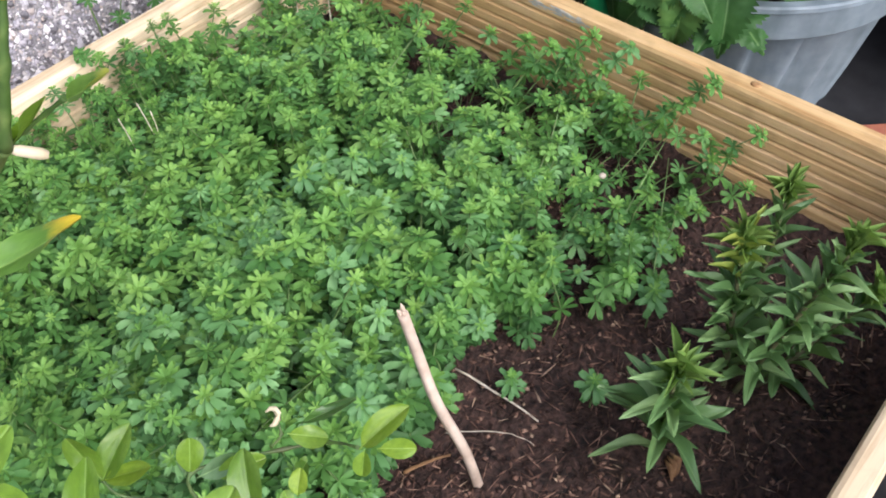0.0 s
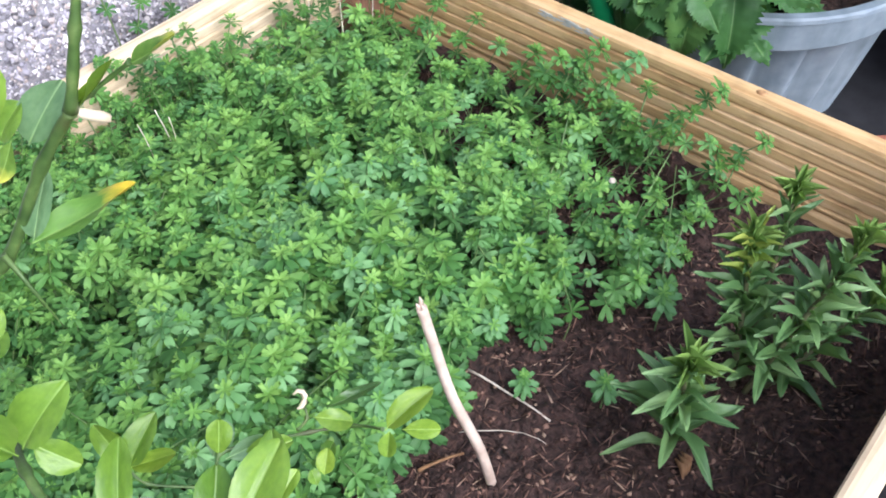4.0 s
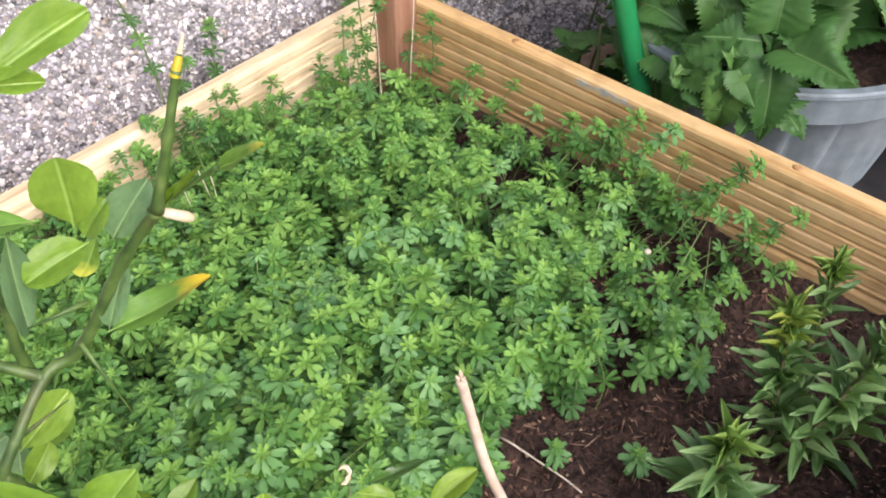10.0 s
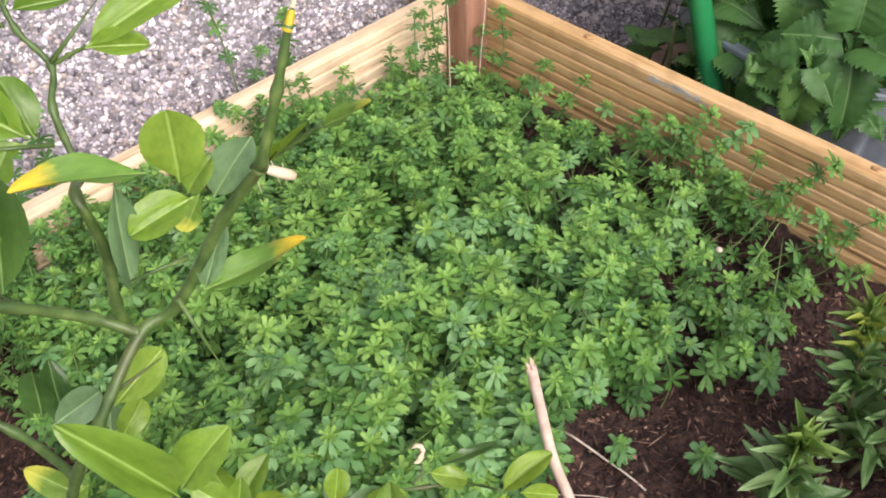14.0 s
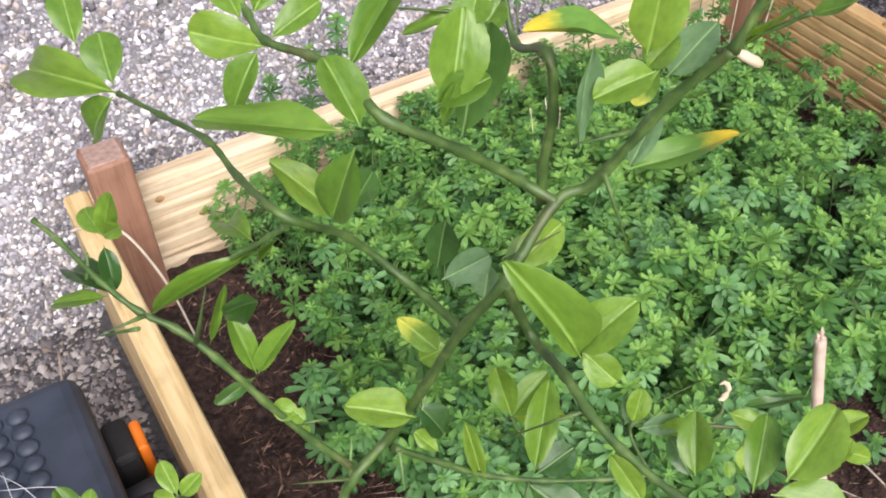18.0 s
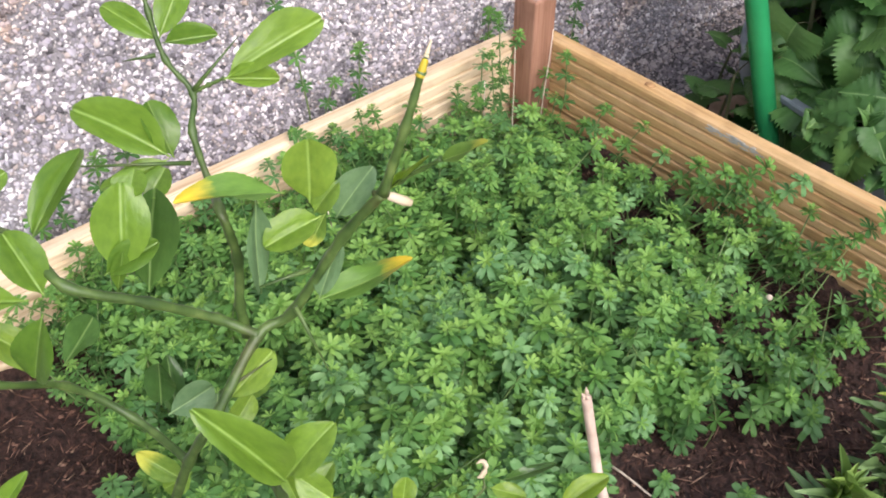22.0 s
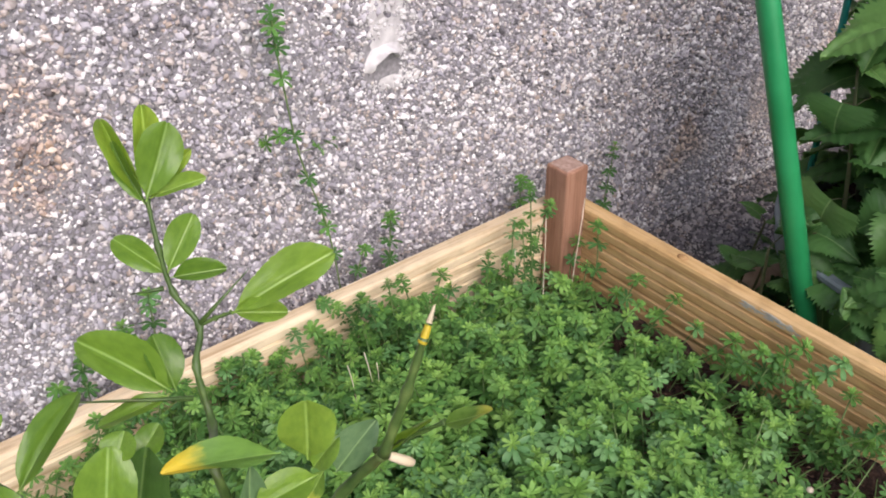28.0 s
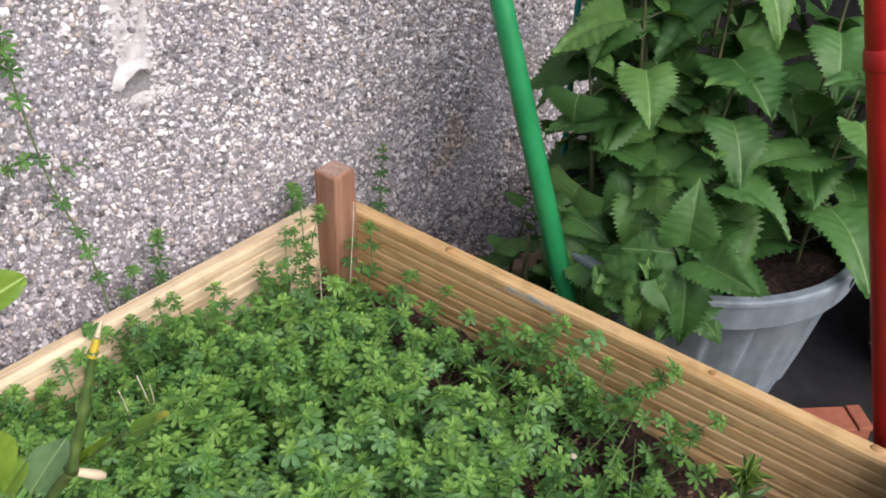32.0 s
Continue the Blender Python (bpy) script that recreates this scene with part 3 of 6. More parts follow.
    grower.plant(rng, foot, top, radius, 0.026 + 0.01 * rng.random(), blue * (0.35 + 0.6 * front), 0.0 if d < 0.05 else 0.2)
    made += 1
for i in range(60):
    x, y = rng.uniform(-0.26, -0.03), rng.uniform(-0.66, -0.2)
    if x < -0.14 and y > -0.5:
        continue
    foot = Vector(foot_at_soil(x, y))
    mass.plant(rng, foot, foot + Vector((rng.uniform(-0.03, 0.03), rng.uniform(-0.03, 0.03), rng.uniform(0.035, 0.085))), rng.uniform(0.016, 0.022), 0.03, 0.4, 0.3)
# a scrambling fringe of small whorls against the board under the wall
for i in range(300):
    x, y = rng.uniform(-0.84, -0.16), rng.uniform(-0.11, -0.012)
    rise = 0.72 + 0.4 * noise.noise(Vector((x * 9, 3.0, 0.0)))
    if x > -0.33:
        if rng.random() < 0.6:
            continue
        rise *= 0.6
    foot = Vector(foot_at_soil(x, y))
    top = Vector((x + rng.uniform(-0.05, 0.05), min(-0.008, y + rng.uniform(-0.02, 0.05)), foot.z + 0.03 + (0.06 + 0.10 * rng.random()) * rise))
    mass.plant(rng, foot, top, rng.uniform(0.0105, 0.015), 0.02, 0.1, 0.3, 0.03)
# long pale runners sprawling over the mat
for i in range(34):
    x, y = rng.uniform(-0.72, -0.15), rng.uniform(-0.52, -0.08)
    if not inside(x, y, PATCH):
        continue
    a, reach, z = rng.uniform(0, 6.28), rng.uniform(0.05, 0.13), soil_height(x, y) + 0.065 + 0.07 * (0.5 + 0.5 * noise.noise(Vector((x * 9, y * 9, 4.0))))
    end = Vector((min(-0.02, x + reach * math.cos(a)), min(-0.02, y + reach * math.sin(a)), z + rng.uniform(0.015, 0.05)))
    mass.plant(rng, (x, y, z - 0.03), end, rng.uniform(0.014, 0.019), 0.04, 0.15, 0.5, 0.015)
tagged(mass.build("cleavers"), "dense mat of fresh green cleavers with whorled leaves", "weeds", kind="stuff")


def cleavers_sprig(foot, top, radius, label, step=0.03, bend=0.02, cut=0.15, extra=()):
    e = thing("cleavers_sprig", foot, label, "weed", "lone cleavers stems")
    g = Sprouting(e)
    g.plant(rng, foot, top, radius, step, 0.15, cut, bend)
    for f2, t2 in extra:
        g.plant(rng, f2, t2, radius * 0.85, step, 0.1, 0.35, bend)
    return e


def foot_at(x, y):
    return (x, y, soil_height(x, y) - 0.003)


def on_soil_at(x, y, up):
    return (x, y, soil_height(x, y) + up)


LONE = "single leggy cleavers stem standing against the boards"
for fx, fy, tx, ty, tz in ((-0.07, -0.40, -0.03, -0.459, 0.265), (-0.10, -0.43, -0.035, -0.512, 0.277), (-0.09, -0.46, -0.03, -0.625, 0.278),
                           (-0.06, -0.62, -0.03, -0.692, 0.235), (-0.06, -0.30, -0.03, -0.36, 0.215), (-0.05, -0.22, -0.025, -0.256, 0.222),
                           (-0.05, -0.15, -0.02, -0.178, 0.212), (-0.12, -0.52, -0.05, -0.575, 0.2), (-0.05, -0.09, -0.018, -0.09, 0.262),
                           (-0.10, -0.58, -0.05, -0.65, 0.185), (-0.09, -0.36, -0.04, -0.43, 0.235), (-0.14, -0.62, -0.10, -0.655, 0.16),
                           (-0.12, -0.38, -0.06, -0.42, 0.25), (-0.08, -0.50, -0.04, -0.535, 0.245), (-0.07, -0.26, -0.03, -0.30, 0.20)):
    cleavers_sprig(foot_at(fx, fy), (tx, ty, tz), 0.0185, LONE, 0.036,
                   extra=((foot_at(fx, fy), (tx - 0.014, ty + 0.024, tz - 0.035)), (foot_at(fx - 0.01, fy), (tx - 0.03, ty - 0.012, tz - 0.055))))
for fx, fy, tx, ty, tz in ((-0.11, -0.06, -0.105, -0.03, 0.335), (-0.15, -0.07, -0.141, -0.035, 0.29), (-0.34, -0.06, -0.345, -0.03, 0.278),
                           (-0.38, -0.07, -0.37, -0.035, 0.285), (-0.40, -0.05, -0.405, -0.02, 0.27), (-0.36, -0.08, -0.355, -0.05, 0.25), (-0.62, -0.06, -0.61, -0.02, 0.255),
                           (-0.70, -0.06, -0.70, -0.03, 0.265), (-0.50, -0.06, -0.51, -0.02, 0.262), (-0.18, -0.05, -0.185, -0.03, 0.25), (-0.78, -0.06, -0.775, -0.02, 0.27)):
    cleavers_sprig(foot_at(fx, fy), (tx, ty, tz), 0.0145, "tall thin cleavers stem rising over the board edge", 0.026,
                   extra=((foot_at(fx, fy), (tx + 0.024, ty - 0.02, tz - 0.03)), (foot_at(fx, fy), (tx - 0.028, ty - 0.015, tz - 0.045))))
tall = [(-0.40, 0.062, 0.0), (-0.385, 0.064, 0.18), (-0.394, 0.064, 0.308), (-0.407, 0.062, 0.369), (-0.432, 0.06, 0.465), (-0.447, 0.058, 0.592), (-0.451, 0.056, 0.655)]
g = Sprouting(thing("cleavers_sprig", tall[0], "long cleavers stem climbing in front of the pebbledash", "weed", "lone cleavers stems"))
line = spline(tall, 5)
g.stem([tuple(p) for p in line], 0.0015)
for i, p in enumerate(line):
    if p.z > 0.2 and (i % 3 == 0 or (p.z > 0.56 and i % 2 == 0)):
        g.whorl(rng, p, (rng.uniform(-.3, .3), -0.5, 1), 0.014 if i % 2 else 0.016, 3 if i % 4 else 0)
g.plant(rng, (-0.432, 0.06, 0.465), (-0.385, 0.05, 0.472), 0.012, 0.04, 0.0, 0.5, 0.005)
g.plant(rng, (-0.44, 0.06, 0.5), (-0.485, 0.05, 0.5), 0.012, 0.04, 0.0, 0.5, 0.005)
g.plant(rng, (-0.37, 0.064, 0.2), (-0.345, 0.055, 0.285), 0.014, 0.03, 0.0, 0.4, 0.005)
for fx, tx, tz in ((-0.30, -0.296, 0.318), (-0.68, -0.66, 0.35), (-0.72, -0.70, 0.32), (-0.77, -0.757, 0.30), (-0.735, -0.79, 0.27), (0.165, 0.178, 0.27), (-0.05, -0.041, 0.285)):
    cleavers_sprig((fx, 0.065, 0.0), (tx, 0.058, tz), 0.016, "cleavers stem growing between the bed and the wall", 0.028, 0.006, 0.45)


# ---- broad leaves, one unit mesh of each sort ----
def unit_leaf(name, mat, outline, fold=0.25, arch=0.18, wave=0.0, n=12):
    """A leaf one unit long on +x and one unit wide, arched and folded along its midrib."""
    bm = bmesh.new()
    rows = []
    for i in range(n + 1):
        s = i / n
        w = outline(s) * 0.5
        z = -arch * s * s + 0.04 * math.sin(s * math.pi)
        ys = (-1.0, -0.5, 0.0, 0.5, 1.0)
        rows.append([bm.verts.new((s, y * w, z + fold * abs(y * w) + wave * math.sin(9 * s + 3 * y) * abs(y)
                                   - (0.35 * w * y * y * fold))) for y in ys])
    for a, b in zip(rows, rows[1:]):
        for k in range(4):
            bm.faces.new((a[k], b[k], b[k + 1], a[k + 1])).smooth = True
    bmesh.ops.remove_doubles(bm, verts=bm.verts, dist=1e-4)
    return finish(bm, name, mat)


def place_leaf(mesh, name, base, tip, width, normal, parent, label=""):
    """A leaf from base to tip, as wide as given, its upper side towards normal."""
    base, tip = Vector(base), Vector(tip)
    x = tip - base
    ln = x.length
    x.normalize()
    n = Vector(normal)
    y = n.cross(x)
    if y.length < 1e-3:
        y = Vector((0, 1, 0)).cross(x)
    y.normalize()
    z = x.cross(y)
    ob = new(name, mesh)
    m = Matrix((x * ln, y * width, z * ln)).transposed().to_4x4()
    m.translation = base
    ob.parent = parent
    ob.matrix_parent_inverse = parent.matrix_basis.inverted()
    ob.matrix_basis = m
    if label:
        ob["label"] = label
    return ob


def lance_outline(s):
    return max(0.02, abs(math.sin(math.pi * min(1.0, s * 0.98 + 0.02) ** 0.9)) ** 0.58 + 0.06 * (1 - s))


def oval_outline(s):
    return max(0.03, math.sin(math.pi * (0.015 + 0.985 * s) ** 0.92) ** 0.75) if s < 0.999 else 0.02


LANCE_LEAVES = [unit_leaf("lance_leaf", LANCE, lance_outline, f, a, wave=w) for f, a, w in ((0.3, 0.05, 0.04), (0.25, 0.2, 0.06), (0.4, 0.34, 0.04), (0.3, 0.48, 0.05), (0.45, -0.15, 0.06))]
YOUNG_LEAVES = [unit_leaf("young_lance_leaf", LANCE_YOUNG, lance_outline, 0.8, a, wave=0.03) for a in (-0.25, 0.1, 0.35)]
YELLOW_LEAF = unit_leaf("yellow_lance_leaf", LANCE_YELLOW, lance_outline, 0.5, 0.3, wave=0.03)


def lance_plant(foot, top, leaf, count, label, group="", yellow=False, rosette=0.4, seed=0, tips=18, young=0.86):
    """A leafy seedling: narrow leaves in a spiral, spread and drooping low down, upright and crowded round a tuft of young ones at the tip."""
    r = random.Random(seed)
    foot, top = Vector(foot), Vector(top)
    e = thing("leafy_seedling", foot, label, "seedling", group)
    mid = foot.lerp(top, 0.55) - Vector((0, 0, 0.006))
    pts = spline([foot - Vector((0, 0, 0.01)), mid, top], 5)
    bm = bmesh.new()
    tube(bm, pts, [0.0036 - 0.0016 * i / len(pts) for i in range(len(pts))], 7)
    part("stem", bm, LANCE_STEM, e)
    for i in range(count):
        s = 0.16 + 0.84 * (i / (count - 1)) ** 0.8
        x = s * (len(pts) - 1)
        j = min(int(x), len(pts) - 2)
        p = pts[j].lerp(pts[j + 1], x - j)
        lean = (pts[j + 1] - pts[j]).normalized()
        a = i * 2.4 + r.uniform(-0.3, 0.3)
        up = 0.75 + 1.5 * max(0.0, (s - rosette) / (1 - rosette)) ** 1.3 + r.uniform(-0.5, 0.5)
        ln = leaf * (1.0 - 0.40 * max(0.0, s - 0.5) / 0.5) * r.uniform(0.6, 1.12)
        d = (Vector((math.cos(a), math.sin(a), 0)) + (lean * 0.6 + Vector((0, 0, 0.4))) * up).normalized()
        if yellow and 0.7 < s < 0.97 and i % 2:
            mesh = YELLOW_LEAF
        else:
            mesh = r.choice(YOUNG_LEAVES if s > young else LANCE_LEAVES)
        nrm = Vector((-math.cos(a) * up, -math.sin(a) * up, 1.0)) + Vector((r.uniform(-.5, .5), r.uniform(-.5, .5), 0))
        place_leaf(mesh, "leaf", p, p + d * ln, ln * (0.255 - 0.08 * s) * r.uniform(0.85, 1.12), nrm, e)
    axis = (top - mid).normalized()
    for i in range(tips):
        a = i * 2.4
        ln = leaf * r.uniform(0.3, 0.62)
        k = r.uniform(0.35, 1.1)
        d = (Vector((math.cos(a) * k, math.sin(a) * k, 0.55)) + axis * 0.5).normalized()
        p = top - axis * 0.016 * r.random()
        place_leaf(YELLOW_LEAF if yellow and i % 3 == 0 else r.choice(YOUNG_LEAVES), "leaf", p, p + d * ln, ln * 0.21, (-math.cos(a), -math.sin(a), 0.5), e)
    return e


GS = "seedlings in the bare compost"
bm = bmesh.new()
for i in range(3):
    tube(bm, [on_soil_at(-0.385 + 0.006 * i, -0.80, 0.004), on_soil_at(-0.392 + 0.006 * i, -0.812, 0.010), on_soil_at(-0.402 + 0.007 * i, -0.818, 0.003)], [0.001, 0.0045, 0.001], 6)
tagged(part("dead_leaf", bm, DEAD), "curled tan dead leaf under a seedling", "dead leaf")
lance_plant(foot_at(-0.383, -0.787), (-0.403, -0.792, 0.268), 0.074, 46, "low dark green seedling with broad lance leaves in compost", GS, seed=1)
lance_plant(foot_at(-0.262, -0.803), (-0.252, -0.770, 0.298), 0.062, 60, "dark green seedling with yellowing upper leaves", GS, True, seed=2)
lance_plant(foot_at(-0.264, -0.813), (-0.233, -0.860, 0.338), 0.058, 64, "leaning dark green seedling with a tight leafy tip", GS, seed=3)
lance_plant(foot_at(-0.262, -0.820), (-0.168, -0.888, 0.225), 0.056, 44, "leaning seedling with curled grey-green tip leaves", GS, seed=4)
lance_plant(foot_at(-0.248, -0.800), (-0.198, -0.781, 0.330), 0.052, 40, "slim tall seedling rising behind the others", GS, seed=5)
lance_plant(foot_at(-0.757, -0.606), (-0.737, -0.573, 0.172), 0.034, 26, "small bright narrow-leaved seedling", GS, seed=6, tips=12, young=0.45)
lance_plant(foot_at(-0.807, -0.608), (-0.800, -0.59, 0.165), 0.034, 24, "small bushy bright green seedling", GS, seed=7, tips=12, young=0.3)
lance_plant(foot_at(-0.841, -0.582), (-0.838, -0.57, 0.15), 0.03, 18, "small upright bright green seedling", GS, seed=10, tips=10, young=0.3)
lance_plant(foot_at(-0.93, -0.53), (-0.94, -0.52, 0.16), 0.03, 8, "tiny seedling beside the board", GS, seed=9, young=0.4)

# lone cleavers rosettes on the bare compost
for x, y, z, rad in ((-0.237, -0.69, 0.138, 0.023), (-0.81, -0.536, 0.125, 0.022), (-0.679, -0.657, 0.12, 0.023), (-0.751, -0.554, 0.125, 0.021), (-0.818, -0.456, 0.13, 0.021), (-0.779, -0.477, 0.13, 0.02), (-0.655, -0.63, 0.115, 0.019),
                     (-0.370, -0.701, 0.125, 0.02), (-0.42, -0.63, 0.125, 0.017), (-0.845, -0.30, 0.13, 0.018), (-0.614, -0.60, 0.13, 0.02), (-0.670, -0.609, 0.13, 0.021), (-0.715, -0.585, 0.125, 0.018)):
    h = soil_height(x, y)
    e = thing("cleavers_seedling", (x, y, h), "young cleavers rosette on bare compost", "weed", "cleavers rosettes")
    g = Greens()
    g.stem([(x, y, h - 0.003), (x + 0.002, y, z)], 0.0012)
    rings = [g.build("stem")]
    for dx, dz, axis, k, kind in ((0, 0, (-0.25, -0.25, 1), 1.0, 2), (0, 0.006, (-0.25, -0.25, 1), 0.6, 0), (0, 0.011, (-0.25, -0.25, 1), 0.36, 1), (0.004, -0.018, (0.1, -0.2, 1), 0.95, 2)):
        g = Greens()
        g.whorl(rng, (x + dx, y, z + dz), axis, rad * k, kind)
        rings.append(g.build("leaf_whorl"))
    for ob in rings:
        ob.parent = e
        ob.matrix_parent_inverse = e.matrix_basis.inverted()

# the cut stick that stands in the bed
bm = bmesh.new()
pts = spline([(-0.520, -0.668, 0.075), (-0.528, -0.655, 0.15), (-0.541, -0.632, 0.23), (-0.545, -0.617, 0.29), (-0.549, -0.604, 0.35)], 5)
tube(bm, pts, [0.0056 - 0.0008 * i / len(pts) + 0.0006 * math.sin(i * 2.1) * (i % 3 == 0) for i in range(len(pts))], 10)
bmesh.ops.recalc_face_normals(bm, faces=bm.faces)
st = thing("stick", (-0.52, -0.668, 0.075), "pale weathered cut stick pushed upright into the compost", "stick")
part("shaft", bm, CANE, st)
for dx, dy, dz in ((0.002, 0.001, 0.011), (-0.0022, 0.0008, 0.007), (0.0003, -0.0022, 0.0045)):
    bm = bmesh.new()
    tube(bm, [(-0.549 + dx * 0.6, -0.604 + dy, 0.346), (-0.5495 + dx, -0.6035 + dy, 0.35 + dz * 0.5), (-0.5505 + dx * 1.2, -0.6025 + dy, 0.35 + dz)], [0.0024, 0.002, 0.0003], 5)
    part("splinter", bm, CANE, st)


# bleached straws and dead stalks on the compost
def straw(a, b, r, label="bleached dry straw lying on the compost", mat=None, sag=0.004, name="straw"):
    a, b = Vector(a), Vector(b)
    bm = bmesh.new()
    pts = []
    for i in range(7):
        p = a.lerp(b, i / 6)
        p.z += sag * math.sin(math.pi * i / 6)
        p.x += 0.0006 * math.sin(i * 1.7)
        pts.append(p)
    tube(bm, pts, [r * (1 - 0.3 * i / 6) for i in range(7)], 6)
    ob = part(name, bm, mat or STRAW)
    return tagged(ob, label, "straw", "dry straws in the bed")


def on_soil(x, y, up=0.004):
    return (x, y, soil_height(x, y) + up)


for (ax, ay), (bx, by), r in (((-0.976, -0.368), (-0.835, -0.425), 0.0017), ((-0.97, -0.382), (-0.84, -0.432), 0.0013), ((-0.969, -0.466), (-0.80, -0.497), 0.0015),
                              ((-0.88, -0.464), (-0.672, -0.527), 0.0019), ((-0.876, -0.472), (-0.68, -0.545), 0.0012), ((-0.883, -0.414), (-0.82, -0.527), 0.0014),
                              ((-0.858, -0.24), (-0.815, -0.275), 0.0015), ((-0.437, -0.568), (-0.425, -0.672), 0.0021), ((-0.499, -0.605), (-0.459, -0.653), 0.0010),
                              ((-0.459, -0.653), (-0.449, -0.684), 0.0008), ((-0.80, -0.497), (-0.70, -0.545), 0.0013), ((-0.735, -0.505), (-0.70, -0.56), 0.0010), ((-0.90, -0.52), (-0.84, -0.515), 0.0011)):
    straw(on_soil(ax, ay), on_soil(bx, by), r * 0.68)
straw(on_soil(-0.56, -0.60), on_soil(-0.515, -0.625), 0.0022, "short brown stick lying on the compost", DEAD)
straw((-0.20, -0.67, 0.125), (-0.06, -0.60, 0.165), 0.0009, "thin green-brown cleavers runner over bare compost", STEM)
straw((-0.17, -0.60, 0.125), (-0.03, -0.59, 0.21), 0.0009, "thin green stem leaning among the weeds", STEM)
for fx, fy, tx, ty, tz in ((-0.16, -0.06, -0.15, -0.05, 0.25), (-0.115, -0.08, -0.11, -0.07, 0.30), (-0.43, -0.10, -0.45, -0.09, 0.24), (-0.52, -0.12, -0.55, -0.10, 0.23), (-0.06, -0.08, -0.03, -0.07, 0.30)):
    straw(foot_at(fx, fy), (tx, ty, tz), 0.001, "upright bleached stalk among the cleavers", None, 0.0)
straw((-0.469, -0.106, 0.130), (-0.490, -0.113, 0.255), 0.0009, "upright bleached stalk among the cleavers", None, 0.0)
straw((-0.441, -0.108, 0.130), (-0.458, -0.131, 0.255), 0.0009, "upright bleached stalk among the cleavers", None, 0.0)
bm = bmesh.new()
bmesh.ops.create_icosphere(bm, subdivisions=3, radius=1.0)
for v in bm.verts:
    k = 1 + 0.9 * noise.noise(v.co * 2.4) + 0.5 * noise.noise(v.co * 6.0)
    v.co = Vector((-0.862 + 0.013 * k * v.co.x, -0.49 + 0.010 * k * v.co.y, soil_height(-0.862, -0.49) + 0.004 + 0.005 * k * v.co.z))
tagged(part("dead_tuft", bm, CANE), "crumpled tan dead leaf on the compost", "dead leaf")
bm = bmesh.new()
bmesh.ops.create_icosphere(bm, subdivisions=2, radius=0.0042, matrix=Matrix.LocRotScale((-0.19, -0.581, 0.222), None, (1, 1, 0.7)))
tagged(part("white_blossom", bm, STRAW, smooth=True), "tiny white fallen blossom caught on the cleavers", "blossom")


def soil_bits():
    """Fibres and crumbs on the compost."""
    r = np.random.default_rng(8)
    n = 17000
    x, y = r.uniform(BED_X + 0.03, -0.03, n), r.uniform(BED_Y + 0.03, -0.02, n)
    z = np.array([soil_height(a, b) for a, b in zip(x, y)])
    base = np.array([(1, 0, 0), (0, 1, 0), (-1, 0, 0), (0, -1, 0), (0, 0, 1), (0, 0, -0.5)], float)
    faces = np.array([(0, 1, 4), (1, 2, 4), (2, 3, 4), (3, 0, 4), (1, 0, 5), (2, 1, 5), (3, 2, 5), (0, 3, 5)])
    thin = r.random(n) < 0.6
    sx = np.where(thin, r.uniform(0.005, 0.019, n), r.uniform(0.0015, 0.005, n))
    sy = np.where(thin, r.uniform(0.0006, 0.0013, n), r.uniform(0.0015, 0.004, n))
    sz = np.where(thin, 0.0007, r.uniform(0.001, 0.003, n))
    v = base[None] * np.stack([sx, sy, sz], 1)[:, None] * (1 + r.uniform(-0.3, 0.3, (n, 6, 3)))
    a = r.uniform(0, np.pi, n)
    o = np.empty_like(v)
    o[..., 0] = x[:, None] + np.cos(a)[:, None] * v[..., 0] - np.sin(a)[:, None] * v[..., 1]
    o[..., 1] = y[:, None] + np.sin(a)[:, None] * v[..., 0] + np.cos(a)[:, None] * v[..., 1]
    o[..., 2] = z[:, None] + v[..., 2] + 0.0008 + v[..., 0] * r.uniform(-0.25, 0.25, n)[:, None]
    return o, faces


m, nt, b = material("compost fibres", 0.9)
nt.links.new(ramp(nt, island_random(nt), [(0.0, (0.016, 0.008, 0.006)), (0.45, (0.06, 0.03, 0.021)), (0.75, (0.15, 0.078, 0.053)), (0.92, (0.28, 0.165, 0.115)), (1.0, (0.42, 0.3, 0.2))]), b.inputs["Base Color"])
FIBRE = m
tagged(numpy_mesh("compost_fibres", *soil_bits(), FIBRE), "brown fibres and crumbs on the compost", "compost", kind="stuff")


# ---- behind the bed: tub, nettles, poles ----
m, nt, b = material("grey weathered plastic", 0.6)
v = coords(nt)
f = noise_tex(nt, v, 38.0, 7.0)
col = ramp(nt, f, [(0.3, (0.20, 0.25, 0.29)), (0.7, (0.29, 0.345, 0.39))])
run = noise_tex(nt, coords(nt, (26.0, 26.0, 3.0)), 1.0, 4.0)
col = mixed(nt, 'MULTIPLY', 0.7, col, ramp(nt, run, [(0.35, (0.62, 0.64, 0.62)), (0.6, (1, 1, 1))]))
# patches of grime on the plastic
darken = noise_tex(nt, v, 9.0, 6.0)
col = mixed(nt, 'MULTIPLY', 0.6, col, ramp(nt, darken, [(0.3, (0.68, 0.69, 0.66)), (0.55, (1, 1, 1))]))
nt.links.new(col, b.inputs["Base Color"])
bumped(nt, b, f, 0.15, 0.0015)
TUB = m
TERRA = plain_mat("terracotta", (0.30, 0.09, 0.05), (0.40, 0.14, 0.08), 40.0, 0.8, 0.2)
BLACK = plain_mat("black plastic", (0.006, 0.006, 0.008), (0.02, 0.02, 0.023), 30.0, 0.75, 0.2)
GREEN_PAINT = plain_mat("green plastic coating", (0.015, 0.26, 0.085), (0.03, 0.36, 0.13), 14.0, 0.38, 0.05)
RED_PAINT = plain_mat("red painted metal", (0.36, 0.01, 0.009), (0.52, 0.022, 0.018), 16.0, 0.4, 0.05)
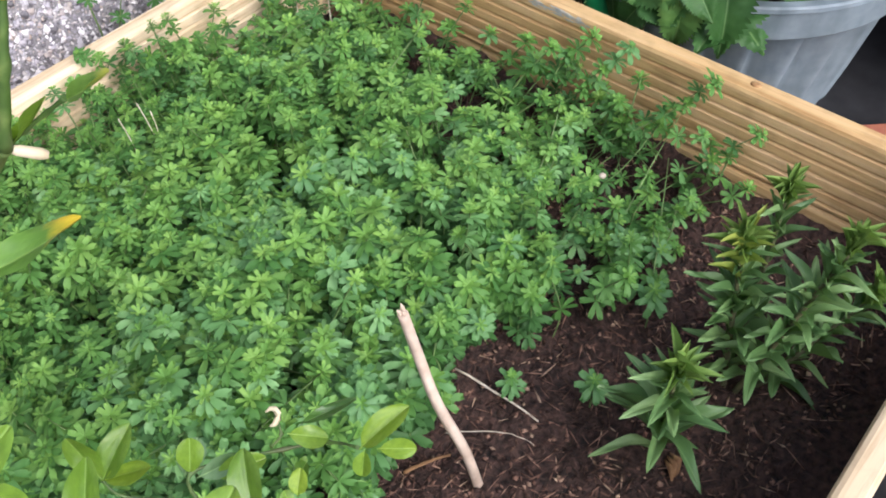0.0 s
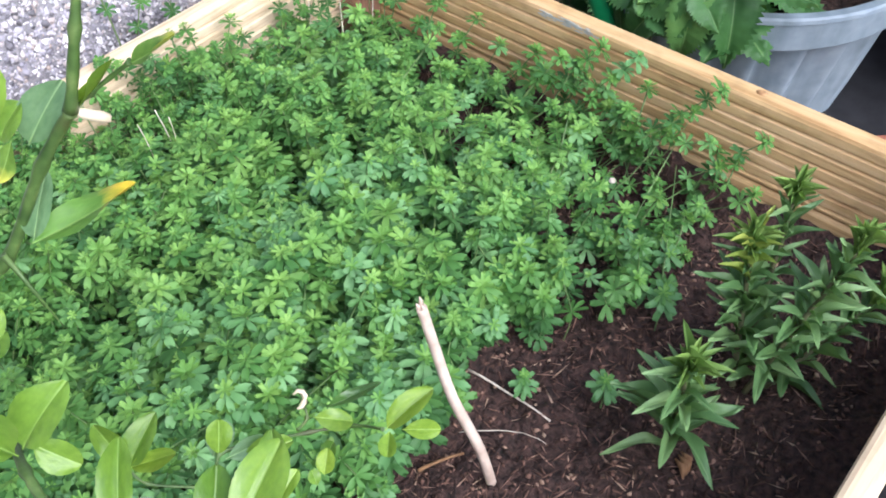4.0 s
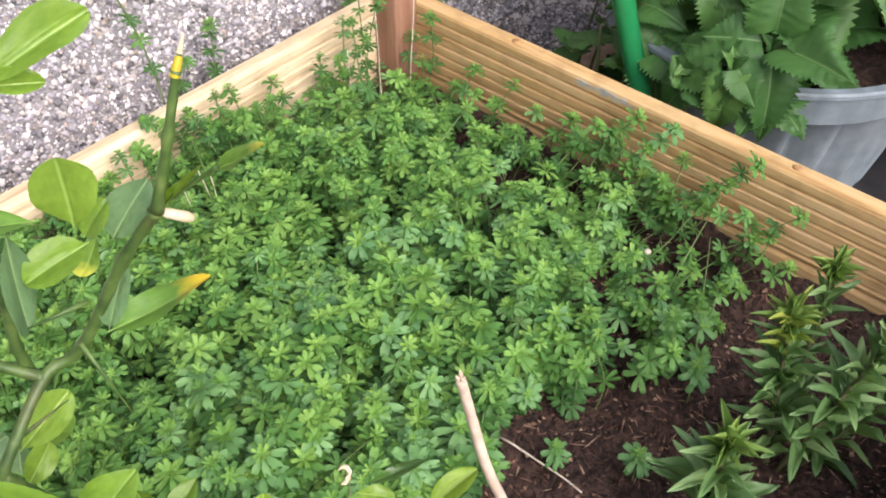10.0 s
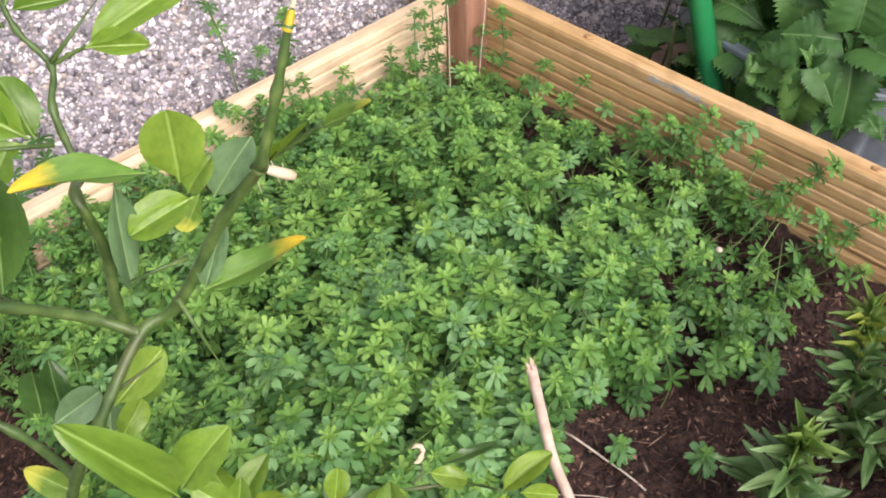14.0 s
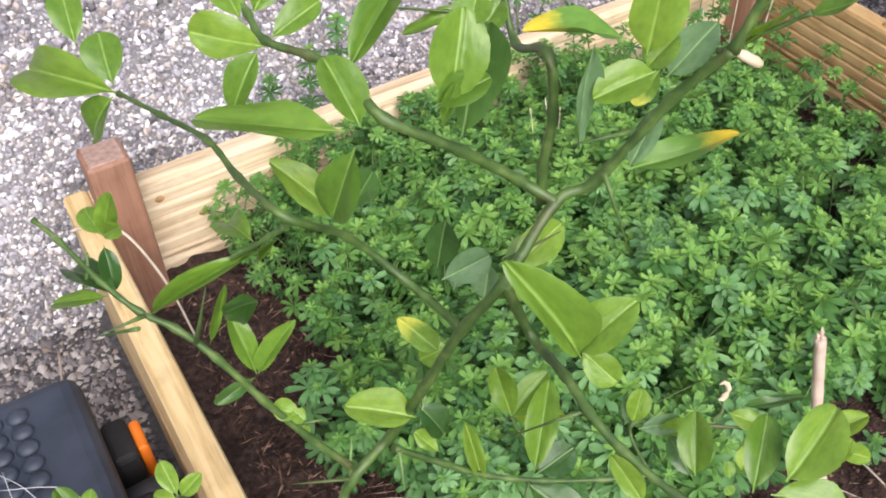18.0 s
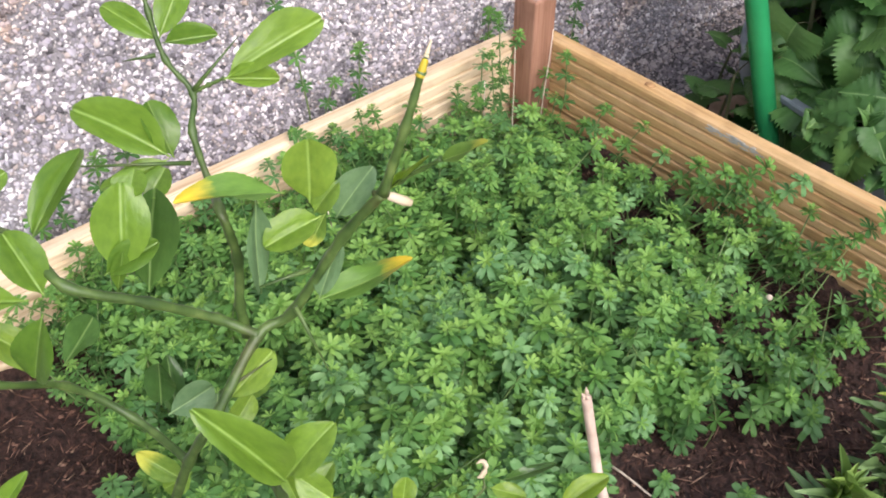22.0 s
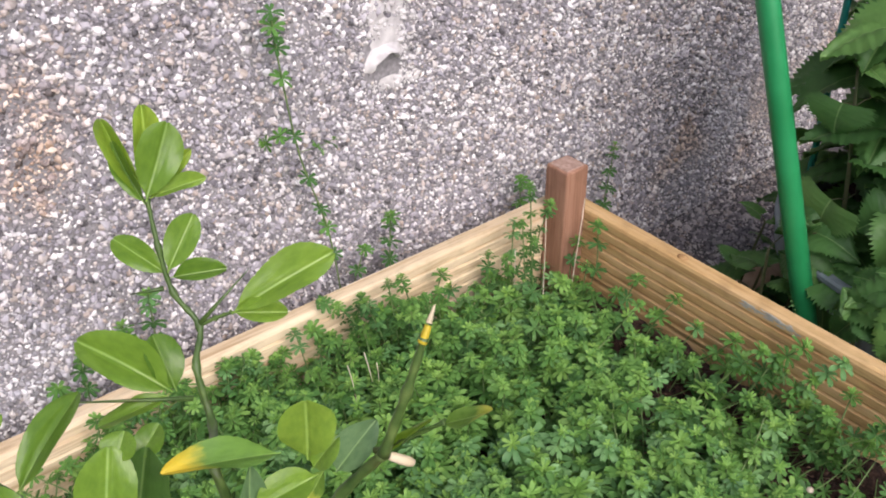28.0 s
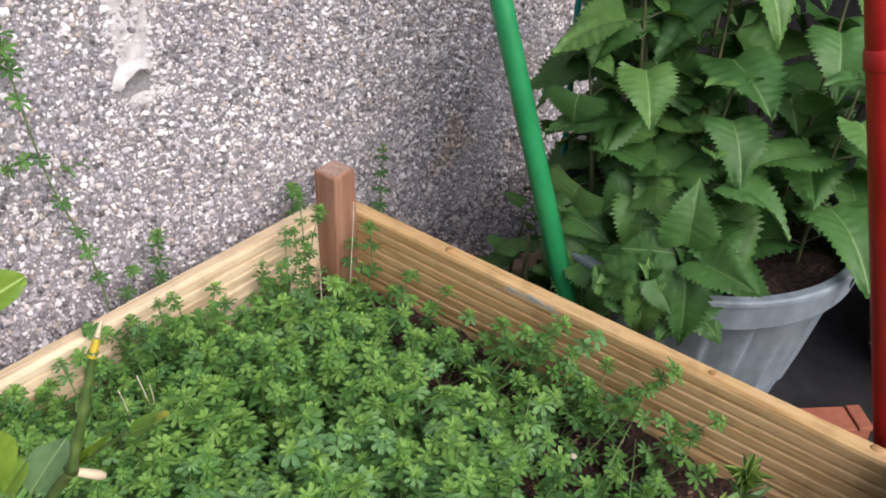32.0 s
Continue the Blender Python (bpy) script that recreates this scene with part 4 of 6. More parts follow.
TEAL_PAINT = plain_mat("teal plastic coating", (0.01, 0.22, 0.2), (0.02, 0.34, 0.3), 20.0, 0.45, 0.05)
NETTLE = leaf_mat("nettle leaf", [(0.0, (0.05, 0.14, 0.037)), (0.5, (0.075, 0.19, 0.05)), (1.0, (0.125, 0.265, 0.07))], 0.48, 0.2, veins=0.035, ribs=0.016, bump=0.5, blotch=0.8, deep=0.004, sheen=0.4)
NETTLE_STEM = plain_mat("nettle stem", (0.06, 0.09, 0.03), (0.14, 0.14, 0.07), 50.0, 0.6, 0.2)
SILVER = leaf_mat("silver felted leaf", [(0.0, (0.24, 0.32, 0.31)), (1.0, (0.34, 0.42, 0.40))], 0.8, 0.1, veins=0.1)
STONE = plain_mat("tan garden stone", (0.2, 0.14, 0.09), (0.4, 0.3, 0.2), 30.0, 0.9, 0.6, 0.004)

TUB_AT, TUB_R, TUB_Z = Vector((0.356, -0.458, 0.0)), 0.258, 0.276


def lathe(bm, prof, seg, centre, ribs=0, rib_depth=0.0, smooth=True):
    """Turn an outline (radius, height, how far ribs show) round a vertical axis."""
    rings = []
    for r, z, k in prof:
        ring = []
        for i in range(seg):
            a = 2 * math.pi * i / seg
            rr = r
            if ribs and k:
                w = (a * ribs / (2 * math.pi) - 0.22 * z / 0.3) % 1.0
                rr = r - k * rib_depth * (1 - w / 0.92 if w < 0.92 else (w - 0.92) / 0.08)
            ring.append(bm.verts.new((centre[0] + rr * math.cos(a), centre[1] + rr * math.sin(a), centre[2] + z)))
        rings.append(ring)
    for a, b in zip(rings, rings[1:]):
        for i in range(seg):
            f = bm.faces.new((a[i], a[(i + 1) % seg], b[(i + 1) % seg], b[i]))
            f.smooth = smooth
    bm.faces.new(rings[0][::-1])
    bm.faces.new(rings[-1])
    bmesh.ops.recalc_face_normals(bm, faces=bm.faces)


tub = thing("plant_tub", TUB_AT, "large grey ribbed plastic tub with a cracked rim", "plant tub")
bm = bmesh.new()
R, Z = TUB_R, TUB_Z
lathe(bm, [(0.190, 0.0, 0), (0.193, 0.006, 1), (0.208, 0.065, 1), (0.223, 0.14, 1), (0.238, 0.217, 1), (0.241, 0.226, 0), (0.235, 0.2265, 0), (0.2, 0.18, 0)], 264, TUB_AT, 22, 0.015)
part("body", bm, TUB, tub)
bm = bmesh.new()
prof = [(0.2375, 0.2225), (0.2535, 0.2225), (0.2550, 0.225), (R + 0.0015, 0.2655), (R + 0.004, 0.268), (R + 0.0035, 0.274), (R + 0.001, 0.2765), (R - 0.012, 0.276), (R - 0.018, 0.266), (R - 0.022, 0.234), (0.2375, 0.228)]
rings = []
for i in range(180):
    a = 2 * math.pi * (i / 180)
    rings.append([bm.verts.new((TUB_AT.x + r * math.cos(a), TUB_AT.y + r * math.sin(a), z)) for r, z in prof])
for a, b in zip(rings, rings[1:] + rings[:1]):
    for k in range(len(prof)):
        bm.faces.new((a[k], b[k], b[(k + 1) % len(prof)], a[(k + 1) % len(prof)])).smooth = False
bmesh.ops.recalc_face_normals(bm, faces=bm.faces)
part("rim", bm, TUB, tub)
bm = bmesh.new()
for a0, dz in ((-1.66, 0.0),):
    pts = [TUB_AT + Vector(((R + 0.0035) * math.cos(a0 + 0.012 * math.sin(k * 2.0)), (R + 0.0035) * math.sin(a0 + 0.012 * math.sin(k * 2.0)), 0.272 - 0.008 * k)) for k in range(4)]
    tube(bm, pts, [0.0022, 0.0019, 0.0015, 0.0006], 5)
part("crack", bm, BLACK, tub, "dark crack through the rim")
bm = bmesh.new()
c = bm.verts.new((TUB_AT.x, TUB_AT.y, 0.243))
rings = []
for k in range(1, 9):
    ring = []
    for i in range(48):
        a, r = 2 * math.pi * i / 48, (R - 0.021) * k / 8
        x, y = TUB_AT.x + r * math.cos(a), TUB_AT.y + r * math.sin(a)
        ring.append(bm.verts.new((x, y, 0.238 + 0.012 * noise.noise(Vector((x * 16, y * 16, 2))) + 0.006 * noise.noise(Vector((x * 55, y * 55, 1))))))
    rings.append(ring)
for i in range(48):
    bm.faces.new((c, rings[0][i], rings[0][(i + 1) % 48])).smooth = True
for a, b in zip(rings, rings[1:]):
    for i in range(48):
        bm.faces.new((a[i], b[i], b[(i + 1) % 48], a[(i + 1) % 48])).smooth = True
tagged(part("tub_soil", bm, SOIL), "dark compost filling the grey tub", "soil", kind="stuff")

def nettle_leaf(fold, arch, wave, seed):
    """A heart-shaped leaf one unit long on +x, sharply toothed all round, crinkled between sunken veins, its tip drawn out."""
    r = random.Random(seed)
    teeth, bm, rows = 17, bmesh.new(), []
    ys = (-1.0, -0.84, -0.62, -0.4, -0.2, 0.0, 0.2, 0.4, 0.62, 0.84, 1.0)
    n = 2 * teeth
    for i in range(n + 1):
        s = i / n
        w = 0.5 * max(0.02, math.sin(math.pi * (0.12 + 0.88 * s) ** 0.60) ** 0.95) if i < n else 0.004
        row = []
        for y in ys:
            x, ww = s, w
            if abs(y) == 1.0 and 0 < i < n:
                ww = w * (1.07 if i % 2 else 0.885) * r.uniform(0.95, 1.05)
                x += 0.022 if i % 2 else -0.008
            x -= 0.12 * (abs(y) ** 1.5) * (1 - s) ** 3
            yy = y * ww
            q = ((s - 0.55 * abs(yy)) * 8.0 + 0.3 * math.sin(9 * yy + seed)) % 1.0
            quilt = 0.042 * math.sin(math.pi * q) * min(1.0, abs(y) * 3) * (1 - 0.5 * abs(y)) + 0.012 * noise.noise(Vector((13 * s, 13 * yy, seed)))
            z = -arch * s * s + 0.04 * math.sin(s * math.pi) + fold * abs(yy) - 0.5 * fold * abs(yy) * abs(y) + quilt + wave * math.sin(6 * s + 3 * y + seed) * abs(y)
            row.append(bm.verts.new((x, yy, z)))
        rows.append(row)
    for a, b in zip(rows, rows[1:]):
        for k in range(10):
            bm.faces.new((a[k], b[k], b[k + 1], a[k + 1])).smooth = True
    return finish(bm, "nettle_leaf", NETTLE)


NETTLE_LEAVES = [nettle_leaf(f, a, w, i) for i, (f, a, w) in enumerate(((0.25, 0.16, 0.05), (0.4, 0.35, 0.06), (0.2, 0.45, 0.07), (0.35, 0.05, 0.06), (0.3, 0.28, 0.08), (0.45, 0.22, 0.06)))]


def clear_of_pole(p):
    """Keep nettle leaves behind the leaning pole and off the boards."""
    slope = (0.452 + 0.36 * p.z) / 1.035
    if (p.y + 0.92) > (slope - 0.035) * (p.x + 0.95) and p.x < 0.135:
        p.x = 0.135
    p.x = max(p.x, 0.045)
    return p


def nettle(foot, top, leaf, pairs, label, seed, first=0.2, group="nettles round the tub"):
    """A stinging nettle: a ridged stem with pairs of toothed leaves, each pair across the last."""
    r = random.Random(seed)
    foot, top = Vector(foot), Vector(top)
    e = thing("nettle", foot, label, "nettle", group)
    pts = spline([foot - Vector((0, 0, 0.012)), foot.lerp(top, 0.5) + Vector((r.uniform(-.015, .015), r.uniform(-.015, .015), 0)), top], 6)
    bm = bmesh.new()
    tube(bm, pts, [0.0042 - 0.0024 * i / len(pts) for i in range(len(pts))], 6)
    part("stem", bm, NETTLE_STEM, e)
    turn = r.uniform(0, 3.1)
    for i in range(pairs):
        s = first + (1 - first) * i / max(1, pairs - 1)
        x = s * (len(pts) - 1)
        j = min(int(x), len(pts) - 2)
        p = pts[j].lerp(pts[j + 1], x - j)
        size = leaf * (0.75 + 0.35 * math.sin(math.pi * min(1.0, 0.25 + 0.7 * s))) * (0.5 if i == pairs - 1 else 1.0)
        for side in (0, math.pi):
            a = turn + i * math.pi / 2 + side + r.uniform(-0.25, 0.25)
            out = Vector((math.cos(a), math.sin(a), 0.0))
            up = (0.35 if i < pairs - 1 else 0.9) + r.uniform(-0.15, 0.15)
            q = clear_of_pole(p + (out + Vector((0, 0, up))) * size * 0.28)
            bm = bmesh.new()
            tube(bm, [p, p.lerp(q, 0.5) + Vector((0, 0, 0.002)), q], [0.0013, 0.001, 0.0009], 4)
            part("stalk", bm, NETTLE_STEM, e)
            drop = r.uniform(-0.6, 0.1) if i < pairs - 1 else r.uniform(-0.1, 0.4)
            d = (out + Vector((r.uniform(-.15, .15), r.uniform(-.15, .15), drop))).normalized()
            ln = size * r.uniform(0.85, 1.15)
            place_leaf(r.choice(NETTLE_LEAVES), "leaf", q, clear_of_pole(q + d * ln), ln * r.uniform(0.86, 1.06), (out * -drop) + Vector((0, 0, 1)), e)
    return e


NL = "stinging nettle with large toothed dark green leaves growing in the tub"
k = 0
for dx, dy, lx, ly, h, pairs in ((-0.14, 0.04, -0.01, 0.03, 0.42, 6), (-0.13, -0.06, -0.03, -0.01, 0.22, 4), (-0.09, 0.10, -0.01, 0.03, 0.46, 7), (-0.05, -0.02, -0.02, 0.0, 0.50, 7),
                                 (0.03, 0.12, 0.0, 0.05, 0.62, 8), (0.0, 0.16, 0.0, 0.02, 0.42, 6), (0.11, -0.01, 0.03, -0.01, 0.52, 7), (0.14, 0.13, 0.05, 0.03, 0.58, 7),
                                 (0.06, -0.10, 0.03, -0.02, 0.40, 5), (0.17, -0.06, 0.05, -0.03, 0.42, 5), (-0.08, 0.06, -0.03, 0.02, 0.34, 5), (-0.15, 0.10, -0.02, 0.03, 0.30, 5),
                                 (-0.17, -0.03, -0.05, -0.01, 0.09, 3), (0.0, -0.17, 0.0, -0.02, 0.30, 5), (-0.09, -0.02, -0.02, -0.04, 0.30, 5),
                                 (0.09, -0.16, 0.02, -0.03, 0.34, 5), (-0.16, -0.10, -0.05, -0.02, 0.06, 2), (0.05, 0.06, 0.0, 0.0, 0.7, 8), (-0.06, 0.12, 0.0, 0.0, 0.62, 8), (0.12, 0.06, 0.02, 0.0, 0.66, 8)):
    foot = TUB_AT + Vector((dx, dy, 0.234))
    nettle(foot, foot + Vector((lx, ly, h)), 0.102, pairs, NL, 20 + k)
    k += 1
NG = "nettle growing from the ground beside the green pole"
for x, y, h, pairs in ((0.092, -0.286, 0.276, 4), (0.45, -0.15, 0.22, 3),
                       (0.20, -0.21, 0.24, 4), (0.15, -0.25, 0.2, 4)):
    nettle((x, y, 0.0), (x + 0.01, y - 0.02, h), 0.085, pairs, NG, 50 + k)
    k += 1


def leaning_shoot(foot, node, tips, label, seed):
    """A nettle shoot that leans out over the rim, its leaves spread from one node."""
    r = random.Random(seed)
    foot, node = Vector(foot), Vector(node)
    e = thing("nettle", foot, label, "nettle", "nettles round the tub")
    bm = bmesh.new()
    tube(bm, spline([foot - Vector((0, 0, 0.01)), foot.lerp(node, 0.6) + Vector((0.01, 0, 0.02)), node], 5), [0.0034 - 0.00012 * i for i in range(11)], 6)
    part("stem", bm, NETTLE_STEM, e)
    for t, wide in tips:
        t = Vector(t)
        q = node.lerp(t, 0.16) + Vector((0, 0, 0.006))
        bm = bmesh.new()
        tube(bm, [node, q], [0.0013, 0.001], 5)
        part("stalk", bm, NETTLE_STEM, e)
        place_leaf(r.choice(NETTLE_LEAVES), "leaf", q, t, wide, Vector((-0.55, -0.3, 0.75)) + Vector((r.uniform(-.2, .2), r.uniform(-.2, .2), 0)), e)
    for i in range(4):
        a = 0.8 + i * 1.57
        d = Vector((math.cos(a) * 0.6, math.sin(a) * 0.6, 0.9)).normalized()
        place_leaf(NETTLE_LEAVES[i], "leaf", node, node + d * 0.026, 0.016, (-0.5, -0.3, 0.8), e)
    return e


NF = "nettle shoot leaning over the grey tub rim"
leaning_shoot((0.19, -0.49, 0.234), (0.115, -0.549, 0.335), (((0.125, -0.543, 0.443), 0.085), ((0.075, -0.472, 0.342), 0.078), ((0.080, -0.668, 0.354), 0.074), ((0.062, -0.592, 0.235), 0.074),), NF, 1)
leaning_shoot((0.062, -0.49, 0.0), (0.066, -0.525, 0.322), (((0.052, -0.434, 0.269), 0.066), ((0.050, -0.527, 0.214), 0.060), ((0.050, -0.471, 0.222), 0.058), ((0.090, -0.432, 0.314), 0.060), ((0.060, -0.569, 0.281), 0.050),), "nettle shoot between the tub and the board", 2)
leaning_shoot((0.064, -0.45, 0.0), (0.066, -0.476, 0.270), (((0.050, -0.441, 0.221), 0.050), ((0.060, -0.443, 0.306), 0.050), ((0.052, -0.525, 0.263), 0.055),), "nettle shoot between the tub and the board", 4)
leaning_shoot((0.105, -0.36, 0.0), (0.112, -0.385, 0.262), (((0.100, -0.47, 0.262), 0.085), ((0.090, -0.36, 0.20), 0.075), ((0.115, -0.31, 0.275), 0.07), ((0.090, -0.43, 0.175), 0.085),), "nettle shoot between the tub and the board", 6)
leaning_shoot((0.12, -0.33, 0.0), (0.128, -0.345, 0.31), (((0.122, -0.42, 0.325), 0.07), ((0.122, -0.41, 0.275), 0.07), ((0.14, -0.29, 0.33), 0.06), ((0.112, -0.420, 0.247), 0.08),), "nettle shoot between the tub and the board", 7)
leaning_shoot((0.19, -0.42, 0.234), (0.16, -0.45, 0.38), (((0.120, -0.410, 0.355), 0.085), ((0.140, -0.416, 0.379), 0.070), ((0.120, -0.503, 0.430), 0.080), ((0.110, -0.487, 0.300), 0.085),), NF, 3)


def pole(name, a, b, r, mat, label, category, bands=()):
    a, b = Vector(a), Vector(b)
    e = thing(name, a, label, category)
    bm = bmesh.new()
    tube(bm, [a, a.lerp(b, 0.5), b], r, 20)
    part("shaft", bm, mat, e)
    d = (b - a).normalized()
    bm = bmesh.new()
    tube(bm, [b - d * 0.004, b + d * 0.006, b + d * 0.012], [r * 1.06, r * 1.04, r * 0.6], 16)
    part("end_cap", bm, mat, e)
    for s in bands:
        p = a + d * s
        bm = bmesh.new()
        tube(bm, [p - d * 0.012, p - d * 0.009, p + d * 0.009, p + d * 0.012], [r * 1.0, r * 1.12, r * 1.12, r * 1.0], 18)
        part("collar", bm, mat, e)
    return e


pole("green_pole", (0.085, -0.468, 0.0), (0.085, 0.03, 1.383), 0.0155, GREEN_PAINT, "thick green plastic-coated pole leaning over the nettles", "pole")
pole("red_pole", (0.062, -0.934, 0.0), (0.062, -0.34, 2.05), 0.0172, RED_PAINT, "red painted pole leaning beside the grey tub", "pole", (0.72,))
c = thing("garden_cane", (0.30, -0.24, 0.0), "thin teal plastic-coated garden cane standing upright", "cane")
bm = bmesh.new()
tube(bm, [(0.30, -0.24, 0.0), (0.30, -0.232, 0.6), (0.301, -0.225, 1.25)], [0.0055, 0.0052, 0.0045], 10)
part("shaft", bm, TEAL_PAINT, c)
for i in range(14):
    bm = bmesh.new()
    z = 0.1 + 0.08 * i
    tube(bm, [(0.30, -0.2387 + 0.012 * z, z - 0.002), (0.30, -0.2387 + 0.012 * z, z), (0.30, -0.2387 + 0.012 * z, z + 0.002)], [0.0053, 0.0062, 0.0053], 10)
    part("ridge", bm, TEAL_PAINT, c)

# terracotta trough, black tub and small things past the red pole
tr = thing("terracotta_block", (0.31, -0.74, 0.006), "low terracotta block with a lip on black sheeting", "block")
TURN = Matrix.Translation((0.360, -0.778, 0.0)) @ Matrix.Rotation(math.atan2(-0.70, -0.72), 4, 'Z')
bm = bmesh.new()
box(bm, (0.002, -0.12, 0.006), (0.050, -0.002, 0.030), 0.002)
bmesh.ops.transform(bm, matrix=TURN, verts=bm.verts)
part("body", bm, TERRA, tr)
bm = bmesh.new()
box(bm, (0.0, -0.122, 0.030), (0.052, -0.026, 0.036), 0.002)
box(bm, (0.0, -0.023, 0.030), (0.052, 0.0, 0.038), 0.002)
bmesh.ops.transform(bm, matrix=TURN, verts=bm.verts)
part("lip", bm, TERRA, tr)
bt = thing("black_tub", (0.62, -0.86, 0.0), "matt black plastic tub in deep shade", "plant tub")
bm = bmesh.new()
lathe(bm, [(0.14, 0.0, 0), (0.19, 0.22, 0), (0.205, 0.225, 0), (0.205, 0.25, 0), (0.19, 0.25, 0), (0.185, 0.2, 0), (0.1, 0.199, 0)], 40, (0.62, -0.86, 0.0))
part("body", bm, BLACK, bt)
bm = bmesh.new()
low = [bm.verts.new((x, y, 0.0)) for x, y in ((0.034, -0.44), (0.034, -0.98), (-0.7, -0.98), (-0.7, -1.7), (1.095, -1.7), (1.095, -0.44))]
face = bm.faces.new(low)
up = bmesh.ops.extrude_face_region(bm, geom=[face])
bmesh.ops.translate(bm, verts=[v for v in up["geom"] if isinstance(v, bmesh.types.BMVert)], vec=(0, 0, 0.006))
bmesh.ops.recalc_face_normals(bm, faces=bm.faces)
tagged(part("ground_sheet", bm, BLACK), "black weed-proof sheeting on the ground", "ground sheet")
VARI = leaf_mat("cream-edged leaf", [(0.0, (0.2, 0.3, 0.06)), (1.0, (0.5, 0.52, 0.22))], 0.5, 0.2, veins=0.2)
VL = unit_leaf("variegated_leaf", VARI, oval_outline, 0.3, 0.2)


def small_bush(name, foot, size, mesh, n, label, category, seed):
    r = random.Random(seed)
    foot = Vector(foot)
    e = thing(name, foot, label, category)
    bm = bmesh.new()
    tops = []
    for i in range(4):
        t = foot + Vector((r.uniform(-.4, .4), r.uniform(-.4, .4), 1.0)) * size
        tube(bm, [foot, foot.lerp(t, 0.5), t], [0.002, 0.0016, 0.001], 5)
        tops.append(t)
    part("stem", bm, STEM, e)
    for i in range(n):
        p = foot.lerp(tops[i % 4], r.uniform(0.4, 1.0))
        a = r.uniform(0, 6.28)
        d = Vector((math.cos(a), math.sin(a), r.uniform(-0.1, 0.7))).normalized()
        ln = size * r.uniform(0.35, 0.55)
        place_leaf(mesh, "leaf", p, p + d * ln, ln * 0.42, (0, 0, 1), e)
    return e


small_bush("variegated_shrub", (0.52, -0.775, 0.006), 0.085, VL, 26, "small cream-variegated shrub against black sheeting", "shrub", 3)

# outside the near board: cane, silver leaves, pale sack
bm = bmesh.new()
tube(bm, [(-0.17, -0.985, 0.006), (-0.205, -0.995, 0.1), (-0.243, -1.05, 0.105), (-0.27, -1.09, 0.02)], 0.0055, 10)
tagged(part("garden_hose", bm, TEAL_PAINT), "short loop of teal hose by the near board", "hose")
bm = bmesh.new()
box(bm, (-0.13, -1.14, 0.0), (0.0, -1.0, 0.085), 0.012, 3)
tagged(part("pale_block", bm, plain_mat("pale grey concrete", (0.3, 0.3, 0.31), (0.5, 0.5, 0.5), 40.0, 0.9, 0.4)), "pale grey block lying beside the near board", "block")
SL = unit_leaf("silver_lobe", SILVER, oval_outline, 0.2, 0.15)
sv_foot = Vector((-0.235, -1.075, 0.0))
e = thing("silver_plant", sv_foot, "silvery felted plant with lobed leaves", "plant")
bm = bmesh.new()
fronds = []
for i, (tx, ty, tz) in enumerate(((-0.225, -1.012, 0.105), (-0.20, -1.045, 0.12), (-0.255, -1.03, 0.09), (-0.26, -1.09, 0.11), (-0.21, -1.09, 0.10))):
    t = Vector((tx, ty, tz))
    mid = sv_foot.lerp(t, 0.55) + Vector((0, 0, 0.03))
    pts = spline([sv_foot, mid, t], 6)
    tube(bm, pts, [0.0018 - 0.0008 * j / len(pts) for j in range(len(pts))], 5)
    fronds.append(pts)
part("stem", bm, SILVER, e)
for pts in fronds:
    for j in range(5, len(pts)):
        d = (pts[j] - pts[j - 1]).normalized()
        sidev = d.cross(Vector((0, 0, 1))).normalized()
        for s in (-1, 1) if j < len(pts) - 1 else (0,):
            q = pts[j] + (d * 0.8 + sidev * s).normalized() * 0.019
            place_leaf(SL, "lobe", pts[j], q, 0.008, (0, 0, 1), e)

# tan stone by the pole
bm = bmesh.new()
bmesh.ops.create_icosphere(bm, subdivisions=3, radius=0.055)
for v in bm.verts:
    v.co *= 1 + 0.35 * noise.noise(v.co * 22)
    v.co.z *= 0.7
bmesh.ops.translate(bm, verts=bm.verts, vec=(0.348, -0.178, 0.032))
tagged(part("garden_stone", bm, STONE, smooth=True), "rounded tan stone on the ground by the green pole", "stone")

# ---- tool case beyond the other side of the bed ----
CASE = plain_mat("dark grey moulded plastic", (0.022, 0.03, 0.048), (0.05, 0.062, 0.09), 22.0, 0.5, 0.1)
ORANGE = plain_mat("orange plastic", (0.75, 0.16, 0.01), (0.85, 0.24, 0.02), 20.0, 0.4, 0.05)
case = thing("tool_case", (-1.22, -0.38, 0.0), "dark grey plastic tool case with orange latches", "tool case")
bm = bmesh.new()
box(bm, (-1.40, -0.66, 0.0), (-1.092, -0.165, 0.13), 0.012, 3)
part("body", bm, CASE, case)
bm = bmesh.new()
box(bm, (-1.405, -0.665, 0.134), (-1.087, -0.16, 0.20), 0.018, 3)
part("lid", bm, CASE, case)
bm = bmesh.new()
box(bm, (-1.38, -0.60, 0.199), (-1.20, -0.215, 0.207), 0.005, 2)
part("raised_panel", bm, CASE, case)
for i in range(42):
    bm = bmesh.new()
    bmesh.ops.create_uvsphere(bm, u_segments=12, v_segments=8, radius=1.0, matrix=Matrix.LocRotScale((-1.150 - 0.024 * (i % 2), -0.195 - 0.0205 * (i // 2), 0.2005), None, (0.0112, 0.0098, 0.0062)))
    part("knuckle", bm, CASE, case, "", True)
for y in (-0.235, -0.335):
    bm = bmesh.new()
    box(bm, (-1.088, y - 0.028, 0.085), (-1.062, y + 0.028, 0.155), 0.006, 2)
    la = part("latch", bm, BLACK, case, "black latch")
    bm = bmesh.new()
    box(bm, (-1.0615, y - 0.020, 0.096), (-1.050, y + 0.020, 0.150), 0.004, 2)
